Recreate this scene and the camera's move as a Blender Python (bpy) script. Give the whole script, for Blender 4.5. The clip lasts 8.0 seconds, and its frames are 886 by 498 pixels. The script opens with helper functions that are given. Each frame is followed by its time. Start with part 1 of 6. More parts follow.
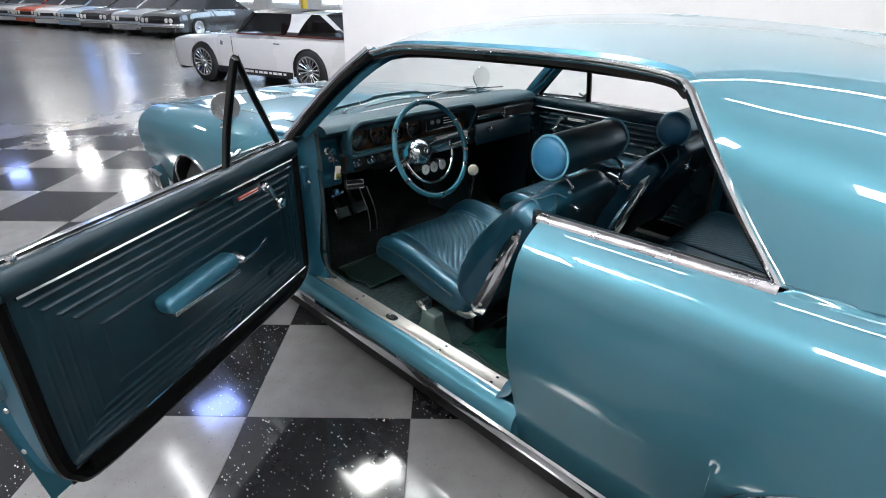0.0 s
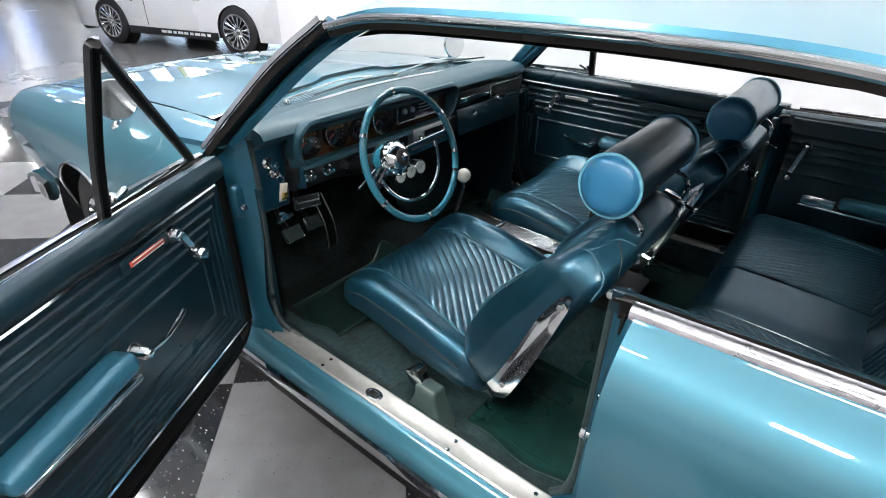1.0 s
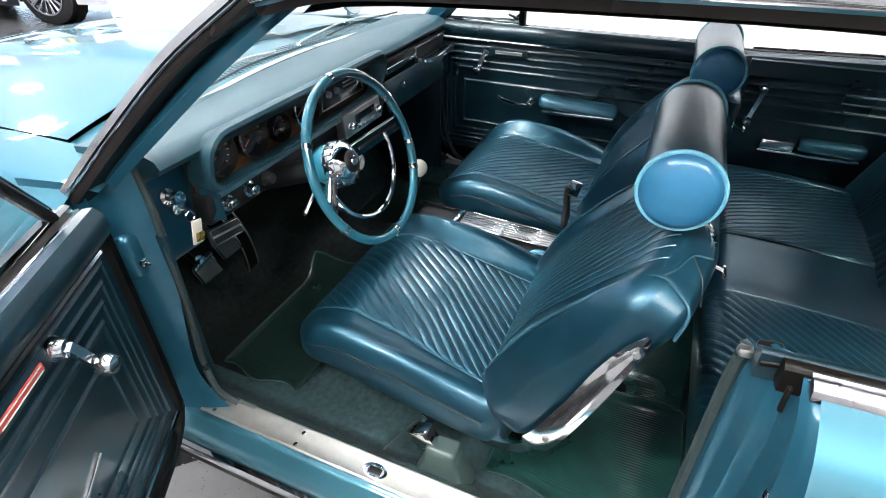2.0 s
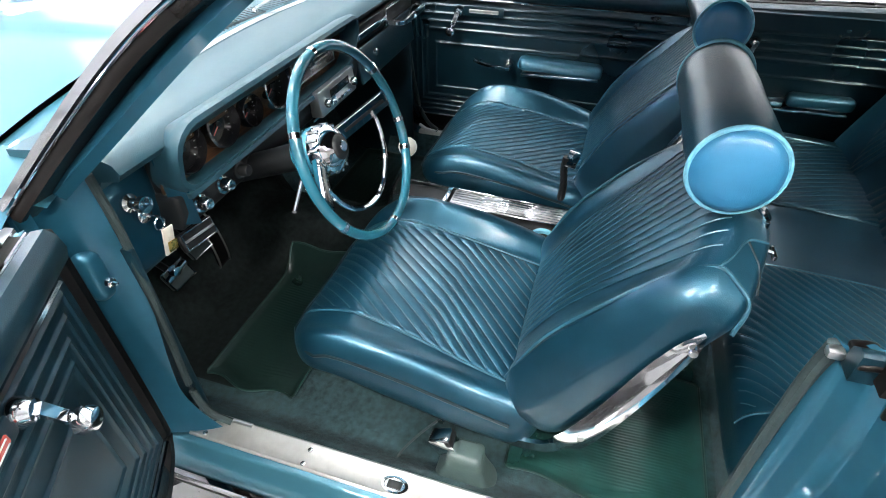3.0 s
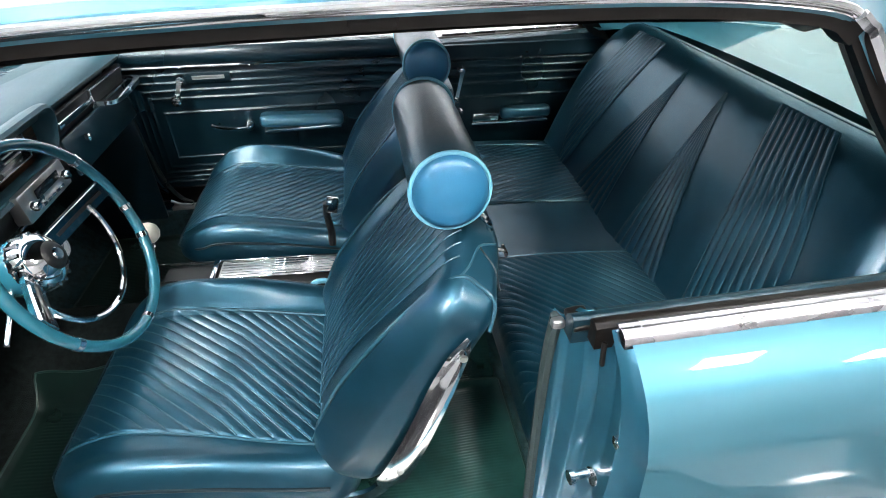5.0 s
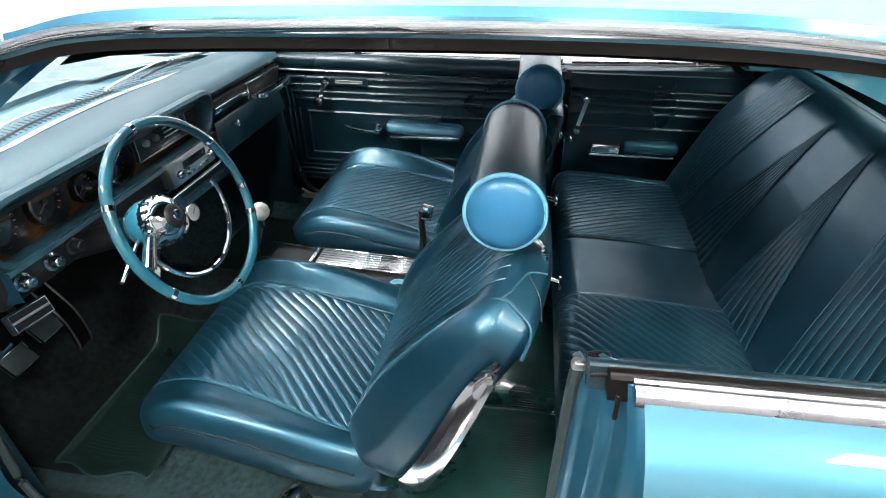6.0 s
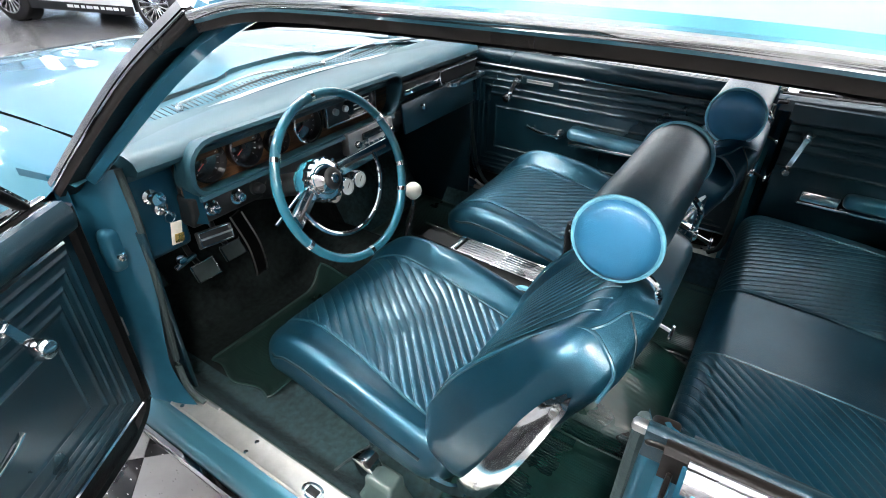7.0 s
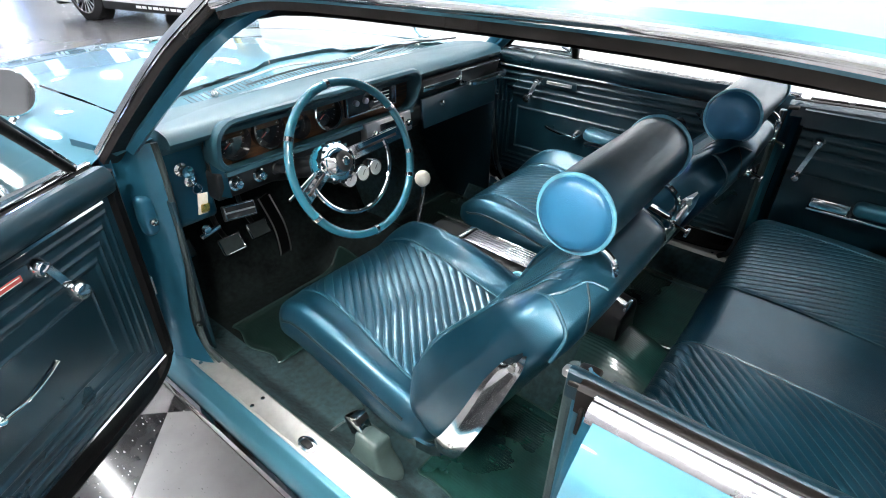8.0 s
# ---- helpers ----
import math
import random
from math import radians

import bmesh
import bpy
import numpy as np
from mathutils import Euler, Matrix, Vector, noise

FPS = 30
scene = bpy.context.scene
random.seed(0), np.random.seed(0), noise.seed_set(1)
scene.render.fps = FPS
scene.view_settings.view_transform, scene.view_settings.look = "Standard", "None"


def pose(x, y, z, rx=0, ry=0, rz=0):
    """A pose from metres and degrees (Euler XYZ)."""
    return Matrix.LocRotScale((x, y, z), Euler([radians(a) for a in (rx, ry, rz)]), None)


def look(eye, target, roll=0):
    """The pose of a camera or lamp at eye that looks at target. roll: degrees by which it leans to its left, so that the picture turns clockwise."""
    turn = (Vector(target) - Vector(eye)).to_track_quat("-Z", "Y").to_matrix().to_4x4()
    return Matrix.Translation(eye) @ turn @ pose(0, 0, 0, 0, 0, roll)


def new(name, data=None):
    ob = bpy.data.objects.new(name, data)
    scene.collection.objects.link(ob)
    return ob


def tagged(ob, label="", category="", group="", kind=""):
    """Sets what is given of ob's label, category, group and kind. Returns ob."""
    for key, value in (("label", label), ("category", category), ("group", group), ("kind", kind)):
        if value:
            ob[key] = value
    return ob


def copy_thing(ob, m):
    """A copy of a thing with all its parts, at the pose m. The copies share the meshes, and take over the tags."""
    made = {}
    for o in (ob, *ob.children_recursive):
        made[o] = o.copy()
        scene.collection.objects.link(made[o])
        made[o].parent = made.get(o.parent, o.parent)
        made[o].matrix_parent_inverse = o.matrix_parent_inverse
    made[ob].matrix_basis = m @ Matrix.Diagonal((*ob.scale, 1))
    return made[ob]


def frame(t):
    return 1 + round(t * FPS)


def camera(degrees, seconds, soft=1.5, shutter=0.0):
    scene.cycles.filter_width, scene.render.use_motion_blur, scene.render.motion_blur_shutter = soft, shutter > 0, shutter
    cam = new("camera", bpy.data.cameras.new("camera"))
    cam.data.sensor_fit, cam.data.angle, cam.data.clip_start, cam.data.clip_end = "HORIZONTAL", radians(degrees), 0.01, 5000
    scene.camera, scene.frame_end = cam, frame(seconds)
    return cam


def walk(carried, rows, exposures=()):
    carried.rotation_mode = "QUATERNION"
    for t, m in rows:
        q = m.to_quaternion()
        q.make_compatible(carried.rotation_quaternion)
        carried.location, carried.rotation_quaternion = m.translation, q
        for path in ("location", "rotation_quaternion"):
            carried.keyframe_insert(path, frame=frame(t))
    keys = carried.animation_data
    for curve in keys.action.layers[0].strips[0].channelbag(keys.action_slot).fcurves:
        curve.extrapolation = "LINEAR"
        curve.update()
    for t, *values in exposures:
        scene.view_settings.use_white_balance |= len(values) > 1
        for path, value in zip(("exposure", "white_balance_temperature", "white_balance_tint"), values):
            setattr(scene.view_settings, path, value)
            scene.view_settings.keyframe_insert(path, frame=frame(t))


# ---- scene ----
cam = camera(80.3, 8.0, 1.0)
PATH = [
    (0, (-1.82, -0.71, 1.414), (-0.536, 0.559, 0.554), 0.9),
    (0.5, (-1.632, -0.436, 1.413), (-0.355, 0.791, 0.484), 1.2),
    (1, (-1.476, -0.198, 1.399), (-0.115, 0.879, 0.404), 1.0),
    (1.5, (-1.381, 0.016, 1.386), (0.087, 0.84, 0.306), 0.5),
    (1.7, (-1.35, 0.093, 1.386), (0.149, 0.819, 0.278), 0.4),
    (2.8, (-1.228, 0.35, 1.373), (0.248, 0.892, 0.137), -0.0),
    (3, (-1.226, 0.349, 1.369), (0.249, 0.816, 0.101), -0.2),
    (3.5, (-1.221, 0.321, 1.37), (0.308, 0.49, 0.091), -0.8),
    (4, (-1.222, 0.294, 1.365), (0.327, 0.182, 0.104), -1.2),
    (4.2, (-1.22, 0.288, 1.362), (0.318, 0.071, 0.102), -1.1),
    (5.3, (-1.217, 0.235, 1.395), (0.441, 0.047, 0.292), -0.8),
    (5.5, (-1.221, 0.205, 1.388), (0.454, 0.089, 0.301), -0.3),
    (6, (-1.231, 0.133, 1.392), (0.426, 0.395, 0.302), -0.0),
    (6.5, (-1.206, 0.07, 1.385), (0.328, 0.763, 0.305), 0.5),
    (7, (-1.17, 0.011, 1.382), (0.24, 0.923, 0.296), 0.7),
    (7.5, (-1.16, -0.06, 1.379), (0.188, 0.936, 0.288), 0.8),
    (8, (-1.197, -0.136, 1.377), (0.135, 0.909, 0.312), 0.9),
]
walk(cam, [(t, look(eye, target, roll)) for t, eye, target, roll in PATH], [(0, 0.78), (1, 1.12), (1.5, 1.38), (3, 1.92), (4, 1.95), (5.5, 1.70), (6.5, 1.75), (8, 1.86)])

# ---------------------------------------------------------------- world and light
world = bpy.data.worlds.new("world")
scene.world = world
world.use_nodes = True
world.node_tree.nodes["Background"].inputs[0].default_value = (0.75, 0.85, 1.0, 1)
world.node_tree.nodes["Background"].inputs[1].default_value = 0.4
LAMP = 62.0        # glow of the high bay panels
TUBE = 32.0        # glow of the tube lamps
WINDOW = 6.0       # daylight behind the hall's windows

# ---------------------------------------------------------------- materials
def nodes_of(m):
    m.use_nodes = True
    return m.node_tree.nodes, m.node_tree.links, m.node_tree.nodes["Principled BSDF"]


def material(name, color, rough=0.5, metal=0.0, coat=0.0, coat_rough=0.05, var=0.12, scale=30.0, bump=0.0, bump_scale=200.0,
             rough_var=0.1, spec=0.5, sheen=0.0, random_var=0.0):
    """A surface with variation at two scales, in metres."""
    m = bpy.data.materials.new(name)
    n, l, p = nodes_of(m)
    co = n.new("ShaderNodeTexCoord")
    big = n.new("ShaderNodeTexNoise")
    big.inputs["Scale"].default_value, big.inputs["Detail"].default_value = scale * 0.12, 6
    fine = n.new("ShaderNodeTexNoise")
    fine.inputs["Scale"].default_value, fine.inputs["Detail"].default_value = scale, 4
    for t in (big, fine):
        l.new(co.outputs["Object"], t.inputs["Vector"])
    both = n.new("ShaderNodeMath")
    both.operation = "ADD"
    l.new(big.outputs["Fac"], both.inputs[0])
    l.new(fine.outputs["Fac"], both.inputs[1])
    ramp = n.new("ShaderNodeMapRange")
    ramp.inputs[1].default_value, ramp.inputs[2].default_value = 0.7, 1.3
    ramp.inputs[3].default_value, ramp.inputs[4].default_value = 1 - var, 1 + var
    l.new(both.outputs[0], ramp.inputs[0])
    tint = n.new("ShaderNodeVectorMath")
    tint.operation = "SCALE"
    tint.inputs[0].default_value = color
    fac = ramp.outputs[0]
    if random_var:
        info = n.new("ShaderNodeObjectInfo")
        rnd = n.new("ShaderNodeMapRange")
        rnd.inputs[3].default_value, rnd.inputs[4].default_value = 1 - random_var, 1 + random_var
        l.new(info.outputs["Random"], rnd.inputs[0])
        mul = n.new("ShaderNodeMath")
        mul.operation = "MULTIPLY"
        l.new(fac, mul.inputs[0])
        l.new(rnd.outputs[0], mul.inputs[1])
        fac = mul.outputs[0]
    l.new(fac, tint.inputs["Scale"])
    l.new(tint.outputs[0], p.inputs["Base Color"])
    rr = n.new("ShaderNodeMapRange")
    rr.inputs[1].default_value, rr.inputs[2].default_value = 0.3, 0.7
    rr.inputs[3].default_value, rr.inputs[4].default_value = max(rough - rough_var, 0.01), min(rough + rough_var, 1)
    l.new(big.outputs["Fac"], rr.inputs[0])
    l.new(rr.outputs[0], p.inputs["Roughness"])
    p.inputs["Metallic"].default_value = metal
    p.inputs["Coat Weight"].default_value, p.inputs["Coat Roughness"].default_value = coat, coat_rough
    p.inputs["Specular IOR Level"].default_value = spec
    p.inputs["Coat IOR"].default_value = 1.65
    if sheen:
        p.inputs["Sheen Weight"].default_value = sheen
    if bump:
        g = n.new("ShaderNodeTexNoise")
        g.inputs["Scale"].default_value, g.inputs["Detail"].default_value = bump_scale, 3
        l.new(co.outputs["Object"], g.inputs["Vector"])
        b = n.new("ShaderNodeBump")
        b.inputs["Strength"].default_value, b.inputs["Distance"].default_value = bump, 0.002
        l.new(g.outputs["Fac"], b.inputs["Height"])
        l.new(b.outputs[0], p.inputs["Normal"])
    return m


def glowing(name, color, strength):
    m = bpy.data.materials.new(name)
    m.use_nodes = True
    n = m.node_tree.nodes
    n.clear()
    e, o = n.new("ShaderNodeEmission"), n.new("ShaderNodeOutputMaterial")
    e.inputs[0].default_value, e.inputs[1].default_value = (*color, 1), strength
    m.node_tree.links.new(e.outputs[0], o.inputs[0])
    return m


def glass_material(name, color, reflect=0.08):
    """Thin clear pane: see-through with a gloss that grows at grazing angles."""
    m = bpy.data.materials.new(name)
    m.use_nodes = True
    n, l = m.node_tree.nodes, m.node_tree.links
    n.clear()
    clear, gloss, mix, out = (n.new("ShaderNodeBsdfTransparent"), n.new("ShaderNodeBsdfGlossy"), n.new("ShaderNodeMixShader"), n.new("ShaderNodeOutputMaterial"))
    clear.inputs[0].default_value = (*color, 1)
    gloss.inputs["Roughness"].default_value = 0.02
    lw, pw, sc = n.new("ShaderNodeLayerWeight"), n.new("ShaderNodeMath"), n.new("ShaderNodeMath")
    lw.inputs[0].default_value = 0.5
    pw.operation, sc.operation = "POWER", "MULTIPLY_ADD"
    pw.inputs[1].default_value = 4.0
    sc.inputs[1].default_value, sc.inputs[2].default_value = 0.8, reflect * 0.5
    l.new(lw.outputs["Facing"], pw.inputs[0])
    l.new(pw.outputs[0], sc.inputs[0])
    l.new(sc.outputs[0], mix.inputs[0])
    l.new(clear.outputs[0], mix.inputs[1])
    l.new(gloss.outputs[0], mix.inputs[2])
    l.new(mix.outputs[0], out.inputs[0])
    return m


def vinyl_material(name, color, rough=0.34, metal=0.35, bump=0.25):
    """Pearl vinyl with a fine leather grain and a metallic lustre."""
    return material(name, color, rough, metal, 0.50, 0.24, 0.16, 14, bump, 700, 0.06)


def speckled(name, base, fleck, amount, rough):
    """Vinyl floor tile with flecks that run one way, scuffs and wax."""
    m = bpy.data.materials.new(name)
    n, l, p = nodes_of(m)
    co, info = n.new("ShaderNodeTexCoord"), n.new("ShaderNodeObjectInfo")
    mp = n.new("ShaderNodeMapping")
    mp.inputs["Scale"].default_value = (110, 45, 80)
    l.new(co.outputs["Object"], mp.inputs[0])
    off = n.new("ShaderNodeVectorMath")
    off.operation = "SCALE"
    off.inputs[0].default_value = (37, 91, 11)
    l.new(info.outputs["Random"], off.inputs["Scale"])
    l.new(off.outputs[0], mp.inputs["Location"])
    v = n.new("ShaderNodeTexVoronoi")
    v.inputs["Scale"].default_value = 1.0
    l.new(mp.outputs[0], v.inputs["Vector"])
    warp = n.new("ShaderNodeTexNoise")
    warp.inputs["Scale"].default_value, warp.inputs["Detail"].default_value = 0.6, 2
    l.new(mp.outputs[0], warp.inputs["Vector"])
    th = n.new("ShaderNodeMapRange")
    th.inputs[1].default_value, th.inputs[2].default_value = 0.40, 0.75
    th.inputs[3].default_value, th.inputs[4].default_value = 0.03, amount
    l.new(warp.outputs["Fac"], th.inputs[0])
    less = n.new("ShaderNodeMath")
    less.operation = "LESS_THAN"
    l.new(v.outputs["Distance"], less.inputs[0])
    l.new(th.outputs[0], less.inputs[1])
    cloud = n.new("ShaderNodeTexNoise")
    cloud.inputs["Scale"].default_value, cloud.inputs["Detail"].default_value = 9, 8
    l.new(co.outputs["Object"], cloud.inputs["Vector"])
    cr = n.new("ShaderNodeMapRange")
    cr.inputs[3].default_value, cr.inputs[4].default_value = 0.72, 1.28
    l.new(cloud.outputs["Fac"], cr.inputs[0])
    rnd = n.new("ShaderNodeMapRange")
    rnd.inputs[3].default_value, rnd.inputs[4].default_value = 0.9, 1.1
    l.new(info.outputs["Random"], rnd.inputs[0])
    mul = n.new("ShaderNodeMath")
    mul.operation = "MULTIPLY"
    l.new(cr.outputs[0], mul.inputs[0])
    l.new(rnd.outputs[0], mul.inputs[1])
    tint = n.new("ShaderNodeVectorMath")
    tint.operation = "SCALE"
    tint.inputs[0].default_value = base
    l.new(mul.outputs[0], tint.inputs["Scale"])
    mix = n.new("ShaderNodeMix")
    mix.data_type = "RGBA"
    l.new(less.outputs[0], mix.inputs["Factor"])
    l.new(tint.outputs[0], mix.inputs["A"])
    mix.inputs["B"].default_value = (*fleck, 1)
    l.new(mix.outputs["Result"], p.inputs["Base Color"])
    rr = n.new("ShaderNodeMapRange")
    rr.inputs[3].default_value, rr.inputs[4].default_value = rough * 0.6, rough * 1.5
    l.new(cloud.outputs["Fac"], rr.inputs[0])
    l.new(rr.outputs[0], p.inputs["Roughness"])
    b = n.new("ShaderNodeBump")
    b.inputs["Strength"].default_value, b.inputs["Distance"].default_value = 0.06, 0.002
    l.new(cloud.outputs["Fac"], b.inputs["Height"])
    l.new(b.outputs[0], p.inputs["Normal"])
    return m


def wood_material(name):
    m = bpy.data.materials.new(name)
    n, l, p = nodes_of(m)
    co, mp = n.new("ShaderNodeTexCoord"), n.new("ShaderNodeMapping")
    mp.inputs["Scale"].default_value = (5, 60, 90)
    l.new(co.outputs["Object"], mp.inputs[0])
    t = n.new("ShaderNodeTexNoise")
    t.inputs["Scale"].default_value, t.inputs["Detail"].default_value = 2, 8
    l.new(mp.outputs[0], t.inputs["Vector"])
    r = n.new("ShaderNodeValToRGB")
    r.color_ramp.elements[0].position, r.color_ramp.elements[0].color = 0.32, (0.030, 0.012, 0.005, 1)
    r.color_ramp.elements[1].position, r.color_ramp.elements[1].color = 0.7, (0.17, 0.078, 0.032, 1)
    l.new(t.outputs["Fac"], r.inputs[0])
    l.new(r.outputs[0], p.inputs["Base Color"])
    p.inputs["Roughness"].default_value = 0.35
    return m


PAINT = material("teal_metallic_paint", (0.052, 0.194, 0.262), 0.42, 0.55, 1.0, 0.03, 0.03, 6, 0, 1, 0.02)
# body paint darkened for the shade on jambs, pillars and inner rails
PAINT_IN = material("teal_paint_shaded", (0.026, 0.140, 0.215), 0.34, 0.55, 0.5, 0.10, 0.08, 30, 0.0, 25, 0.06)
VINYL = vinyl_material("teal_vinyl", (0.0105, 0.076, 0.122), 0.36, 0.78)
# the seat vinyl made paler: edge highlights of welts and piping put into colour
WELT_LIT = vinyl_material("teal_welt_highlight", (0.022, 0.100, 0.145), 0.34, 0.30)
VINYL_BLUE = vinyl_material("bright_blue_vinyl", (0.030, 0.19, 0.36), 0.36, 0.15)
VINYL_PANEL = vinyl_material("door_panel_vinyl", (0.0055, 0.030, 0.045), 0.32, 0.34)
VINYL_DASH = material("teal_dash_pad", (0.0135, 0.058, 0.080), 0.48, 0.1, 0.15, 0.3, 0.1, 20, 0.3, 600, 0.08)
PIPING = material("light_blue_piping", (0.16, 0.46, 0.60), 0.35, 0.0, 0.2, 0.2, 0.1, 60, 0.1, 500)
SEAM = material("dark_teal_piping", (0.0025, 0.015, 0.022), 0.4, 0.1, 0.2, 0.3, 0.1, 60)
RIM_TEAL = material("teal_wheel_plastic", (0.018, 0.125, 0.175), 0.2, 0.0, 0.7, 0.04, 0.06, 30)
CHROME = material("chrome", (0.78, 0.79, 0.80), 0.07, 1.0, 0, 0, 0.05, 40, 0.02, 30, 0.04)
ALU = material("brushed_aluminium", (0.60, 0.60, 0.59), 0.34, 1.0, 0, 0, 0.1, 60, 0.08, 300, 0.1)
BELT = material("dull_bright_trim", (0.50, 0.49, 0.51), 0.26, 1.0, 0, 0, 0.12, 60, 0.08, 200, 0.1)
SILL = material("worn_sill_plate", (0.52, 0.51, 0.48), 0.42, 0.75, 0, 0, 0.1, 50, 0.08, 200, 0.12)
PLATE = material("ribbed_bright_plate", (0.36, 0.36, 0.37), 0.30, 0.95, 0.0, 0.2, 0.12, 60, 0.1, 300, 0.1)
RUBBER = material("black_rubber", (0.0032, 0.0032, 0.0033), 0.40, 0, 0, 0, 0.35, 40, 0.3, 120, 0.1, 0.12)
SEAL = material("worn_brown_black_seal", (0.0060, 0.0048, 0.0042), 0.32, 0, 0.06, 0.10, 0.5, 22, 0.25, 70, 0.08, 0.26)
RETRACT = material("grey_green_plastic", (0.055, 0.085, 0.080), 0.4, 0, 0.2, 0.2, 0.15, 40, 0.2, 200)
SEAL_GREY = material("grey_green_weatherstrip", (0.026, 0.042, 0.043), 0.6, 0, 0, 0, 0.25, 60, 0.4, 200)
BLACK = material("satin_black", (0.010, 0.011, 0.012), 0.45, 0, 0, 0, 0.2, 40, 0.1, 200)
CARPET = material("dark_teal_carpet", (0.031, 0.066, 0.072), 0.95, 0, 0, 0, 0.55, 60, 1.0, 900, 0.03, 0.2, 0.06)
FOOTWELL_SHADE = material("footwell_shade", (0.010, 0.014, 0.014), 0.95, 0, 0, 0, 0.6, 60, 1.0, 700, 0.03, 0.1)
MAT_GREEN = material("green_vinyl_mat", (0.008, 0.021, 0.018), 0.34, 0, 0.2, 0.2, 0.25, 20, 0.2, 60, 0.1)
MAT_EDGE = material("pale_green_mat_edge", (0.011, 0.038, 0.032), 0.40, 0, 0.4, 0.15, 0.15, 30)
HEADLINER = material("black_headliner_vinyl", (0.010, 0.012, 0.013), 0.6, 0, 0, 0, 0.15, 30, 0.3, 300)
MAT_TEAL = material("glossy_teal_vinyl_mat", (0.012, 0.054, 0.047), 0.30, 0, 1.0, 0.06, 0.45, 14, 0.25, 30, 0.08)
GLASS = glass_material("car_glass", (0.93, 0.97, 0.96))
REAR_GLASS = glass_material("green_tinted_glass", (0.74, 0.86, 0.78))
WOOD = wood_material("walnut_dash_veneer")
GAUGE = material("gauge_black", (0.008, 0.008, 0.009), 0.25, 0, 0.5, 0.05, 0.2, 50)
WHITE_MARK = material("white_marking", (0.75, 0.76, 0.74), 0.45, 0, 0, 0, 0.05, 50)
RED_MARK = material("red_marking", (0.55, 0.06, 0.04), 0.4, 0, 0.3, 0.1, 0.2, 40)
IVORY = material("ivory_plastic", (0.72, 0.68, 0.58), 0.25, 0, 0.5, 0.05, 0.05, 60)
BRASS = material("yellowed_brass", (0.60, 0.42, 0.12), 0.3, 0.8, 0, 0, 0.2, 90)
TILE_DARK = speckled("black_fleck_tile", (0.018, 0.018, 0.020), (0.42, 0.42, 0.42), 0.33, 0.085)
TILE_GREY = speckled("grey_fleck_tile", (0.155, 0.155, 0.16), (0.09, 0.09, 0.095), 0.26, 0.095)
EPOXY = material("polished_grey_concrete", (0.15, 0.147, 0.143), 0.24, 0, 0.0, 0.10, 0.14, 3, 0, 20, 0.04, 0.4)
GROUT = material("tile_joint", (0.05, 0.05, 0.05), 0.8)
WALL_WHITE = material("white_painted_wall", (0.86, 0.85, 0.86), 0.6, 0, 0, 0, 0.02, 4, 0.1, 90)
PANEL_GREY = material("grey_painted_panel", (0.30, 0.30, 0.31), 0.6, 0, 0, 0, 0.04, 4, 0.1, 90)
WALL_HALL = material("hall_wall_paint", (0.70, 0.705, 0.72), 0.7, 0, 0, 0, 0.08, 3)
CEILING = material("ceiling_deck_paint", (0.80, 0.80, 0.81), 0.7, 0, 0, 0, 0.1, 3)
TYRE = material("tyre_rubber", (0.014, 0.014, 0.015), 0.65, 0, 0, 0, 0.3, 60, 0.3, 100)
YELLOW = material("yellow_column_paint", (0.75, 0.50, 0.04), 0.5)
LAMP_GLOW = glowing("lamp_glow", (1.0, 0.98, 0.95), LAMP)
TUBE_GLOW = glowing("tube_glow", (0.96, 0.98, 1.0), TUBE)
DAY_GLOW = glowing("window_daylight", (0.62, 0.76, 1.0), WINDOW)
COOL_GLOW = glowing("cool_lamp_glow", (0.30, 0.42, 1.0), LAMP * 0.34)
BLUE_GLOW = glowing("blue_daylight", (0.16, 0.36, 1.0), WINDOW * 0.6)
ARMREST = vinyl_material("armrest_vinyl", (0.030, 0.150, 0.225), 0.33, 0.35)
RED_TRIM = material("red_interior_trim", (0.11, 0.014, 0.012), 0.5)


# ---------------------------------------------------------------- mesh tools
def part(name, bm, mat, parent=None, label="", smooth=True):
    """Links a bmesh as one mesh object under its thing or part."""
    if smooth:
        for f in bm.faces:
            f.smooth = True
    me = bpy.data.meshes.new(name)
    bm.to_mesh(me)
    bm.free()
    me.materials.append(mat)
    if smooth:
        me.set_sharp_from_angle(angle=radians(42))
    ob = new(name, me)
    if parent:
        ob.parent = parent
    return tagged(ob, label)


def thing(name, label, category, group="", kind="", at=(0, 0, 0)):
    ob = new(name)
    ob.empty_display_size = 0.1
    ob.matrix_basis = Matrix.Translation(at)
    return tagged(ob, label, category, group, kind)


def moved(bm, m):
    bmesh.ops.transform(bm, matrix=m, verts=bm.verts)
    if m.to_3x3().determinant() < 0:
        bmesh.ops.reverse_faces(bm, faces=bm.faces)
    return bm


def joined(*bms):
    out = bmesh.new()
    for b in bms:
        me = bpy.data.meshes.new("tmp")
        b.to_mesh(me)
        b.free()
        out.from_mesh(me)
        bpy.data.meshes.remove(me)
    return out


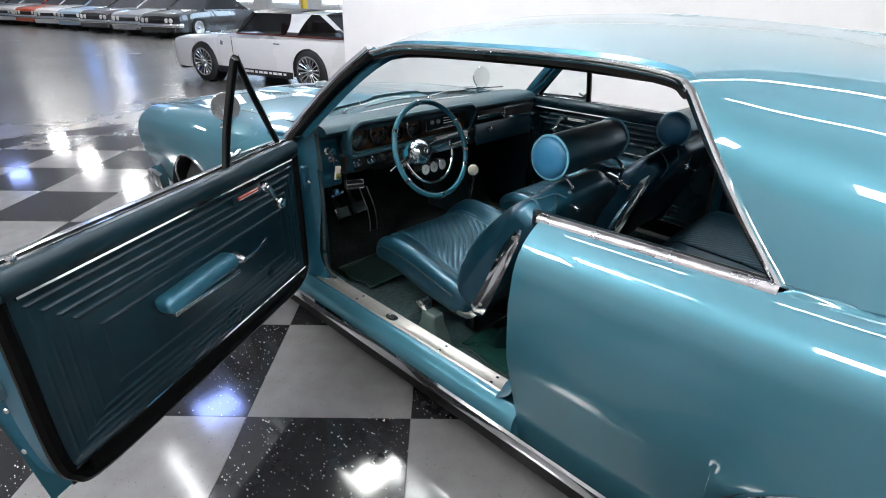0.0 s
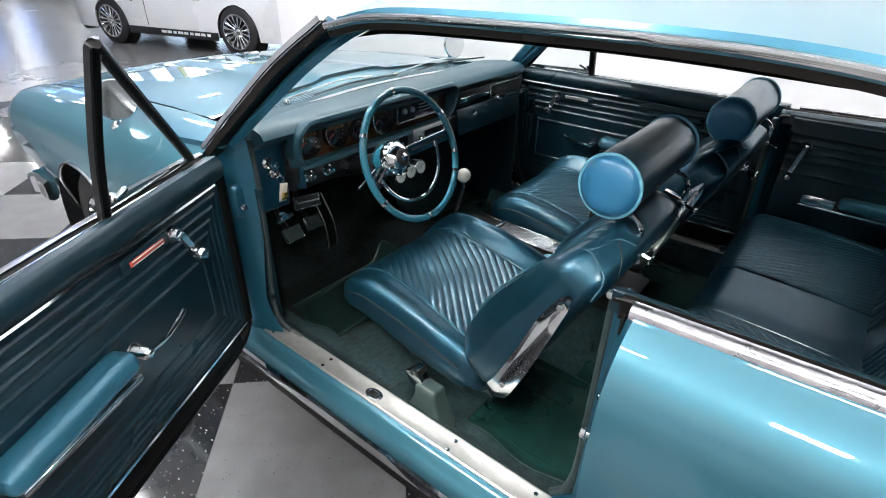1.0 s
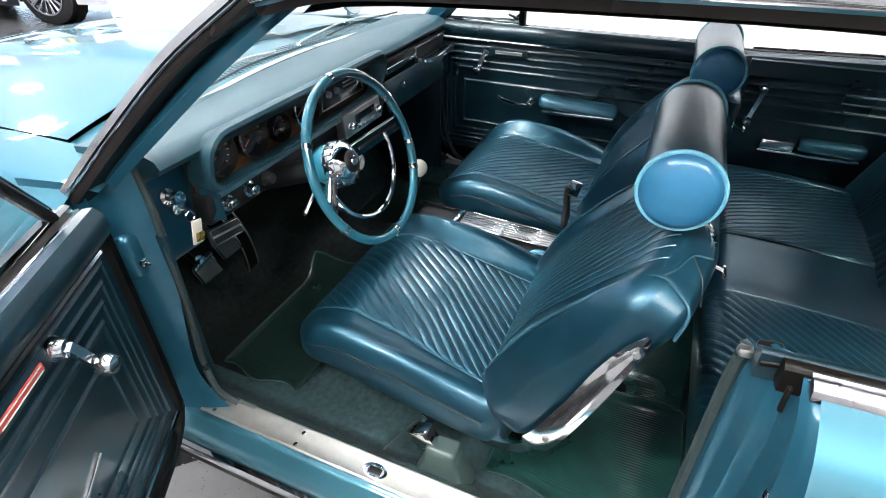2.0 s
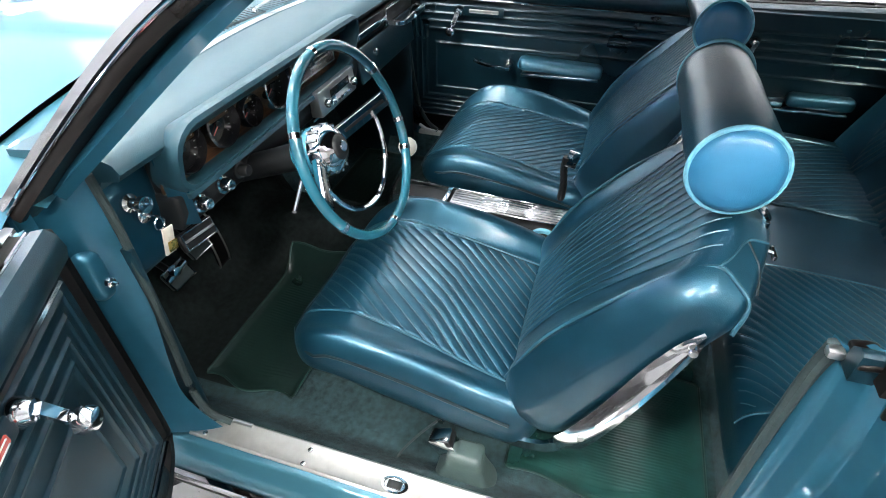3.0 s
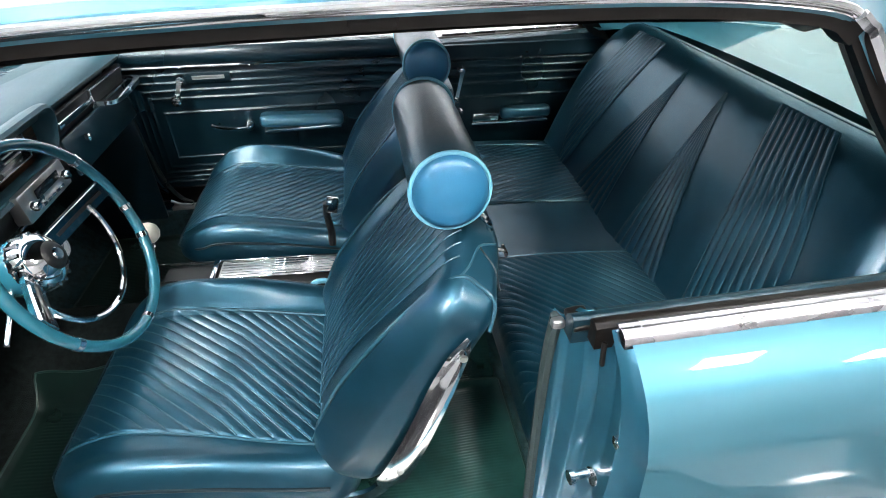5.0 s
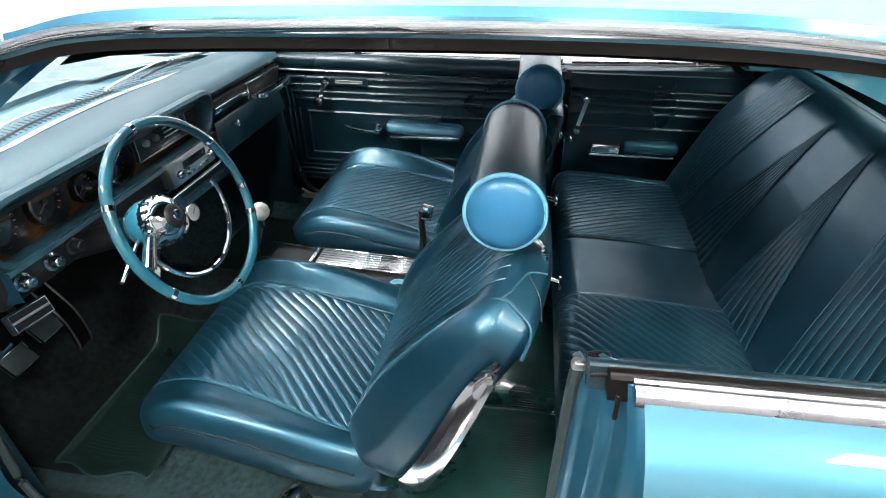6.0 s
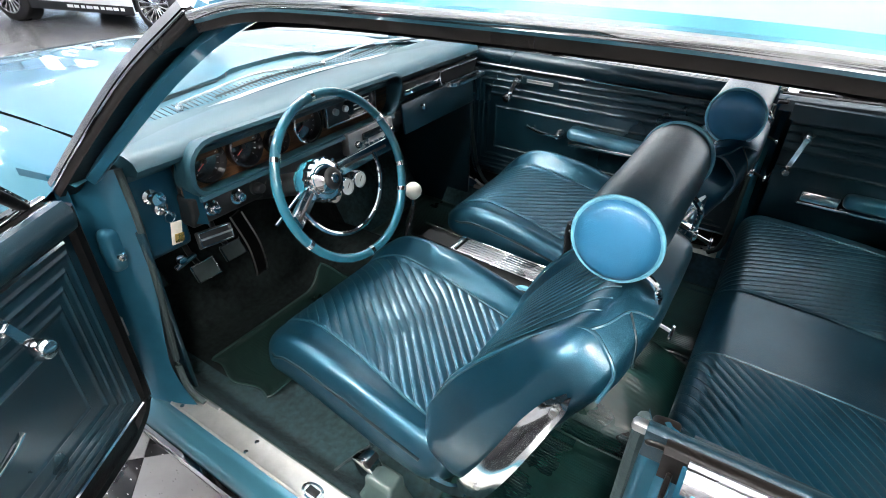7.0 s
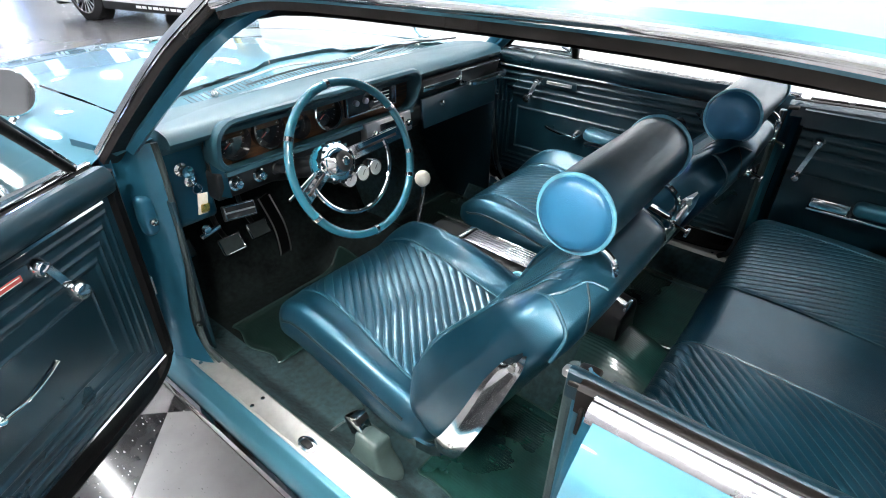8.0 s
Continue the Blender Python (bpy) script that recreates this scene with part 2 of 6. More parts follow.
def grid(fn, us, vs, close_u=False, close_v=False, thick=0.0):
    """A sheet through fn(u, v); with thick, a shell that goes that far behind its normals."""
    bm = bmesh.new()
    rows = [[bm.verts.new(fn(u, v)) for v in vs] for u in us]
    nu, nv = len(us), len(vs)
    for i in range(nu if close_u else nu - 1):
        for j in range(nv if close_v else nv - 1):
            a, b, c, d = rows[i][j], rows[(i + 1) % nu][j], rows[(i + 1) % nu][(j + 1) % nv], rows[i][(j + 1) % nv]
            if len({a, b, c, d}) == 4:
                bm.faces.new((a, b, c, d))
    if thick:
        bmesh.ops.solidify(bm, geom=bm.faces[:] + bm.edges[:] + bm.verts[:], thickness=thick)
    bmesh.ops.remove_doubles(bm, verts=bm.verts, dist=1e-5)
    bmesh.ops.recalc_face_normals(bm, faces=bm.faces)
    return bm


def span(a, b, n):
    return [a + (b - a) * i / n for i in range(n + 1)]


def lerp_table(table, x):
    """Smooth interpolation through (x, value) pairs in rising x."""
    if x <= table[0][0]:
        return table[0][1]
    for (x0, v0), (x1, v1) in zip(table, table[1:]):
        if x <= x1:
            f = (x - x0) / (x1 - x0)
            return v0 + (v1 - v0) * f
    return table[-1][1]


def smooth01(a, b, x):
    f = min(max((x - a) / (b - a), 0), 1)
    return f * f * (3 - 2 * f)


def curve_points(pts, n=8):
    """A Catmull-Rom line through points."""
    p = [Vector(q) for q in pts]
    p = [p[0] * 2 - p[1]] + p + [p[-1] * 2 - p[-2]]
    out = []
    for i in range(1, len(p) - 2):
        for k in range(n):
            t = k / n
            a, b, c, d = p[i - 1], p[i], p[i + 1], p[i + 2]
            out.append(0.5 * (2 * b + (c - a) * t + (2 * a - 5 * b + 4 * c - d) * t * t + (3 * b - a - 3 * c + d) * t ** 3))
    return out + [p[-2]]


def sweep(path, profile, up=(0, 0, 1), closed=False, caps=True):
    """Sweeps a closed profile of (side, up) pairs along a path."""
    bm = bmesh.new()
    path = [Vector(p) for p in path]
    n, rings = len(path), []
    for i, p in enumerate(path):
        a = path[(i - 1) % n] if closed else path[max(i - 1, 0)]
        b = path[(i + 1) % n] if closed else path[min(i + 1, n - 1)]
        t = (b - a).normalized()
        side = t.cross(Vector(up)).normalized()
        top = side.cross(t)
        rings.append([bm.verts.new(p + side * x + top * z) for x, z in profile])
    m = len(profile)
    for i in range(n if closed else n - 1):
        r, s = rings[i], rings[(i + 1) % n]
        for j in range(m):
            bm.faces.new((r[j], r[(j + 1) % m], s[(j + 1) % m], s[j]))
    if caps and not closed:
        bm.faces.new(rings[0][::-1])
        bm.faces.new(rings[-1])
    bmesh.ops.recalc_face_normals(bm, faces=bm.faces)
    return bm


def disc_profile(r, n=10, squash=1.0):
    return [(r * math.cos(2 * math.pi * i / n), r * squash * math.sin(2 * math.pi * i / n)) for i in range(n)]


def tube(path, r, n=10, closed=False, up=(0.13, 0.21, 0.97)):
    return sweep(path, disc_profile(r, n), up, closed)


def box(size, at=(0, 0, 0), bevel=0.0, seg=2, turn=(0, 0, 0)):
    bm = bmesh.new()
    bmesh.ops.create_cube(bm, size=1)
    moved(bm, Matrix.Diagonal((*size, 1)))
    if bevel:
        bmesh.ops.bevel(bm, geom=bm.edges[:], offset=bevel, segments=seg, profile=0.5, affect="EDGES")
    return moved(bm, pose(*at, *turn))


def lathe(profile, m=None, n=24, caps=False):
    """Turns (radius, height) pairs about z."""
    bm = grid(lambda i, a: Vector((profile[i][0] * math.cos(a), profile[i][0] * math.sin(a), profile[i][1])),
              list(range(len(profile))), [2 * math.pi * k / n for k in range(n)], close_v=True)
    return moved(bm, m) if m else bm


def axis_pose(at, direction):
    """z of the piece points along direction."""
    return Matrix.Translation(at) @ Vector(direction).to_track_quat("Z", "Y").to_matrix().to_4x4()


def pillow(size, r, deform, seg=14):
    """A rounded box of full size with edge radius r, bent by deform."""
    half = [s / 2 for s in size]
    bm = bmesh.new()
    cos = [-1 + 2 * i / seg for i in range(seg + 1)]
    cos = [math.copysign(abs(c) ** 0.75, c) for c in cos]
    for axis in range(3):
        for sign in (-1, 1):
            rows = []
            for a in cos:
                row = []
                for b in cos:
                    q = [0.0, 0.0, 0.0]
                    q[axis], q[(axis + 1) % 3], q[(axis + 2) % 3] = sign, a, b
                    w = [q[k] * half[k] for k in range(3)]
                    c = [max(min(w[k], half[k] - r), -(half[k] - r)) for k in range(3)]
                    d = Vector([w[k] - c[k] for k in range(3)])
                    p = Vector(c) + (d.normalized() * r if d.length > 1e-9 else d)
                    row.append(bm.verts.new(deform(p)))
                rows.append(row)
            for i in range(seg):
                for j in range(seg):
                    f = (rows[i][j], rows[i + 1][j], rows[i + 1][j + 1], rows[i][j + 1])
                    bm.faces.new(f if sign > 0 else f[::-1])
    bmesh.ops.remove_doubles(bm, verts=bm.verts, dist=1e-5)
    bmesh.ops.recalc_face_normals(bm, faces=bm.faces)
    return bm


MIRROR = Matrix.Diagonal((-1, 1, 1, 1))


# ---------------------------------------------------------------- the hall
X0, X1, Y0, Y1, TOP = -13.0, 15.0, -12.0, 50.0, 5.6
floor = tagged(part("floor", box((X1 - X0, Y1 - Y0, 0.3), ((X0 + X1) / 2, (Y0 + Y1) / 2, -0.1542)), EPOXY, None, "polished grey concrete showroom floor", False), category="floor", kind="structure")
tagged(part("ceiling", box((X1 - X0, Y1 - Y0, 0.2), ((X0 + X1) / 2, (Y0 + Y1) / 2, TOP + 0.1)), CEILING, None, "painted ceiling deck of the hall", False), category="ceiling", kind="structure")
tagged(part("wall_south", box((X1 - X0, 0.2, TOP), ((X0 + X1) / 2, Y0 - 0.1, TOP / 2)), WALL_HALL, None, "plain grey painted hall wall", False), category="wall", kind="structure")
# north wall with two tall windows
north = [box((X1 - X0, 0.2, 2.4), ((X0 + X1) / 2, Y1 + 0.1, 1.2)), box((X1 - X0, 0.2, TOP - 5.2), ((X0 + X1) / 2, Y1 + 0.1, (TOP + 5.2) / 2))]
NORTH = ((9.3, 10.2), (11.4, 12.6))
for a, b in ((X0, NORTH[0][0]), (NORTH[0][1], NORTH[1][0]), (NORTH[1][1], X1)):
    north.append(box((b - a, 0.2, 2.8), ((a + b) / 2, Y1 + 0.1, 3.8)))
tagged(part("wall_north", joined(*north), WALL_HALL, None, "grey painted hall wall with two windows", False), category="wall", kind="structure")
tagged(part("backdrop", box((6.0, 0.05, 4.0), (11.0, Y1 + 1.2, 3.8)), BLUE_GLOW, None, "blue daylight outside the north windows", False), category="backdrop", kind="structure")
tagged(part("wall_west", box((0.2, Y1 - Y0, TOP), (X0 - 0.1, (Y0 + Y1) / 2, TOP / 2)), WALL_HALL, None, "plain grey painted hall wall", False), category="wall", kind="structure")
tagged(part("wall_backdrop", box((0.12, 13.2, 4.2), (2.42, -1.35, 2.1), 0.004), WALL_WHITE, None, "bright white painted display wall beside the car", False), category="wall", kind="structure")

# added wall, never in view: shapes side light and reflections on the coupe
tagged(part("wall_display", box((0.12, 15.0, 4.2), (-6.6, -1.0, 2.1), 0.004), PANEL_GREY, None, "unseen grey wall added on the driver side to reflect light", False), category="wall", kind="structure")

# east wall with a row of windows that let daylight in
WIN_Y = [8 + 5.2 * i for i in range(8)]
edges = [Y0] + [e for y in WIN_Y for e in (y - 1.5, y + 1.5)] + [Y1]
east = [box((0.2, Y1 - Y0, 1.0), (X1 + 0.1, (Y0 + Y1) / 2, 0.5)), box((0.2, Y1 - Y0, TOP - 4.2), (X1 + 0.1, (Y0 + Y1) / 2, (TOP + 4.2) / 2))]
for a, b in zip(edges[::2], edges[1::2]):
    east.append(box((0.2, b - a, 3.2), (X1 + 0.1, (a + b) / 2, 2.6)))
tagged(part("wall_east", joined(*east), WALL_HALL, None, "grey painted hall wall with a row of windows", False), category="wall", kind="structure")
for k, (a, b) in enumerate(NORTH):
    w = thing("window_%d" % (k + 9), "tall hall window with a white frame and blue daylight", "window", "hall windows", "structure", ((a + b) / 2, Y1, 2.4))
    for dx in (-(b - a) / 2 + 0.04, (b - a) / 2 - 0.04):
        part("window_frame", box((0.08, 0.08, 2.8), (dx, 0.06, 1.4), 0.008), WALL_WHITE, w)
    for dz in (0.04, 2.76):
        part("window_frame", box((b - a, 0.07, 0.08), (0, 0.06, dz), 0.008), WALL_WHITE, w)
    part("pane", box((b - a - 0.1, 0.01, 2.7), (0, 0.08, 1.4)), GLASS, w, "", False).visible_shadow = False
for i, y in enumerate(WIN_Y):
    w = thing("window_%d" % (i + 1), "tall hall window with a white frame and blue daylight", "window", "hall windows", "structure", (X1, y, 1.0))
    for dy in (-1.45, 0, 1.45):
        part("window_frame", box((0.08, 0.09, 3.2), (0.06, dy, 1.6), 0.008), WALL_WHITE, w)
    for dz in (0.05, 1.6, 3.15):
        part("window_frame", box((0.07, 3.0, 0.09), (0.06, 0, dz), 0.008), WALL_WHITE, w)
    for dy in (-0.72, 0.72):
        part("pane", box((0.01, 1.36, 3.0), (0.07, dy, 1.6)), GLASS, w, "", False).visible_shadow = False
tagged(part("backdrop", box((0.05, Y1 - Y0, 5.0), (X1 + 1.5, (Y0 + Y1) / 2, 2.5)), DAY_GLOW, None, "blue daylight outside the hall windows", False), category="backdrop", kind="structure")

for y in (11.5, 16.5, 24.5, 32.5):
    c = thing("column", "yellow painted steel column standing on the hall floor", "column", "hall columns", "", (13.6, y, 0))
    part("post", box((0.24, 0.24, TOP), (0, 0, TOP / 2), 0.02), YELLOW, c)
    part("base_plate", box((0.42, 0.42, 0.02), (0, 0, 0.01), 0.004), YELLOW, c)


# ---------------------------------------------------------------- lamps
def high_bay():
    o = thing("high_bay_lamp", "square white high bay lamp hanging from the ceiling", "lamp", "high bay lamps")
    part("housing", box((0.72, 0.72, 0.10), (0, 0, 0.06), 0.02), CEILING, o)
    part("diffuser", box((0.64, 0.64, 0.012), (0, 0, 0.003), 0.003), LAMP_GLOW, o, "glowing white diffuser")
    for x in (-0.2, 0.2):
        part("hanger", tube([(x, 0, 0.1), (x, 0, TOP - 5.0)], 0.006, 6), ALU, o)
    return o


def tube_lamp():
    o = thing("tube_lamp", "long white tube lamp fixed under the ceiling", "lamp", "tube lamps")
    part("housing", box((0.06, 1.30, 0.05), (0, 0, 0.065), 0.012), CEILING, o)
    part("glass_tube", moved(lathe([(0.0, -0.62), (0.035, -0.61), (0.035, 0.61), (0.0, 0.62)], None, 10), pose(0, 0, 0, 90, 0, 0)), TUBE_GLOW, o, "glowing white tube")
    for y in (-0.5, 0.5):
        part("hanger", tube([(0, y, 0.08), (0, y, TOP - 4.6)], 0.005, 6), ALU, o)
    return o


first = high_bay()
# the three at x = -4.6 are added to light the unseen driver-side wall
spots = [(1.55, 4.1), (0.45, 6.9), (3.2, 20.0), (2.95, 25.0), (2.85, 30.0), (0.5, 24.9), (-3.2, 2.0), (-3.4, -3.0), (-4.6, -0.6), (-4.6, 3.2), (-4.6, -5.4), (4.5, 13.0), (7.8, 19.0), (7.8, 27.0), (7.8, 36.0), (-5.0, 20.0)]
first.matrix_basis = Matrix.Translation((*spots[0], 5.0))
for x, y in spots[1:]:
    o = copy_thing(first, Matrix.Translation((x, y, 5.0)))
    if y in (6.9, 24.9):
        tagged(o, "square cool blue high bay lamp hanging from the ceiling")
        glow = next(c for c in o.children if c.name.startswith("diffuser"))
        glow.data = glow.data.copy()
        glow.data.materials[0] = COOL_GLOW
first = tube_lamp()
rows = [(x, y) for x in (-2.8, -0.6, 1.5) for y in (-2.6, -0.6, 1.4, 3.4, 5.4) if x > -2 or y > 0]
first.matrix_basis = Matrix.Translation((*rows[0], 4.6))
for x, y in rows[1:]:
    copy_thing(first, Matrix.Translation((x, y, 4.6)))


# ---------------------------------------------------------------- the teal coupe: body
car = thing("coupe_car", "teal metallic two-door hardtop coupe with its driver door open", "car")
AXLE_F, AXLE_R, ARCH = 2.01, -0.92, 0.365
DOOR_F, DOOR_R = 1.165, 0.0
LOWER = [(0.18, 0.785), (0.30, 0.812), (0.40, 0.842), (0.50, 0.870), (0.535, 0.884), (0.62, 0.892), (0.70, 0.896), (1.2, 0.896)]
UPPER = [(0.0, 0.788), (0.006, 0.802), (0.018, 0.822), (0.04, 0.850), (0.07, 0.872), (0.11, 0.887), (0.20, 0.896)]
CREST = [(-2.3, 0.875), (-1.8, 0.930), (-1.2, 0.950), (-0.57, 0.936), (0.0, 0.920), (1.165, 0.915), (1.5, 0.912), (2.0, 0.885), (2.5, 0.840), (2.8, 0.806), (2.90, 0.795), (2.95, 0.775)]
TAPER = [(-2.3, 0.93), (-1.5, 0.985), (-0.5, 1.0), (1.8, 1.0), (2.5, 0.985), (2.95, 0.955)]


def crest(y):
    return lerp_table(CREST, y)


def skin(y, z):
    """Half the body's width at a height."""
    return min(lerp_table(LOWER, z), lerp_table(UPPER, max(crest(y) - z, 0))) * lerp_table(TAPER, y)


def low_edge(y):
    z = 0.20
    for axle in (AXLE_F, AXLE_R):
        if abs(y - axle) < ARCH:
            z = max(z, 0.315 + math.sqrt(ARCH ** 2 - (y - axle) ** 2))
    return z


def side_panel(ys, z_low, inward=None, thick=0.012):
    def at(y, s):
        z0, z1 = z_low(y), crest(y)
        if s <= 1:
            z = z0 + (0.70 - z0) * s / 0.45 if s < 0.45 else 0.70 + (z1 - 0.70) * (1 - (1 - (s - 0.45) / 0.55) ** 1.7)
            return Vector((-skin(y, z), y - 0.17 * smooth01(2.5, 2.95, y) * (1 - z / z1), z))
        x = 0.788 * lerp_table(TAPER, y)
        return Vector((-(x + (inward(y) - x) * (s - 1)), y, z1 - 0.004 * (s - 1) * (y > -0.56 and y < 0.1) + 0.012 * math.sin(math.pi * (s - 1) / 2) * (y <= -0.56 or y >= 0.1)))
    ss = span(0, 0.45, 10) + span(0.45, 1, 18)[1:] + (span(1, 2, 5)[1:] if inward else [])
    return grid(at, ys, ss, thick=thick)


def dense(a, b, step, marks=()):
    n = max(int(abs(b - a) / step), 1)
    ys = set(round(v, 4) for v in span(a, b, n))
    for m in marks:
        for d in (-ARCH, -ARCH + 0.004, -ARCH + 0.02, -ARCH + 0.05, ARCH - 0.05, ARCH - 0.02, ARCH - 0.004, ARCH):
            if min(a, b) < m + d < max(a, b):
                ys.add(round(m + d, 4))
    return sorted(ys)


NOSE = 2.95


for side, m in (("left", Matrix.Identity(4)), ("right", MIRROR)):
    fender = part("front_fender", moved(side_panel(dense(DOOR_F + 0.006, NOSE, 0.04, (AXLE_F,)), low_edge, lambda y: 0.665), m), PAINT, car)
    # fender end with stacked lamps
    part("fender_cap", moved(grid(lambda s, k: Vector((-(0.50 + (skin(NOSE, 0.36 + (crest(NOSE) - 0.36) * s) - 0.012 - 0.50) * k), NOSE - 0.17 * (1 - (0.36 + (crest(NOSE) - 0.36) * s) / crest(NOSE)) - 0.004, 0.36 + (crest(NOSE) - 0.36) * s)), span(0, 1, 8), span(0, 1, 8), thick=0.01), m), PAINT, fender)
    for z in (0.64, 0.48):
        part("headlight", moved(lathe([(0.085, 0.0), (0.085, 0.02), (0.072, 0.028), (0.05, 0.036), (0.0, 0.04)], axis_pose((-0.68, 2.93 + 0.23 * (z - 0.74), z), (0, 1, 0.05)), 20), m), CHROME, fender)
    # wheel opening lip
    lip = [(-skin(AXLE_F + ARCH * math.cos(a), 0.315 + ARCH * math.sin(a)) - 0.003, AXLE_F + ARCH * math.cos(a), 0.315 + ARCH * math.sin(a)) for a in span(0.02, math.pi - 0.02, 28)]
    part("wheel_lip", moved(tube(lip, 0.007, 8), m), CHROME, fender)
    quarter = part("quarter_panel", moved(side_panel(dense(-2.28, DOOR_R - 0.030, 0.04, (AXLE_R,)), low_edge, lambda y: 0.782 if y > -0.56 else 0.782 - 0.11 * smooth01(-0.56, -1.1, y)), m), PAINT, car)
    lip = [(-skin(AXLE_R + ARCH * math.cos(a), 0.315 + ARCH * math.sin(a)) - 0.003, AXLE_R + ARCH * math.cos(a), 0.315 + ARCH * math.sin(a)) for a in span(0.02, math.pi - 0.02, 28)]
    part("wheel_lip", moved(tube(lip, 0.007, 8), m), CHROME, quarter)
    # dark wheel housings
    for axle in (AXLE_F, AXLE_R):
        part("wheel_housing", moved(grid(lambda a, x: Vector((-x, axle + (ARCH + 0.012) * math.cos(a), 0.315 + (ARCH + 0.012) * math.sin(a))), span(-0.3, math.pi + 0.3, 20), (0.885, 0.60)), m), BLACK, car)
        part("wheel_housing", moved(lathe([(0.0, 0.0), (ARCH + 0.01, 0.0)], axis_pose((-0.62, axle, 0.315), (-1, 0, 0)), 24), m), BLACK, car)
    # rocker, its moulding and the sill plate
    rocker = part("rocker_panel", moved(sweep([(-0.80, DOOR_F + 0.03, 0), (-0.80, DOOR_R - 0.03, 0)],
                  [(0.018, 0.185), (0.030, 0.23), (0.033, 0.262), (0.029, 0.284), (0.020, 0.297), (0.010, 0.304), (0.004, 0.318), (-0.004, 0.322), (-0.066, 0.320), (-0.090, 0.20)]), m), PAINT, car)
    mould = [(0.033, 0.205), (0.042, 0.210), (0.046, 0.228), (0.044, 0.246), (0.036, 0.252), (0.030, 0.23)]
    part("rocker_moulding", moved(sweep([(-0.80, 1.62, 0), (-0.80, -0.52, 0)], mould), m), CHROME, rocker)
    part("rocker_shadow_strip", moved(sweep([(-0.80, 1.62, 0), (-0.80, -0.52, 0)], [(0.00, 0.15), (0.028, 0.155), (0.034, 0.206), (0.01, 0.21)]), m), RUBBER, rocker)
    sill = part("sill_plate", moved(sweep([(-0.80, 1.075, 0), (-0.80, 0.045, 0)], [(-0.013, 0.3215), (-0.013, 0.3260), (-0.017, 0.3285), (-0.022, 0.3268), (-0.060, 0.3268), (-0.065, 0.3300), (-0.070, 0.3300), (-0.074, 0.3260), (-0.076, 0.3100)]), m), SILL, rocker, "worn aluminium sill plate with a small badge")
    part("badge", moved(lathe([(0.026, 0.0), (0.025, 0.004), (0.020, 0.0045), (0.019, 0.003), (0.0, 0.003)], Matrix.Translation((-0.762, 0.600, 0.3265)) @ Matrix.Diagonal((0.72, 1.15, 1, 1)), 24), m), CHROME, sill)
    part("badge_figure", moved(box((0.016, 0.030, 0.003), (-0.762, 0.600, 0.3308), 0.001), m), BLACK, sill)
    for y in (0.10, 0.33, 0.80, 1.04):
        for x in (-0.776, -0.744):
            part("screw", moved(lathe([(0.006, 0.0), (0.0055, 0.002), (0.0, 0.003)], Matrix.Translation((x, y, 0.3267)), 10), m), CHROME, sill)
    part("sill_lip", moved(tube(curve_points([(-0.738, 1.075, 0.352), (-0.735, 1.040, 0.336), (-0.733, 0.99, 0.331), (-0.732, 0.95, 0.329)], 5), 0.0055, 8), m), ALU, sill)


# hood, cowl and nose
def hood_z(x, y):
    edge = crest(y) + 0.012
    return edge + 0.030 * (1 - (x / 0.66) ** 2) + 0.014 * (smooth01(0.20, 0.14, abs(x)) - 0.0) * smooth01(2.85, 2.5, y)


HOOD_R = 1.46
hood = part("hood", grid(lambda x, y: Vector((x, y - 0.09 * (abs(x) / 0.66) ** 2 * (1 if y < 1.6 else 0), hood_z(x, y) - 0.05 * smooth01(2.82, 2.95, y))), span(-0.655, 0.655, 44), [HOOD_R, HOOD_R + 0.01] + span(HOOD_R + 0.05, 2.95, 36), thick=0.012), PAINT, car)
for x in (-0.095, 0.095):
    part("scoop_grille", box((0.075, 0.03, 0.022), (x, 2.30, hood_z(x, 2.30) + 0.006), 0.006), CHROME, hood)
cowl = part("cowl", grid(lambda x, s: Vector((x, 1.27 - 0.13 * (abs(x) / 0.7) ** 2 + (0.185 + 0.04 * (abs(x) / 0.7) ** 2) * s, 0.938 - 0.012 * (x / 0.7) ** 2 + (hood_z(x, 1.42) - 0.950 + 0.012 * (x / 0.7) ** 2) * s ** 1.5)), span(-0.79, 0.79, 30), span(0, 1, 5), thick=0.01), PAINT, car)
for i in range(64):
    x = -0.50 + i * 1.0 / 63
    part("cowl_vent", box((0.0035, 0.050, 0.003), (x, 1.345 - 0.12 * x * x, 0.9455 - 0.02 * x * x), 0.001, 2, (8, 0, 0)), SEAM, cowl)
part("front_grille", box((1.0, 0.05, 0.20), (0, 2.84, 0.56), 0.01), BLACK, car)
bumper = part("front_bumper", sweep(curve_points([(-0.850, 2.64, 0.385), (-0.845, 2.76, 0.385), (-0.78, 2.86, 0.385), (0, 2.95, 0.385), (0.78, 2.86, 0.385), (0.845, 2.76, 0.385), (0.850, 2.64, 0.385)], 8), [(0.0, -0.05), (0.020, -0.042), (0.028, -0.02), (0.030, 0.0), (0.028, 0.02), (0.020, 0.042), (0.0, 0.05), (-0.02, 0.04), (-0.02, -0.04)]), CHROME, car)
part("rear_bumper", sweep(curve_points([(-0.90, -2.0, 0.45), (-0.87, -2.26, 0.45), (0, -2.34, 0.45), (0.87, -2.26, 0.45), (0.90, -2.0, 0.45)], 8), [(0.0, -0.06), (0.03, -0.02), (0.03, 0.02), (0.0, 0.06), (-0.02, 0.05), (-0.02, -0.05)]), CHROME, car)
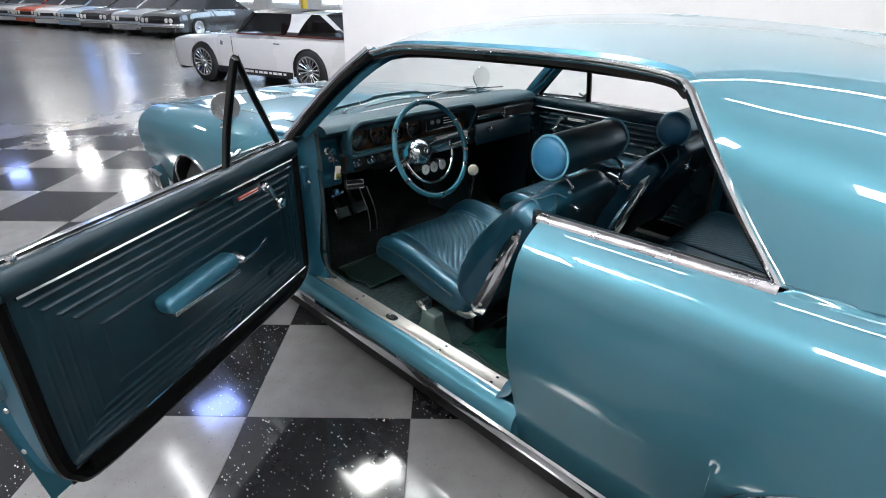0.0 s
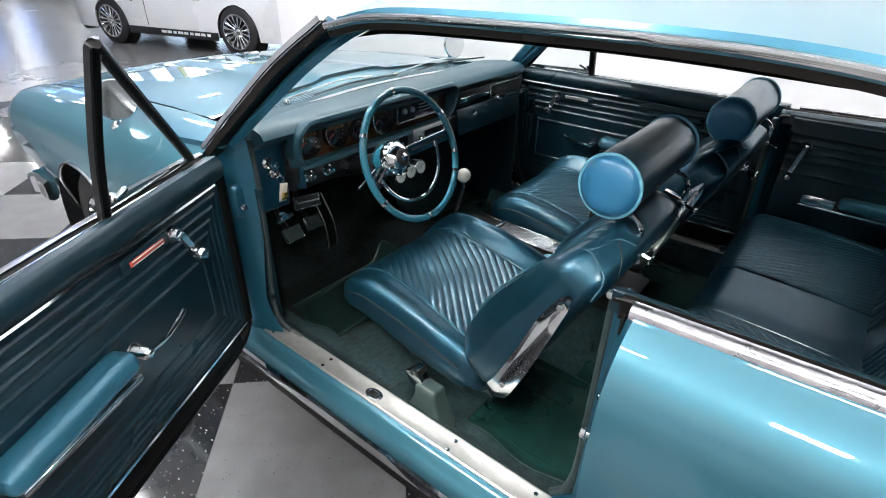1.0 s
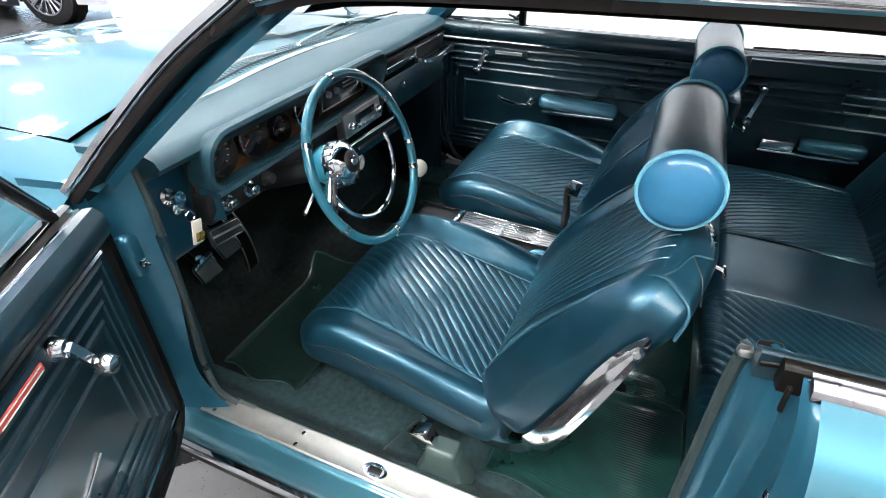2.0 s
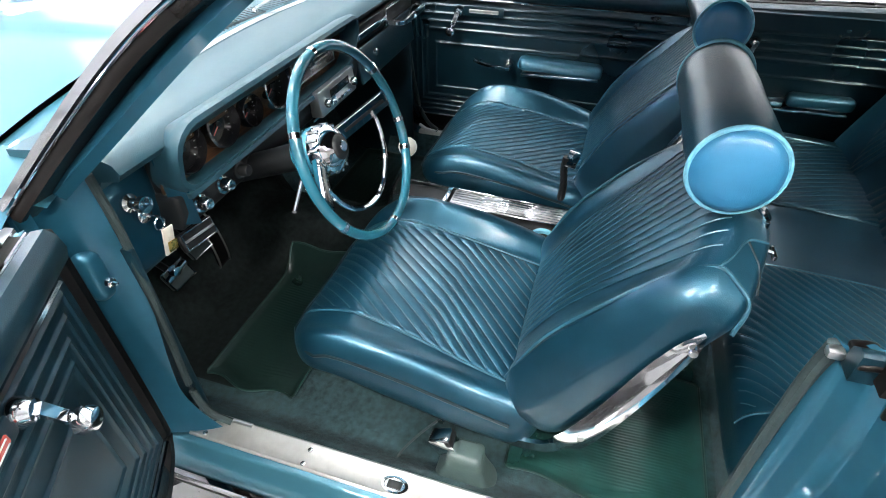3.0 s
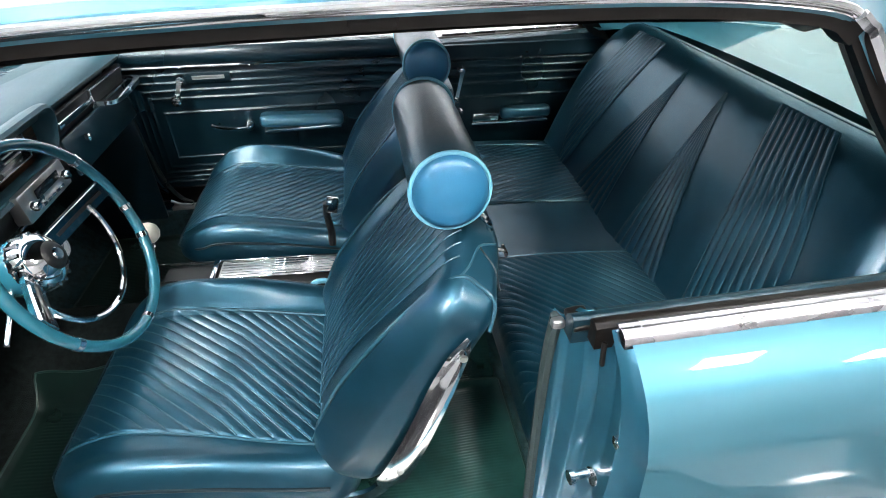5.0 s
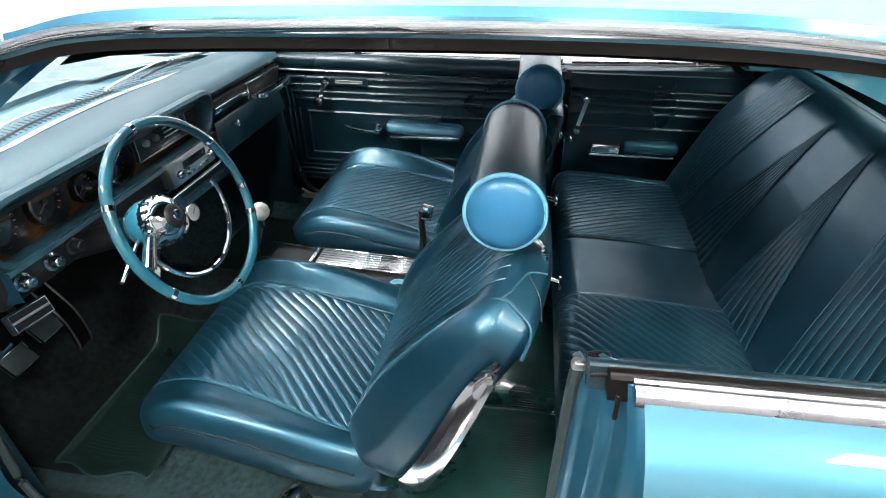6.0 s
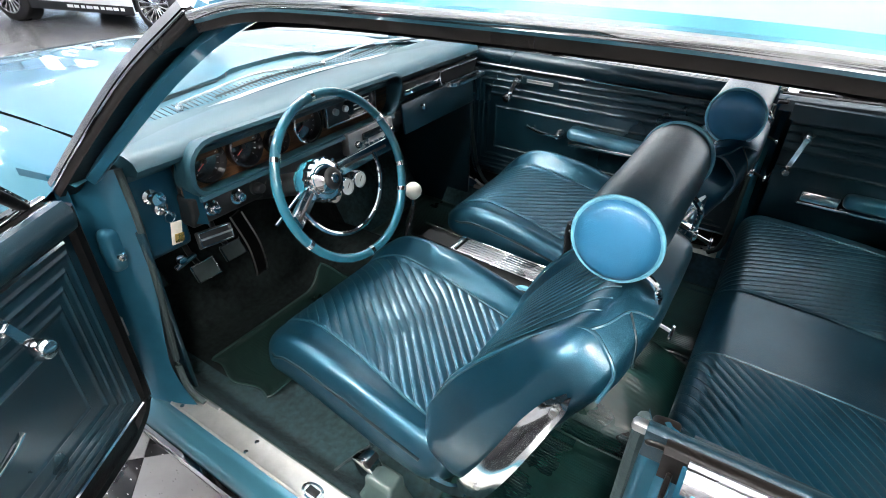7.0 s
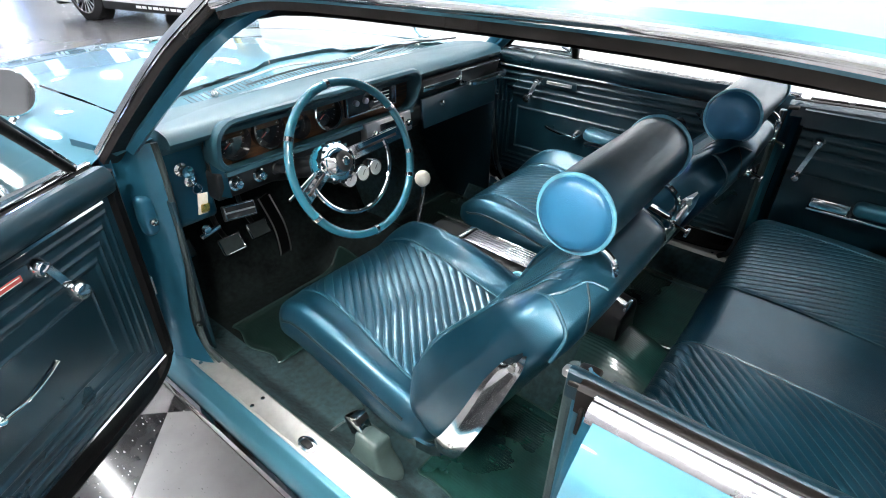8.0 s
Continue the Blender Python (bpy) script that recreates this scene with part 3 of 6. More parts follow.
part("trunk_lid", grid(lambda x, y: Vector((x, y, lerp_table([(-2.3, 0.88), (-1.8, 0.940), (-1.05, 0.958)], y) + 0.025 * (1 - (x / 0.68) ** 2))), span(-0.68, 0.68, 24), span(-0.752, -2.28, 30), thick=0.01), PAINT, car)
part("tail_panel", box((1.66, 0.02, 0.62), (0, -2.27, 0.58), 0.005), PAINT, car)
part("underbody", box((1.5, 5.0, 0.06), (0, 0.3, 0.150), 0.01), BLACK, car)


# wheels
def wheel(at, m):
    w = part("wheel", moved(lathe([(0.20, -0.09), (0.29, -0.085), (0.325, -0.06), (0.33, 0.0), (0.325, 0.06), (0.29, 0.085), (0.20, 0.09)], m @ axis_pose(at, (-1, 0, 0)), 40), Matrix.Identity(4)), TYRE, car)
    part("rim", moved(lathe([(0.205, -0.05), (0.205, 0.085), (0.195, 0.09), (0.17, 0.06), (0.10, 0.045), (0.06, 0.075), (0.0, 0.085)], m @ axis_pose(at, (-1, 0, 0)), 40), Matrix.Identity(4)), CHROME, w)


for m in (Matrix.Identity(4), MIRROR):
    wheel((-0.76, AXLE_F, 0.335), m)
    wheel((-0.76, AXLE_R, 0.335), m)

# ---------------------------------------------------------------- roof and glass
RAIL = curve_points([(-0.690, 0.755, 1.250), (-0.683, 0.60, 1.279), (-0.676, 0.25, 1.290), (-0.674, -0.05, 1.290), (-0.675, -0.235, 1.275), (-0.681, -0.285, 1.252)], 8)
CEDGE = curve_points([(-0.681, -0.285, 1.252), (-0.704, -0.362, 1.150), (-0.738, -0.460, 1.036), (-0.772, -0.556, 0.940)], 8)


def rail_at(y):
    pts = sorted(((p.y, p.x, p.z) for p in RAIL))
    return lerp_table([(a, b) for a, b, _ in pts], y), lerp_table([(a, c) for a, _, c in pts], y)


def roof_at(x_f, y):
    """x_f runs from -1 to 1 across."""
    x, z = rail_at(max(y, -0.30))
    crown = lerp_table([(-0.64, 0.060), (-0.3, 0.085), (0.1, 0.090), (0.5, 0.082), (0.76, 0.075)], y)
    a = abs(x_f)
    return Vector((-x * x_f, y + 0.06 * (1 - a * a) * smooth01(0.5, 0.76, y), z + crown * (1 - a ** 2.4)))


SHELL = RAIL + CEDGE[1:]
NR = len(RAIL)


SAIL_PATH = curve_points([(0, -0.66, 1.332), (-0.40, -0.675, 1.318), (-0.60, -0.73, 1.260), (-0.655, -0.97, 1.132), (-0.715, -1.33, 0.992)], 20)


def shell_at(i, k):
    """Roof and sail as one sheet: from the side edge (k = 0) to the centre line or the rear window (k = 1)."""
    if i < NR:
        y = SHELL[i].y
        f = smooth01(0.05, -0.30, y)
        p = roof_at(-(1 - k), y)
        p.y -= 0.36 * k * f
        p.z -= 0.020 * f * k
        return p
    s = (i - NR + 1) / (len(SHELL) - NR)
    a, g = SHELL[i], 1 - (1 - s) ** 1.6
    f = g * (len(SAIL_PATH) - 1)
    n = min(int(f), len(SAIL_PATH) - 2)
    q = SAIL_PATH[n].lerp(SAIL_PATH[n + 1], f - n)
    w = 1 - (1 - k) ** 1.35
    p = a.lerp(q, w)
    bulge = math.sin(math.pi * min(k, 1)) ** 0.8
    p.x -= 0.030 * bulge * min(1, 1.6 * s)
    p.z += 0.075 * bulge * (1 - s) ** 1.5
    return p


def half_shell():
    bm = grid(shell_at, list(range(len(SHELL))), [1 - (1 - k) ** 1.25 for k in span(0, 1, 26)])
    inner = [v for v in bm.verts if not v.is_boundary]
    for _ in range(110):
        bmesh.ops.smooth_vert(bm, verts=inner, factor=0.5, use_axis_x=True, use_axis_y=True, use_axis_z=True)
    bmesh.ops.solidify(bm, geom=bm.faces[:] + bm.edges[:] + bm.verts[:], thickness=0.010)
    bmesh.ops.recalc_face_normals(bm, faces=bm.faces)
    return bm


roof = part("roof", joined(half_shell(), moved(half_shell(), MIRROR)), PAINT, car)
part("headliner", grid(lambda u, y: roof_at(u * (0.94 - 0.34 * smooth01(-0.10, -0.70, y)), y) - Vector((0, 0, 0.045 + 0.05 * smooth01(-0.15, -0.70, y))), span(-1, 1, 20), span(0.70, -0.58, 18)), HEADLINER, roof, "black vinyl headliner")

for m in (Matrix.Identity(4), MIRROR):
    # deck filler beside the sail's foot
    part("deck_filler", moved(grid(lambda y, k: Vector((-0.775 + 0.09 * smooth01(-0.58, -1.3, y) * 1.0 - 0.0 + k * 0.14, y, crest(y) + 0.013 + 0.002 * k)), span(-0.56, -2.2, 24), (0, 1)), m), PAINT, roof)
    RAIL_PROFILE = [(-0.005, -0.005), (0.001, -0.008), (0.006, -0.007), (0.008, -0.002), (0.006, 0.001), (0.007, 0.004), (0.003, 0.006), (-0.005, 0.004)]
    part("drip_rail", moved(joined(sweep(RAIL, RAIL_PROFILE, (1, 0, 0)), sweep(RAIL[-5:-1] + CEDGE, [(1.2 * a, 1.5 * b) for a, b in RAIL_PROFILE], (1, 0, 0))), m), CHROME, roof, "polished chrome drip rail")
    SEAL_PROFILE = [(-0.019, -0.012), (0.000, -0.014), (0.002, -0.004), (-0.006, 0.002), (-0.005, 0.008), (0.000, 0.012), (-0.003, 0.018), (-0.019, 0.020)]
    part("roof_seal", moved(joined(sweep([p + Vector((0.013, 0, -0.003)) for p in RAIL], [(a, 0.78 * b) for a, b in SEAL_PROFILE], (1, 0, 0)), sweep([p + Vector((0.013, 0.002, -0.004)) for p in RAIL[-3:-1] + CEDGE], [(0.6 * a, 0.42 * b) for a, b in SEAL_PROFILE], (1, 0, 0))), m), SEAL, roof, "black rubber window seal")
    part("inner_roof_rail", moved(sweep([p + Vector((0.056, 0, -0.002)) for p in RAIL], [(-0.014, -0.010), (-0.014, 0.008), (0.02, 0.018), (0.03, 0.0), (0.012, -0.011)]), m), PAINT_IN, roof)
    part("c_pillar_trim", moved(grid(lambda s, k: CEDGE[int(round(s * (len(CEDGE) - 1)))] + Vector((0.05 + 0.03 * k, -0.01 - 0.08 * k, -0.02 - 0.03 * k)), span(0, 1, len(CEDGE) - 1), span(0, 1, 6), thick=0.006), m), HEADLINER, roof)
    # windscreen pillar
    PIL = curve_points([(-0.790, 1.165, 0.895), (-0.752, 1.045, 1.015), (-0.711, 0.898, 1.148), (-0.676, 0.752, 1.250)], 6)
    part("pillar", moved(sweep([p + Vector((0.030, 0.03, -0.005)) for p in PIL], [(-0.018, -0.016), (-0.018, 0.016), (0.012, 0.020), (0.024, 0.0), (0.010, -0.018)], (1, 0, 0)), m), PAINT_IN, roof)
    part("pillar_moulding", moved(sweep([p + Vector((-0.004, 0.026, 0.014)) for p in PIL], [(-0.006, -0.010), (-0.006, 0.003), (0.0, 0.008), (0.006, 0.003), (0.006, -0.010)], (1, 0, 0)), m), CHROME, roof)
    part("pillar_seal", moved(sweep([p + Vector((0.003, 0.010, 0.003)) for p in PIL], [(-0.014, -0.016), (-0.004, -0.019), (0.006, -0.016), (0.010, -0.006), (0.004, -0.001), (0.003, 0.006), (0.007, 0.012), (0.004, 0.022), (-0.006, 0.026), (-0.016, 0.020)], (1, 0, 0)), m), SEAL, roof)
    part("pillar_bead", moved(tube([p + Vector((-0.016, 0.014, 0.006)) for p in PIL], 0.0024, 6), m), CHROME, roof)
    # quarter window belt: bright strip, felt channel, painted ledge
    belt = [(-0.780, y, crest(y) + 0.008) for y in span(-0.020, -0.556, 10)]
    part("belt_moulding", moved(sweep(belt, [(0.016, -0.016), (0.014, -0.004), (0.008, 0.001), (0.0, 0.003), (-0.003, 0.0005), (-0.005, 0.0005), (-0.010, 0.003), (-0.014, 0.001), (-0.014, -0.020)]), m), BELT, car)
    part("window_felt", moved(sweep([(-0.7545, y, crest(y) - 0.004) for y in span(0.004, -0.565, 10)], [(0.0115, -0.03), (0.010, 0.004), (0.004, 0.008), (-0.004, 0.009), (-0.010, 0.006), (-0.011, -0.03)]), m), SEAL, car)
    part("window_ledge", moved(sweep([(-0.7325, y, crest(y) - 0.012) for y in span(0.026, -0.60, 10)], [(0.0105, -0.03), (0.0105, 0.010), (0.006, 0.013), (-0.002, 0.012), (-0.014, 0.002), (-0.018, -0.03)]), m), VINYL_PANEL, car)


# windscreen
def screen(u, s):
    low = Vector((0.755 * u, 1.285 - 0.145 * u * u, 0.935 - 0.012 * u * u))
    high = Vector((0.655 * u, 0.805 - 0.055 * u * u, 1.312 - 0.068 * abs(u) ** 2.4))
    p = low.lerp(high, s)
    p.y += 0.02 * math.sin(math.pi * s)
    return p


ws = part("windscreen", grid(screen, span(-1, 1, 30), span(0.0, 1, 14)), GLASS, car, "clear curved windscreen")
ws.visible_shadow = False
GARNISH = curve_points([(-0.745, 1.125, 0.925), (-0.722, 1.02, 1.015), (-0.690, 0.905, 1.115), (-0.660, 0.815, 1.190), (-0.632, 0.772, 1.228), (-0.585, 0.758, 1.248), (-0.50, 0.766, 1.259), (-0.30, 0.788, 1.275), (0, 0.798, 1.283),
                        (0.30, 0.788, 1.275), (0.50, 0.766, 1.259), (0.585, 0.758, 1.248), (0.632, 0.772, 1.228), (0.660, 0.815, 1.190), (0.690, 0.905, 1.115), (0.722, 1.02, 1.015), (0.745, 1.125, 0.925)], 6)
part("windscreen_garnish", sweep(GARNISH, [(-0.016, -0.010), (-0.019, 0.003), (-0.010, 0.011), (0.008, 0.012), (0.016, 0.006), (0.017, -0.012), (0.0, -0.015)], (0, -0.55, 0.83)), PAINT_IN, car, "teal painted frame inside the windscreen")
part("windscreen_top_moulding", sweep([screen(u, 1) + Vector((0, 0.010, 0.002)) for u in span(-1, 1, 24)], [(-0.016, -0.006), (-0.012, 0.006), (0.012, 0.008), (0.016, -0.006)]), CHROME, car)
part("windscreen_base_seal", sweep([screen(u, 0) + Vector((0, 0.006, 0.002)) for u in span(-1, 1, 24)], [(-0.010, -0.008), (-0.010, 0.008), (0.010, 0.007), (0.010, -0.008)]), CHROME, car)


def rear_pane(u, s):
    return Vector((0.60 * u, -0.64, 1.298 - 0.05 * u * u)).lerp(Vector((0.66 * u, -0.745, 0.972)), s) + Vector((0, 0.05 * math.sin(math.pi * s) * (1 - u * u) * -1, 0))


rw = part("rear_window", grid(rear_pane, span(-1, 1, 20), span(0, 1, 10)), REAR_GLASS, car, "green tinted rear window")
part("parcel_shelf", box((1.30, 0.07, 0.02), (0, -0.705, 0.955), 0.006), VINYL_PANEL, car)


# wipers
for x0, x1 in ((-0.45, 0.02), (0.10, 0.56)):
    w = part("wiper_arm", tube(curve_points([(x0 + 0.03, 1.335 - 0.12 * x0 * x0, 0.955), ((x0 + x1) / 2, 1.285, 0.985), (x1 - 0.10, 1.255 - 0.1 * x1 * x1, 0.985)], 6), 0.0034, 6), ALU, car)
    part("wiper_blade", tube(curve_points([(x0 + 0.10, 1.275 - 0.1 * x0 * x0, 0.965), ((x0 + x1) / 2 + 0.05, 1.262, 0.975), (x1 + 0.03, 1.250 - 0.1 * x1 * x1, 0.972)], 6), 0.0032, 6), BLACK, w)
    part("wiper_pivot", lathe([(0.011, 0.0), (0.011, 0.010), (0.006, 0.018), (0.0, 0.019)], Matrix.Translation((x0 + 0.03, 1.34 - 0.12 * x0 * x0, 0.935)), 14), CHROME, w)

# outside mirrors
for at, aim in (((-0.815, 1.66, 0.965), (0.35, 1, -0.25)), ((0.72, 1.49, 0.985), (0.2, 1, -0.12))):
    at = Vector(at)
    mir = part("fender_mirror", lathe([(0.0, 0.045), (0.03, 0.040), (0.056, 0.020), (0.064, 0.0), (0.060, -0.004), (0.0, -0.004)], axis_pose(at, aim), 28), CHROME, car, "round chrome fender mirror")
    part("mirror_stem", tube(curve_points([at + Vector((0, 0.02, -0.03)), at + Vector((0, 0.03, -0.06)), at + Vector((0.0, 0.03, -0.09))], 4), 0.009, 8), CHROME, mir)
    part("mirror_base", lathe([(0.028, -0.02), (0.024, 0.0), (0.010, 0.014), (0.0, 0.016)], Matrix.Translation(at + Vector((0, 0.03, -0.085))), 16), CHROME, mir)


# ---------------------------------------------------------------- doors
HINGE = Vector((-0.86, 1.17, 0))
OPEN = Matrix.Translation(HINGE) @ Matrix.Rotation(radians(-60.5), 4, "Z") @ Matrix.Translation(-HINGE)


WELTS = [(0.0, 0.0), (0.020, 1.0), (0.040, 2.0), (0.060, 3.0), (0.080, 4.0), (0.118, 5.0), (0.17, 6.5)]


def panel_relief(y, z, y0, y1, z0, z1, wide, h):
    """Thin welts that run round the panel in mitred steps: four close ones and one set apart."""
    top, bottom, front, rear = wide
    d = min((z1 - z) / top, (z - z0) / bottom, (y1 - y) / front, (y - y0) / rear)
    t = lerp_table(WELTS, d)
    if not 0.5 < t < 5.5:
        return 0.0
    f = (t - round(t)) * (0.020 if t < 4.2 else 0.038)
    soft = 1.0 if d == (z1 - z) / top else (0.8 if d == (z - z0) / bottom else (0.6 if d == (y1 - y) / front else 0.25))
    return h * soft * (math.exp(-(f / 0.0026) ** 2) + 0.14 * math.exp(-(f / 0.010) ** 2))


def door(m, label, name):
    d = part(name, moved(side_panel(dense(DOOR_R + 0.007, DOOR_F - 0.006, 0.05), lambda y: 0.315), m), PAINT, car, label)
    # folded edges between the outer skin and the trim
    rim = [Vector((0, y, z)) for y, z in ((0.010, 0.912), (0.010, 0.70), (0.012, 0.455), (0.034, 0.375), (0.105, 0.338), (0.45, 0.332), (0.95, 0.332), (1.080, 0.338), (1.141, 0.375), (1.155, 0.45), (1.155, 0.90))]
    rim = curve_points(rim, 7)

    def edge(i, k):
        p, mid = rim[i], Vector((0, 0.583, 0.62))
        x = -(skin(p.y, p.z) - 0.010) + (skin(p.y, p.z) - 0.010 - 0.772) * (0, 0.12, 0.30, 0.34, 0.72, 1)[k]
        inset = (0.0, 0.012, 0.014, 0.004, 0.002, 0.006)[k]
        return Vector((x, p.y + math.copysign(inset, mid.y - p.y) * (abs(p.z - 0.33) > 0.03), p.z + inset * (p.z < 0.45)))
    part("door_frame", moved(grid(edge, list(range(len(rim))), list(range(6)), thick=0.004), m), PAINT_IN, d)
    latch = part("door_latch", moved(joined(box((0.034, 0.012, 0.085), (-0.845, 0.008, 0.665), 0.004), box((0.020, 0.016, 0.030), (-0.836, 0.004, 0.640), 0.004)), m), ALU, d, "worn steel door latch")
    part("latch_slot", moved(box((0.020, 0.006, 0.014), (-0.846, 0.000, 0.690), 0.002), m), BLACK, latch)
    for z in (0.59, 0.735, 0.47):
        part("latch_screw", moved(lathe([(0.007, 0.0), (0.006, 0.003), (0.0, 0.004)], axis_pose((-0.838, 0.006, z), (0, -1, 0)), 10), m), ALU, latch)
    part("door_seal", moved(tube([Vector((-0.765, p.y + (0.010 if p.y < 0.5 else -0.010), p.z + 0.010)) for p in rim], 0.0180, 8), m), RUBBER, d)
    part("inner_shell", moved(box((0.010, 1.10, 0.545), (-0.772, 0.583, 0.625), 0.004), m), RUBBER, d)
    # embossed trim panel
    Y0_, Y1_, Z0_, Z1_ = 0.034, 1.125, 0.405, 0.862
    ys = span(Y0_, Y0_ + 0.21, 96) + span(Y0_ + 0.21, Y1_ - 0.15, 12)[1:-1] + span(Y1_ - 0.15, Y1_, 80)
    zs = span(Z0_, Z0_ + 0.15, 84) + span(Z0_ + 0.15, Z1_ - 0.19, 6)[1:-1] + span(Z1_ - 0.19, Z1_, 104)
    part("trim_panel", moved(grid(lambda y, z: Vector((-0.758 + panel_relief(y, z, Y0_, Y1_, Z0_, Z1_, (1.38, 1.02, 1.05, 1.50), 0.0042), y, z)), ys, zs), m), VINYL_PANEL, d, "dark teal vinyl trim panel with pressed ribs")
    part("kick_strip", moved(box((0.012, 1.00, 0.066), (-0.757, 0.58, 0.370), 0.005), m), RUBBER, d)
    part("bottom_moulding", moved(sweep([(-0.752, 0.040, 0.404), (-0.752, 1.12, 0.404)], [(-0.003, -0.003), (-0.004, 0.002), (0.002, 0.004), (0.005, 0.0), (0.003, -0.003)]), m), CHROME, d)
    # padded rail under the glass, bright bead and window slot
    part("top_rail", moved(sweep([(-0.756, y, 0.898) for y in span(0.02, 1.135, 20)], [(-0.022, -0.030), (-0.024, 0.012), (-0.012, 0.028), (0.006, 0.030), (0.018, 0.018), (0.022, -0.004), (0.016, -0.024), (0.006, -0.032)]), m), VINYL_PANEL, d)
    part("trim_bead", moved(sweep([(-0.742, y, 0.866) for y in span(0.045, 1.09, 4)], [(-0.006, -0.004), (-0.006, 0.004), (0.002, 0.004), (0.005, 0.0), (0.002, -0.004)]), m), CHROME, d)
    part("window_felt", moved(sweep([(-0.787, y, crest(y) - 0.006) for y in span(0.012, 1.14, 10)], [(-0.008, -0.02), (-0.008, 0.008), (0.006, 0.008), (0.008, -0.02)]), m), SEAL, d)
    part("belt_moulding", moved(sweep([(-0.803, y, crest(y) + 0.004) for y in span(0.010, 1.15, 10)], [(-0.014, -0.008), (-0.012, 0.004), (0.0, 0.009), (0.009, 0.006), (0.010, -0.006)]), m), CHROME, d)
    part("felt_bead", moved(tube([(-0.7775, y, crest(y) + 0.005) for y in span(0.012, 1.14, 10)], 0.0030, 6), m), CHROME, d)
    part("lock_button", moved(lathe([(0.004, 0.0), (0.004, 0.014), (0.009, 0.016), (0.010, 0.024), (0.006, 0.030), (0.0, 0.031)], Matrix.Translation((-0.760, 0.075, 0.918)), 14), m), CHROME, d)
    # armrest
    part("armrest", moved(pillow((0.060, 0.305, 0.044), 0.018, lambda p: Vector((-0.728 + p.x - 0.010 * (p.z / 0.03), 0.515 + p.y, 0.662 + p.z + 0.030 * p.y)), 12), m), ARMREST, d, "padded blue vinyl armrest")
    part("armrest_base", moved(box((0.062, 0.282, 0.014), (-0.724, 0.512, 0.634), 0.004, 2, (-1.7, 0, 0)), m), CHROME, d)
    # release lever
    part("release_boss", moved(lathe([(0.024, 0.0), (0.023, 0.006), (0.017, 0.016), (0.014, 0.032), (0.008, 0.040), (0.0, 0.041)], axis_pose((-0.752, 0.708, 0.640), (1, 0, 0)), 20), m), CHROME, d)
    part("release_lever", moved(sweep(curve_points([(-0.720, 0.708, 0.640), (-0.712, 0.758, 0.643), (-0.716, 0.813, 0.650), (-0.714, 0.838, 0.662)], 5), [(-0.003, -0.005), (-0.004, 0.0), (-0.003, 0.005), (0.003, 0.005), (0.004, 0.0), (0.003, -0.005)]), m), CHROME, d)
    # vent window crank
    part("vent_crank_boss", moved(lathe([(0.021, 0.0), (0.020, 0.008), (0.014, 0.022), (0.0, 0.026)], axis_pose((-0.752, 0.908, 0.820), (1, 0, 0)), 18), m), CHROME, d)
    part("vent_crank_arm", moved(sweep([(-0.727, 0.908, 0.822), (-0.718, 0.928, 0.768)], [(-0.008, -0.004), (-0.008, 0.004), (0.008, 0.004), (0.008, -0.004)], (1, 0, 0)), m), CHROME, d)
    part("vent_crank_knob", moved(lathe([(0.010, 0.0), (0.019, 0.004), (0.021, 0.014), (0.015, 0.026), (0.0, 0.030)], axis_pose((-0.716, 0.930, 0.760), (1, -0.1, 0)), 18), m), CHROME, d)
    part("badge_plate", moved(box((0.006, 0.150, 0.034), (-0.7475, 0.815, 0.826), 0.003), m), VINYL_PANEL, d)
    part("badge_bar", moved(box((0.004, 0.110, 0.013), (-0.7435, 0.815, 0.826), 0.0015), m), RED_MARK if m is OPEN else ALU, d, "red and white enamel badge" if m is OPEN else "silver badge bar")
    for k in range(2):
        part("badge_line", moved(box((0.003, 0.100, 0.0014), (-0.7415, 0.815, 0.8215 + 0.009 * k), 0.0004), m), WHITE_MARK, d)
    # vent window
    bar = curve_points([(-0.785, 0.783, 0.925), (-0.752, 0.778, 1.06), (-0.692, 0.768, 1.232), (-0.680, 0.765, 1.255)], 5)
    slant = curve_points([(-0.806, 1.115, 0.918), (-0.770, 1.00, 1.035), (-0.722, 0.868, 1.160), (-0.680, 0.767, 1.253)], 5)
    part("vent_bar", moved(sweep(bar, disc_profile(0.0115, 12), (1, 0, 0)), m), RUBBER, d)
    part("vent_bar_trim", moved(sweep([p + Vector((0.002, -0.014, 0)) for p in bar], [(-0.003, -0.006), (-0.003, 0.006), (0.003, 0.006), (0.003, -0.006)], (1, 0, 0)), m), BLACK, d)
    part("vent_frame", moved(sweep(slant, disc_profile(0.0105, 12), (1, 0, 0)), m), RUBBER, d)
    part("vent_frame_trim", moved(sweep([p + Vector((-0.004, 0.010, 0.009)) for p in slant], [(-0.003, -0.006), (-0.003, 0.005), (0.003, 0.005), (0.003, -0.006)], (1, 0, 0)), m), CHROME, d)
    part("vent_sill", moved(sweep([(-0.795, 0.79, 0.938), (-0.806, 1.10, 0.925)], [(-0.007, -0.008), (-0.007, 0.008), (0.007, 0.008), (0.007, -0.008)]), m), CHROME, d)
    pane = part("vent_pane", moved(grid(lambda s, k: Vector((-0.786, 0.793, 0.938)).lerp(Vector((-0.686, 0.778, 1.235)), s).lerp(Vector((-0.803, 1.095, 0.928)).lerp(Vector((-0.686, 0.780, 1.236)), s), k), span(0, 1, 4), span(0, 1, 4)), m), GLASS, d)
    pane.visible_shadow = False
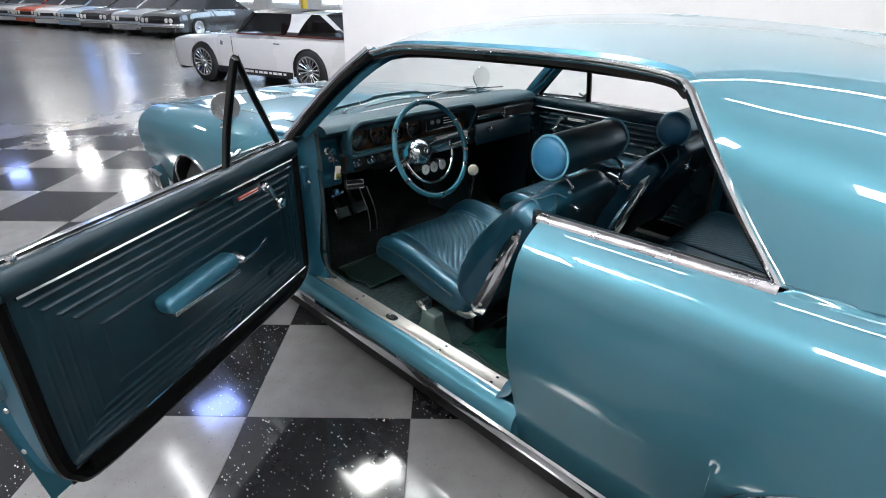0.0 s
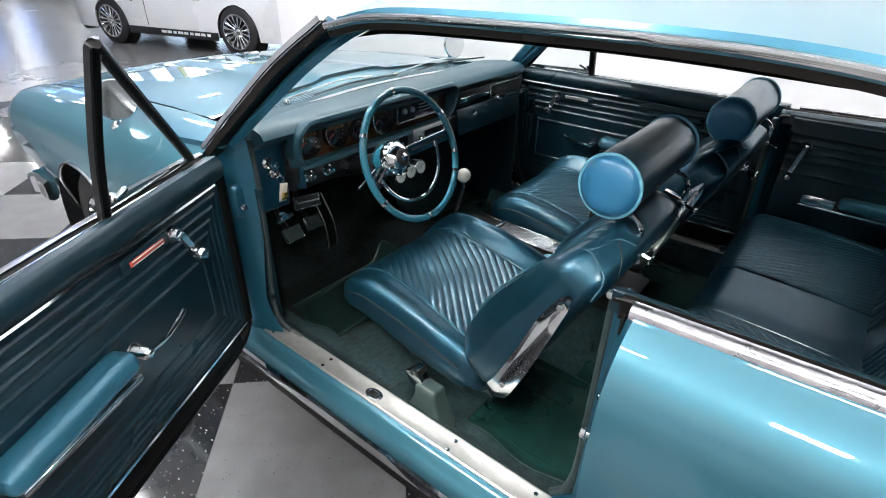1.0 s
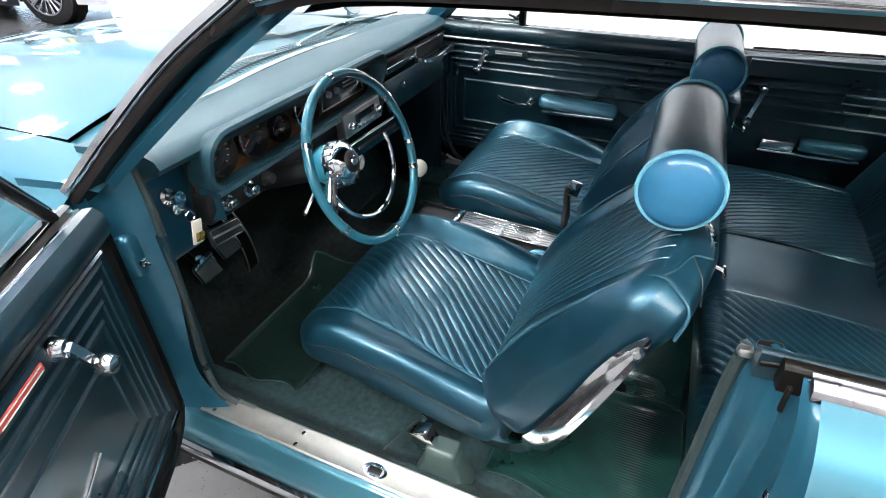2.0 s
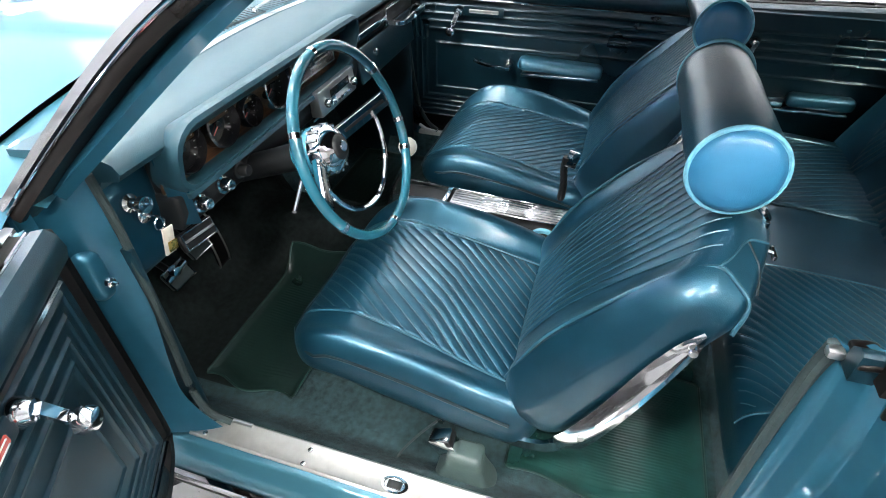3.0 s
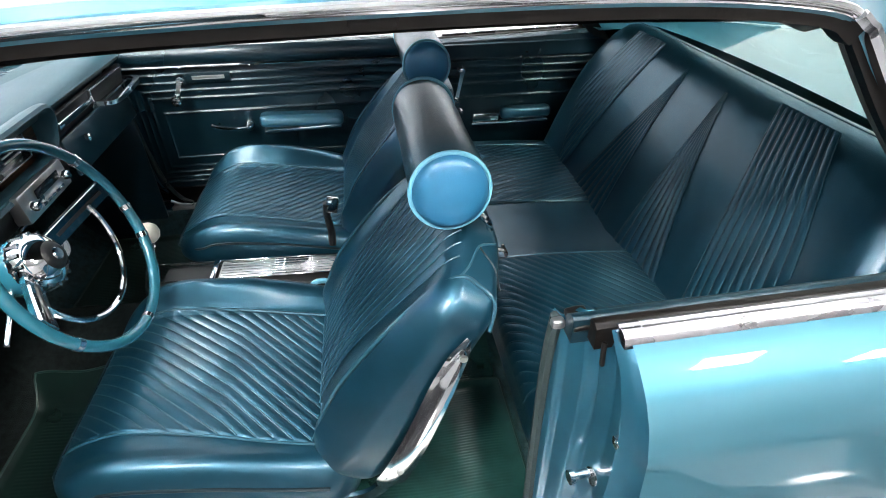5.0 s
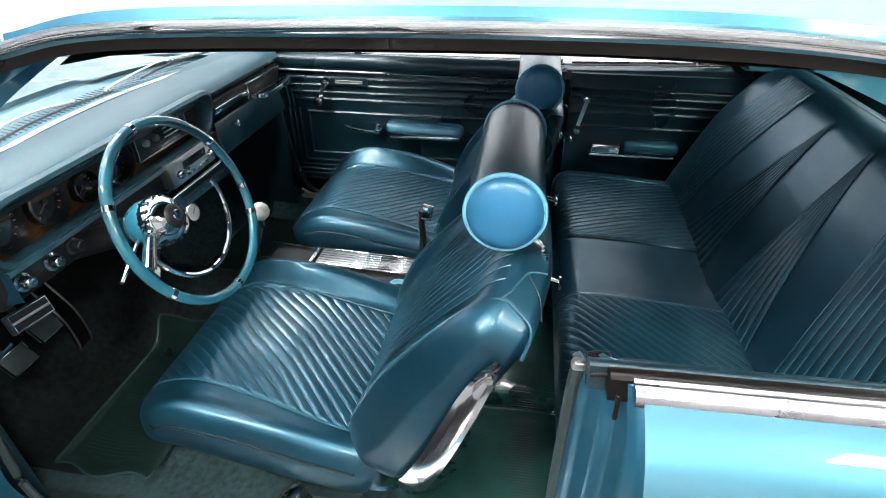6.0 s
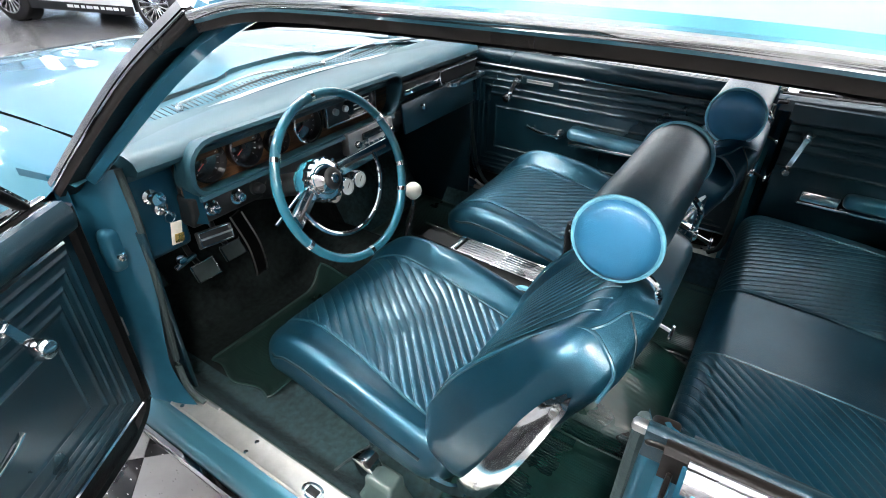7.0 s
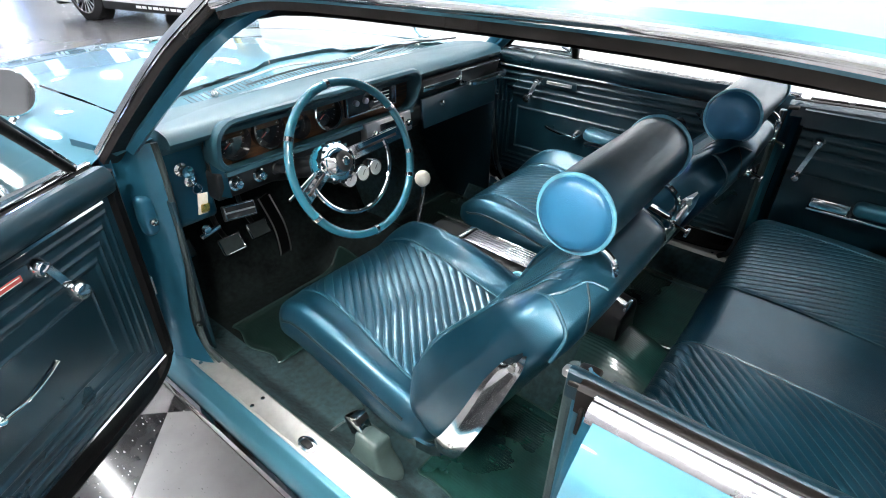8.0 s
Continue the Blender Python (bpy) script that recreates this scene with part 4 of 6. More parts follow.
    latch = part("vent_latch", moved(lathe([(0.013, 0.0), (0.012, 0.012), (0.007, 0.018), (0.0, 0.02)], axis_pose((-0.780, 0.800, 0.955), (1, 0, 0)), 14), m), CHROME, d)
    part("vent_latch_arm", moved(box((0.012, 0.040, 0.012), (-0.762, 0.812, 0.960), 0.004, 2, (20, 0, 0)), m), CHROME, d)
    return d


left_door = door(OPEN, "open driver door, teal outside, ribbed dark vinyl inside", "driver_door")
right_door = door(MIRROR, "closed passenger door with ribbed dark teal vinyl inside", "passenger_door")
# ---------------------------------------------------------------- door opening, driver and passenger side
for m in (Matrix.Identity(4), MIRROR):
    # striker post
    def jamb(t, s):
        z = 0.325 + (0.592 - 0.022 * smooth01(0.70, 0.90, t)) * s
        outer, inner = skin(-0.01, z) - 0.008, 0.688 + 0.02 * (1 - s)
        fold = lerp_table([(0, 0.0), (0.10, 0.012), (0.22, 0.016), (0.26, -0.006), (0.42, -0.022), (0.60, -0.024), (0.66, 0.004), (0.84, 0.010), (0.88, 0.022), (1, 0.022)], t)
        return Vector((-(outer + (inner - outer) * t), -0.037 + fold * 0.5 + 0.058 * t, z))
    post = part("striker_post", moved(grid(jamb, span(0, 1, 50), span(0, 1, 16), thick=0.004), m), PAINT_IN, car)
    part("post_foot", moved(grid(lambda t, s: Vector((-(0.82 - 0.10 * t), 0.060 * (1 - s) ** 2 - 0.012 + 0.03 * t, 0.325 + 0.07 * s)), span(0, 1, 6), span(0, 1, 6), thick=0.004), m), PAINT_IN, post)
    st = part("striker", moved(lathe([(0.0, 0.0), (0.022, 0.0), (0.024, 0.004), (0.020, 0.010), (0.008, 0.012), (0.0065, 0.034), (0.011, 0.036), (0.011, 0.044), (0.0, 0.045)], axis_pose((-0.790, -0.030, 0.640), (-0.10, 1, 0)), 20), m), CHROME, post)
    part("post_rubber", moved(box((0.007, 0.006, 0.038), (-0.772, -0.008, 0.882), 0.002, 2, (0, 8, 0)), m), SEAL, post)
    part("post_cap", moved(pillow((0.044, 0.030, 0.010), 0.0045, lambda p: Vector((-0.724 + p.x, 0.010 + p.y, 0.9045 + p.z - 0.20 * max(p.y, 0))), 8), m), SEAL, post, "rust-stained catch on the post")
    part("post_bumper", moved(lathe([(0.010, 0.0), (0.009, 0.006), (0.0, 0.009)], axis_pose((-0.835, -0.022, 0.78), (0, 1, 0)), 12), m), CHROME, post)
    part("post_seal", moved(tube(curve_points([(-0.702, 0.032, 0.892), (-0.696, 0.034, 0.80), (-0.698, 0.034, 0.60), (-0.704, 0.034, 0.45), (-0.712, 0.044, 0.37), (-0.722, 0.075, 0.334)], 6), 0.010, 8), m), SEAL_GREY, post)
    part("latch_catch", moved(box((0.016, 0.020, 0.014), (-0.712, 0.034, 0.888), 0.005), m), ALU, post)
    # hinge pillar
    def hinge(t, s):
        z = 0.325 + 0.60 * s
        inner = 0.752 - 0.052 * smooth01(0.02, 0.75, s)
        return Vector((-(0.800 + (inner - 0.800) * t), DOOR_F + 0.005 + 0.03 * (1 - t) - (0.085 - 0.035 * s) * t - 0.012 * math.sin(math.pi * t) + 0.004 * math.sin(6 * s) - 0.075 * max(1 - s / 0.20, 0) ** 2, z))
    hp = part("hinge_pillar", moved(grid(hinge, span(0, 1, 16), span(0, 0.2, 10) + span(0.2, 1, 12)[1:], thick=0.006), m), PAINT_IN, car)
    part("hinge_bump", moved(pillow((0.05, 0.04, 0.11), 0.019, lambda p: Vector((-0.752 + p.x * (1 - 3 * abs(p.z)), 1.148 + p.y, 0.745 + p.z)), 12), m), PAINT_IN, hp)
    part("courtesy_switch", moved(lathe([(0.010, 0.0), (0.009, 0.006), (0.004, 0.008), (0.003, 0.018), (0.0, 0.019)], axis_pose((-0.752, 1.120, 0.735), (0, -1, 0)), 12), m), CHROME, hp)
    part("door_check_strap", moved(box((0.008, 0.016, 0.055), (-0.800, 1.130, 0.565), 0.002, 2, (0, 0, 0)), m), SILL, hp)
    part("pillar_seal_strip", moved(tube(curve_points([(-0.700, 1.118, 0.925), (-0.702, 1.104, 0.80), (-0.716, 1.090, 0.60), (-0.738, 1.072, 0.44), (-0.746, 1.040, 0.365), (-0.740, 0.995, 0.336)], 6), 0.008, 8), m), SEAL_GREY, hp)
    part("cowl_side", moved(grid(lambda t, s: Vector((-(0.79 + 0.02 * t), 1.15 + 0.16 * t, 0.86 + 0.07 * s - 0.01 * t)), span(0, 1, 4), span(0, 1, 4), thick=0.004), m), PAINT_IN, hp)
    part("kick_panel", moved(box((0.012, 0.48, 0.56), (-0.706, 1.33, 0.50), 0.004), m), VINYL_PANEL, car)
    # rear quarter trim inside
    Yq0, Yq1, Zq0, Zq1 = -0.66, -0.030, 0.46, 0.872
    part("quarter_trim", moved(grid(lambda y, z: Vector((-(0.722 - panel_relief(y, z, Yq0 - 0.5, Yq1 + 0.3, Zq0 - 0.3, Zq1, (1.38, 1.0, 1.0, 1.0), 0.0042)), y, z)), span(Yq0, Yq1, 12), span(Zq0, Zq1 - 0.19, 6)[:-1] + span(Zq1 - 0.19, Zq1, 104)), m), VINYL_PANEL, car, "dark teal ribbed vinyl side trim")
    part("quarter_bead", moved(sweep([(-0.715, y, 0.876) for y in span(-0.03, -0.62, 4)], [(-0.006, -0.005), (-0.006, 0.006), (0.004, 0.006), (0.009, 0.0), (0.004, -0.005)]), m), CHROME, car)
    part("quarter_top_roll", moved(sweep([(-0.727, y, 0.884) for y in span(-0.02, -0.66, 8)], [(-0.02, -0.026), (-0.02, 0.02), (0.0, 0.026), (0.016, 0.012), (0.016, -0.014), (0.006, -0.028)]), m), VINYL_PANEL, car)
    q = part("quarter_armrest", moved(pillow((0.05, 0.20, 0.045), 0.018, lambda p: Vector((-0.700 + p.x, -0.335 + p.y, 0.648 + p.z)), 10), m), ARMREST, car, "padded blue vinyl rear armrest")
    part("ashtray", moved(box((0.05, 0.105, 0.036), (-0.702, -0.175, 0.640), 0.008), m), CHROME, q)
    part("armrest_bead", moved(box((0.052, 0.30, 0.008), (-0.702, -0.27, 0.618), 0.002), m), CHROME, q)
    cr = part("window_crank", moved(lathe([(0.020, 0.0), (0.019, 0.006), (0.012, 0.02), (0.0, 0.024)], axis_pose((-0.716, -0.085, 0.812), (1, 0, 0)), 18), m), CHROME, car)
    part("crank_arm", moved(sweep([(-0.690, -0.085, 0.815), (-0.685, -0.062, 0.715)], [(-0.007, -0.004), (-0.007, 0.004), (0.007, 0.004), (0.007, -0.004)], (1, 0, 0)), m), CHROME, cr)
    part("crank_knob", moved(lathe([(0.012, 0.0), (0.015, 0.01), (0.010, 0.022), (0.0, 0.024)], axis_pose((-0.683, -0.062, 0.708), (1, 0, 0)), 14), m), CHROME, cr)

# ---------------------------------------------------------------- floor of the car
def pan(x, y):
    tunnel = 0.17 * math.exp(-(x / 0.14) ** 4) * smooth01(-0.25, 0.2, y)
    toe = 0.42 * smooth01(1.32, 1.62, y)
    seat_rise = 0.16 * smooth01(-0.05, -0.12, y)
    return 0.215 + max(tunnel, 0) + toe + seat_rise


part("carpet", grid(lambda x, y: Vector((x, y, pan(x, y) + 0.004 * noise.noise((9 * x, 9 * y, 0)))), span(-0.70, 0.70, 56), span(-0.55, 1.60, 74), thick=0.01), CARPET, car, "worn dark teal carpet")
# black sheets over the carpet stand in for the shade under the dash
part("toe_pad", grid(lambda x, y: Vector((x, y, pan(x, y) + 0.020 + 0.004 * noise.noise((7 * x, 7 * y, 3)))), span(-0.605, -0.10, 24), span(1.10, 1.59, 36), thick=0.006), FOOTWELL_SHADE, car, "black sheet for the shade on the toe board")
part("tunnel_pad", grid(lambda x, y: Vector((x, y, pan(x, y) + 0.010 + 0.004 * noise.noise((7 * x, 7 * y, 5)))), span(-0.33, 0.20, 24), span(0.86, 1.50, 30), thick=0.006), FOOTWELL_SHADE, car, "black sheet for the shade over the tunnel")
part("firewall", box((1.40, 0.02, 0.60), (0, 1.595, 0.60), 0.004), BLACK, car)
for x in (-0.686, 0.686):
    part("carpet_sill_edge", grid(lambda k, y: Vector((math.copysign(0.732 - 0.125 * k, x), y, 0.316 - 0.088 * smooth01(0.0, 0.85, k) + 0.003 * noise.noise((9 * k, 7 * y, 2)))), span(0, 1, 14), span(-0.02, 1.20, 40), thick=0.01), CARPET, car)


# ---------------------------------------------------------------- seats
def seat_frame(side):
    """Maps the driver seat to either side: side -1 driver, 1 passenger."""
    return Matrix.Translation((-0.375, 0, 0)) if side < 0 else Matrix.Translation((0.375, -0.045, 0.018)) @ MIRROR


def bucket_seat(side):
    m = seat_frame(side)
    label = "dark teal pleated vinyl bucket seat with chrome side trim"

    def cush(p):
        """Local: x across, y to the front, z up."""
        front = p.y / 0.255
        w = 1.0 - 0.075 * smooth01(-0.6, 1, front) - 0.10 * max(front - 0.70, 0) ** 2 / 0.09
        w *= 1.0 - 0.20 * max(-p.z / 0.0825, 0) ** 1.5
        w *= 1.0 + 0.03 * math.cos(max(min(p.z / 0.0825, 1), -1) * math.pi / 2)
        z = p.z * (1.0 - (0.80 * smooth01(-0.2, 1.0, front) if p.z < 0 else 0.30 * smooth01(0.5, 1.0, front)))
        rise = lerp_table([(-1.0, 0.45), (-0.5, 0.70), (0.0, 0.92), (0.4, 1.0), (0.65, 0.85), (0.85, 0.50), (1.0, 0.15)], front)
        tall = smooth01(0.165 + 0.020 * front, 0.235, -p.x * side) * 0.078
        low = smooth01(0.200, 0.250, p.x * side) * 0.030
        bolster = (tall + low) * rise * smooth01(-0.02, 0.06, p.z)
        crown = 0.012 * (1 - front * front) if p.z > 0 else 0
        return Vector((p.x * w, 0.600 + p.y * (1.24 if p.y > 0 else 1.0), 0.438 + z + bolster + crown + 0.030 * front - 0.016 * smooth01(0.5, 1, front)))

    s = part("bucket_seat", moved(pillow((0.535, 0.51, 0.165), 0.070, cush, 30), m), VINYL, car, label)
    # pleated insert of the cushion, with a thin welt in every seam
    ins = lambda u, v: cush(Vector((u, v, 0.0825 if v < 0.185 else 0.0125 + math.sqrt(max(0.070 ** 2 - (v - 0.185) ** 2, 0)))))
    ang, pitch = radians(45), 0.0215
    # the insert widens towards the back on the outer side and towards the front on the inner side
    outer = lambda y: -0.207 + 0.045 * smooth01(-0.22, 0.22, y)
    inner = lambda y: 0.160 + 0.034 * smooth01(-0.22, 0.22, y)
    left = (lambda y: outer(y)) if side < 0 else (lambda y: -inner(y))
    right = (lambda y: inner(y)) if side < 0 else (lambda y: -outer(y))

    def pleat(u, v):
        y = -0.245 + 0.497 * v
        x = left(y) + (right(y) - left(y)) * u
        p = ins(x, y)
        t = (x * math.cos(ang) - y * math.sin(ang)) / pitch
        e = min(u, 1 - u, (1 - v))
        p.z += 0.0038 * abs(math.sin(math.pi * t)) ** 0.5 * smooth01(0, 0.025, e) + 0.0012
        return p
    part("pleated_cushion", moved(grid(pleat, span(0, 1, 190), span(0, 1, 190)), m), VINYL, s)
    welts = []
    for k in range(-17, 18):
        line = []
        for y in span(-0.245, 0.250, 44):
            x = (k * pitch + y * math.sin(ang)) / math.cos(ang)
            if left(y) + 0.004 < x < right(y) - 0.004:
                line.append(ins(x, y) + Vector((0, 0, 0.0026)))
        if len(line) > 2:
            welts.append(tube(line, 0.0013, 5))
    for w in welts:
        part("welt", moved(w, m), WELT_LIT, s)
    seam = lambda pts, r=0.0028: part("piping", moved(tube(pts, r, 6), m), WELT_LIT, s)
    for x in (left, right):
        seam([ins(x(v), v) + Vector((0, 0, 0.002)) for v in span(-0.235, 0.252, 24)])
    # piping round the cushion's side
    band = [Vector((-0.2665, v, 0.030)) for v in span(-0.20, 0.19, 12)] + [Vector((-0.205, 0.2565, 0.022)), Vector((0, 0.257, 0.022)), Vector((0.205, 0.2565, 0.022))] + [Vector((0.2665, v, 0.030)) for v in span(0.19, -0.20, 12)]
    part("piping", moved(tube(curve_points([cush(p) for p in band], 3), 0.0036, 6), m), SEAM, s)

    # back: local x across, z up along the back, y thickness (front is +y)
    lean = Matrix.Translation((0, 0.378, 0.425)) @ Matrix.Rotation(radians(28), 4, "X")

    def back(p):
        h = (p.z + 0.255) / 0.51
        w = 1.0 - 0.05 * smooth01(0.6, 1.0, h)
        pad = 0.020 * smooth01(0.165, 0.215, abs(p.x)) * smooth01(-0.03, 0.06, p.y) * smooth01(0, 0.2, h) * (1 - 0.7 * smooth01(0.8, 1, h))
        thick = (1.0 - 0.36 * smooth01(0.35, 1.0, h)) * (0.8 + 0.2 * smooth01(0.0, 0.2, h))
        rise = 0.040 * smooth01(0.45, 1, h) * (1 - smooth01(0.10, 0.235, abs(p.x)))
        top = rise - 0.018 * (abs(p.x) / 0.25) ** 3 * smooth01(0.75, 1, h)
        pad -= 0.034 * smooth01(0.195, 0.2575, abs(p.x)) * smooth01(-0.01, 0.06, p.y) * smooth01(0.0, 0.25, h) * smooth01(1.0, 0.6, h)
        return lean @ Vector((p.x * w, p.y * thick + pad - 0.03 * smooth01(0.3, 1, h) * h, p.z + 0.26 + top))
    b = part("backrest", moved(pillow((0.515, 0.165, 0.51), 0.055, back, 26), m), VINYL, s)

    # fan of pleats over the middle of the back and over its top
    def face(x, g):
        """g runs up the front face to 1 and on over the top to 1.25."""
        if g <= 1:
            return Vector((x, 0.0825, -0.20 + 0.40 * g))
        a = (g - 1) / 0.25 * 1.2
        return Vector((x, 0.0275 + 0.055 * math.cos(a), 0.20 + 0.055 * math.sin(a)))

    def pleat_b(u, v):
        g = 1.25 * v
        q = face((2 * u - 1) * (0.120 + 0.050 * min(g, 1) ** 2), g)
        q.y += 0.0022 * abs(math.sin(math.pi * u * 14)) ** 0.6 * smooth01(0, 0.05, min(u, 1 - u)) * (1 - smooth01(0.75, 0.95, v)) + 0.0012
        return back(q)
    part("pleated_backrest", moved(grid(pleat_b, span(0, 1, 168), span(0, 1, 40)), m), VINYL, s)
    welts = []
    for k in range(0, 15):
        u = k / 14
        line = [face((2 * u - 1) * (0.120 + 0.050 * min(g, 1) ** 2), g) + Vector((0, 0.0030, 0)) for g in span(0.02, 1.22, 34)]
        welts.append(tube([back(q) for q in line], 0.0012, 5))
    for w in welts:
        part("welt", moved(w, m), WELT_LIT, s)
    # piping over the wings and the side of the back
    for sx in (-1, 1):
        wing = [Vector((sx * 0.205, 0.085, -0.20)), Vector((sx * 0.206, 0.085, -0.05)), Vector((sx * 0.206, 0.084, 0.10)), Vector((sx * 0.205, 0.076, 0.200)), Vector((sx * 0.206, 0.045, 0.250)), Vector((sx * 0.216, 0.0, 0.2545)), Vector((sx * 0.232, -0.050, 0.246)), Vector((sx * 0.250, -0.070, 0.20))]
        part("piping", moved(tube(curve_points([back(p) for p in wing], 6), 0.0034, 8), m), WELT_LIT, s)
        gore = [Vector((sx * 0.206, 0.045, 0.252)), Vector((sx * 0.185, 0.030, 0.2555)), Vector((sx * 0.15, 0.01, 0.2555)), Vector((sx * 0.135, -0.04, 0.2555))]
        part("piping", moved(tube(curve_points([back(p) for p in gore], 6), 0.0022, 6), m), WELT_LIT, s)
        gore = [Vector((sx * 0.150, 0.01, 0.2555)), Vector((sx * 0.175, -0.04, 0.253)), Vector((sx * 0.195, -0.078, 0.235))]
        part("piping", moved(tube(curve_points([back(p) for p in gore], 6), 0.0018, 6), m), SEAM, s)
        # bright side trim with a hinge scroll at its foot
        trim = curve_points([(sx * 0.262, 0.300, 0.435), (sx * 0.264, 0.272, 0.478), (sx * 0.264, 0.228, 0.580), (sx * 0.260, 0.178, 0.712), (sx * 0.252, 0.140, 0.795)], 6)
        n = len(trim)
        def blade(i, k):
            f = i / (n - 1)
            w = 0.0235 * lerp_table([(0, 0.65), (0.10, 1.20), (0.3, 1.15), (0.7, 1.0), (0.9, 0.70), (1, 0.18)], f)
            off = (-1, -0.7, 0, 0.7, 1)[k]
            return trim[i] + Vector((sx * (0.010 - 0.006 * abs(off)), off * w * 0.92, off * w * 0.38))
        part("side_trim", moved(grid(blade, list(range(n)), list(range(5)), thick=0.003), m), CHROME, s, "polished chrome seat side trim")
        for y, z in ((0.268, 0.485), (0.152, 0.768)):
            part("bolt", moved(lathe([(0.007, 0.0), (0.006, 0.004), (0.0, 0.005)], axis_pose((sx * 0.272, y, z), (sx, 0, 0)), 12), m), ALU, s)
        foot = curve_points([(sx * 0.262, 0.302, 0.430), (sx * 0.260, 0.335, 0.405), (sx * 0.258, 0.40, 0.395), (sx * 0.254, 0.47, 0.412), (sx * 0.25, 0.50, 0.428)], 6)
        part("hinge_arm", moved(sweep(foot, [(-0.005, -0.012), (-0.005, 0.012), (0.005, 0.011), (0.005, -0.011)]), m), CHROME, s)
        part("seat_track", moved(box((0.03, 0.36, 0.03), (sx * 0.09, 0.58, 0.345), 0.005), m), BLACK, s)
        for y in (0.46, 0.70):
            part("seat_stand", moved(box((0.03, 0.05, 0.13), (sx * 0.09, y, 0.275), 0.006), m), BLACK, s)
    part("release_knob", moved(lathe([(0.006, 0.0), (0.008, 0.02), (0.0, 0.022)], axis_pose((-0.232, 0.545, 0.378), (-1, 0, 0)), 12), m), CHROME, s)
    return s


bucket_seat(-1)
bucket_seat(1)


def headrest(at, yaw, label):
    """Strap-on bolster with bright piping and two clamps."""
    h = thing("headrest", label, "headrest", "strap-on headrests", "", at)
    h.matrix_basis = Matrix.Translation(at) @ Matrix.Rotation(yaw, 4, "Z")
    L, r = 0.18, 0.064
    prof = [(r * 0.98, -L), (r, -L + 0.01), (r * 1.01, -0.08), (r, 0.0), (r * 1.01, 0.08), (r, L - 0.01), (r * 0.98, L)]
    lump = lambda p: p + Vector((0, 0.003 * math.sin(40 * p.x), 0.003 * noise.noise(p * 9)))
    bm = lathe(prof, axis_pose((0, 0, 0), (1, 0, 0)), 40)
    for v in bm.verts:
        v.co = lump(v.co)
        v.co.z *= 1.04
    part("bolster", bm, VINYL, h, "dark teal vinyl bolster")
    for sx in (-1, 1):
        cap = lathe([(r * 0.985, 0.0), (r * 0.93, 0.010), (r * 0.75, 0.018), (r * 0.45, 0.022), (0.0, 0.023)], axis_pose((sx * L, 0, 0), (sx, 0, 0)), 40)
        for v in cap.verts:
            v.co.z *= 1.04
        part("end_cap", cap, VINYL_BLUE, h, "bright blue vinyl end")
        ring = [(sx * (L + 0.002), r * 1.0 * math.cos(a), r * 1.04 * math.sin(a)) for a in span(0, 2 * math.pi, 40)[:-1]]
        part("piping", tube(ring, 0.0040, 8, True, (1, 0, 0)), PIPING, h)
        x = sx * 0.155
        rod = curve_points([(x, -0.02, -0.055), (x, -0.052, -0.062), (x, -0.072, -0.085), (x, -0.070, -0.115), (x + 0.004, -0.068, -0.135)], 6)
        part("clamp_rod", tube(rod, 0.006, 8), CHROME, h, "bent chrome clamp rod")
        part("clamp_block", box((0.022, 0.02, 0.018), (x + 0.004, -0.068, -0.138), 0.004), CHROME, h)
        part("thumb_screw", joined(tube([(x + 0.004, -0.075, -0.138), (x + 0.004, -0.102, -0.146)], 0.004, 6), box((0.030, 0.006, 0.010), (x + 0.004, -0.104, -0.147), 0.002)), CHROME, h)
        part("clamp_tongue", box((0.03, 0.05, 0.004), (x, -0.045, -0.120), 0.001, 2, (15, 0, 0)), CHROME, h)
    return h


headrest((-0.318, 0.150, 0.988), 0, "dark teal bolster headrest with blue ends clamped on the driver seat")
headrest((0.438, 0.096, 0.968), 0, "dark teal bolster headrest clamped on the passenger seat")

# ---------------------------------------------------------------- rear bench
def rear_cush(p):
    f = p.y / 0.27
    hump = -0.02 * math.exp(-(p.x / 0.10) ** 2) * (1 if p.z > 0 else 0)
    return Vector((p.x, -0.275 + p.y * (1.04 if p.y > 0 else 1), 0.475 + p.z + 0.02 * f + hump + 0.012 * (1 - f * f) * (1 if p.z > 0 else 0)))


bench = part("rear_bench", pillow((1.30, 0.55, 0.17), 0.06, rear_cush, 26), VINYL, car, "dark teal rear bench with pleated vinyl")


def bench_top(x, v):
    """v runs from the rear of the cushion to its front edge and over it."""
    y = -0.24 + 0.455 * min(v, 1)
    if v <= 1:
        return rear_cush(Vector((x, y, 0.085)))
    a = (v - 1) / 0.16 * 1.45
    return rear_cush(Vector((x, 0.215 + 0.06 * math.sin(a), 0.025 + 0.06 * math.cos(a))))


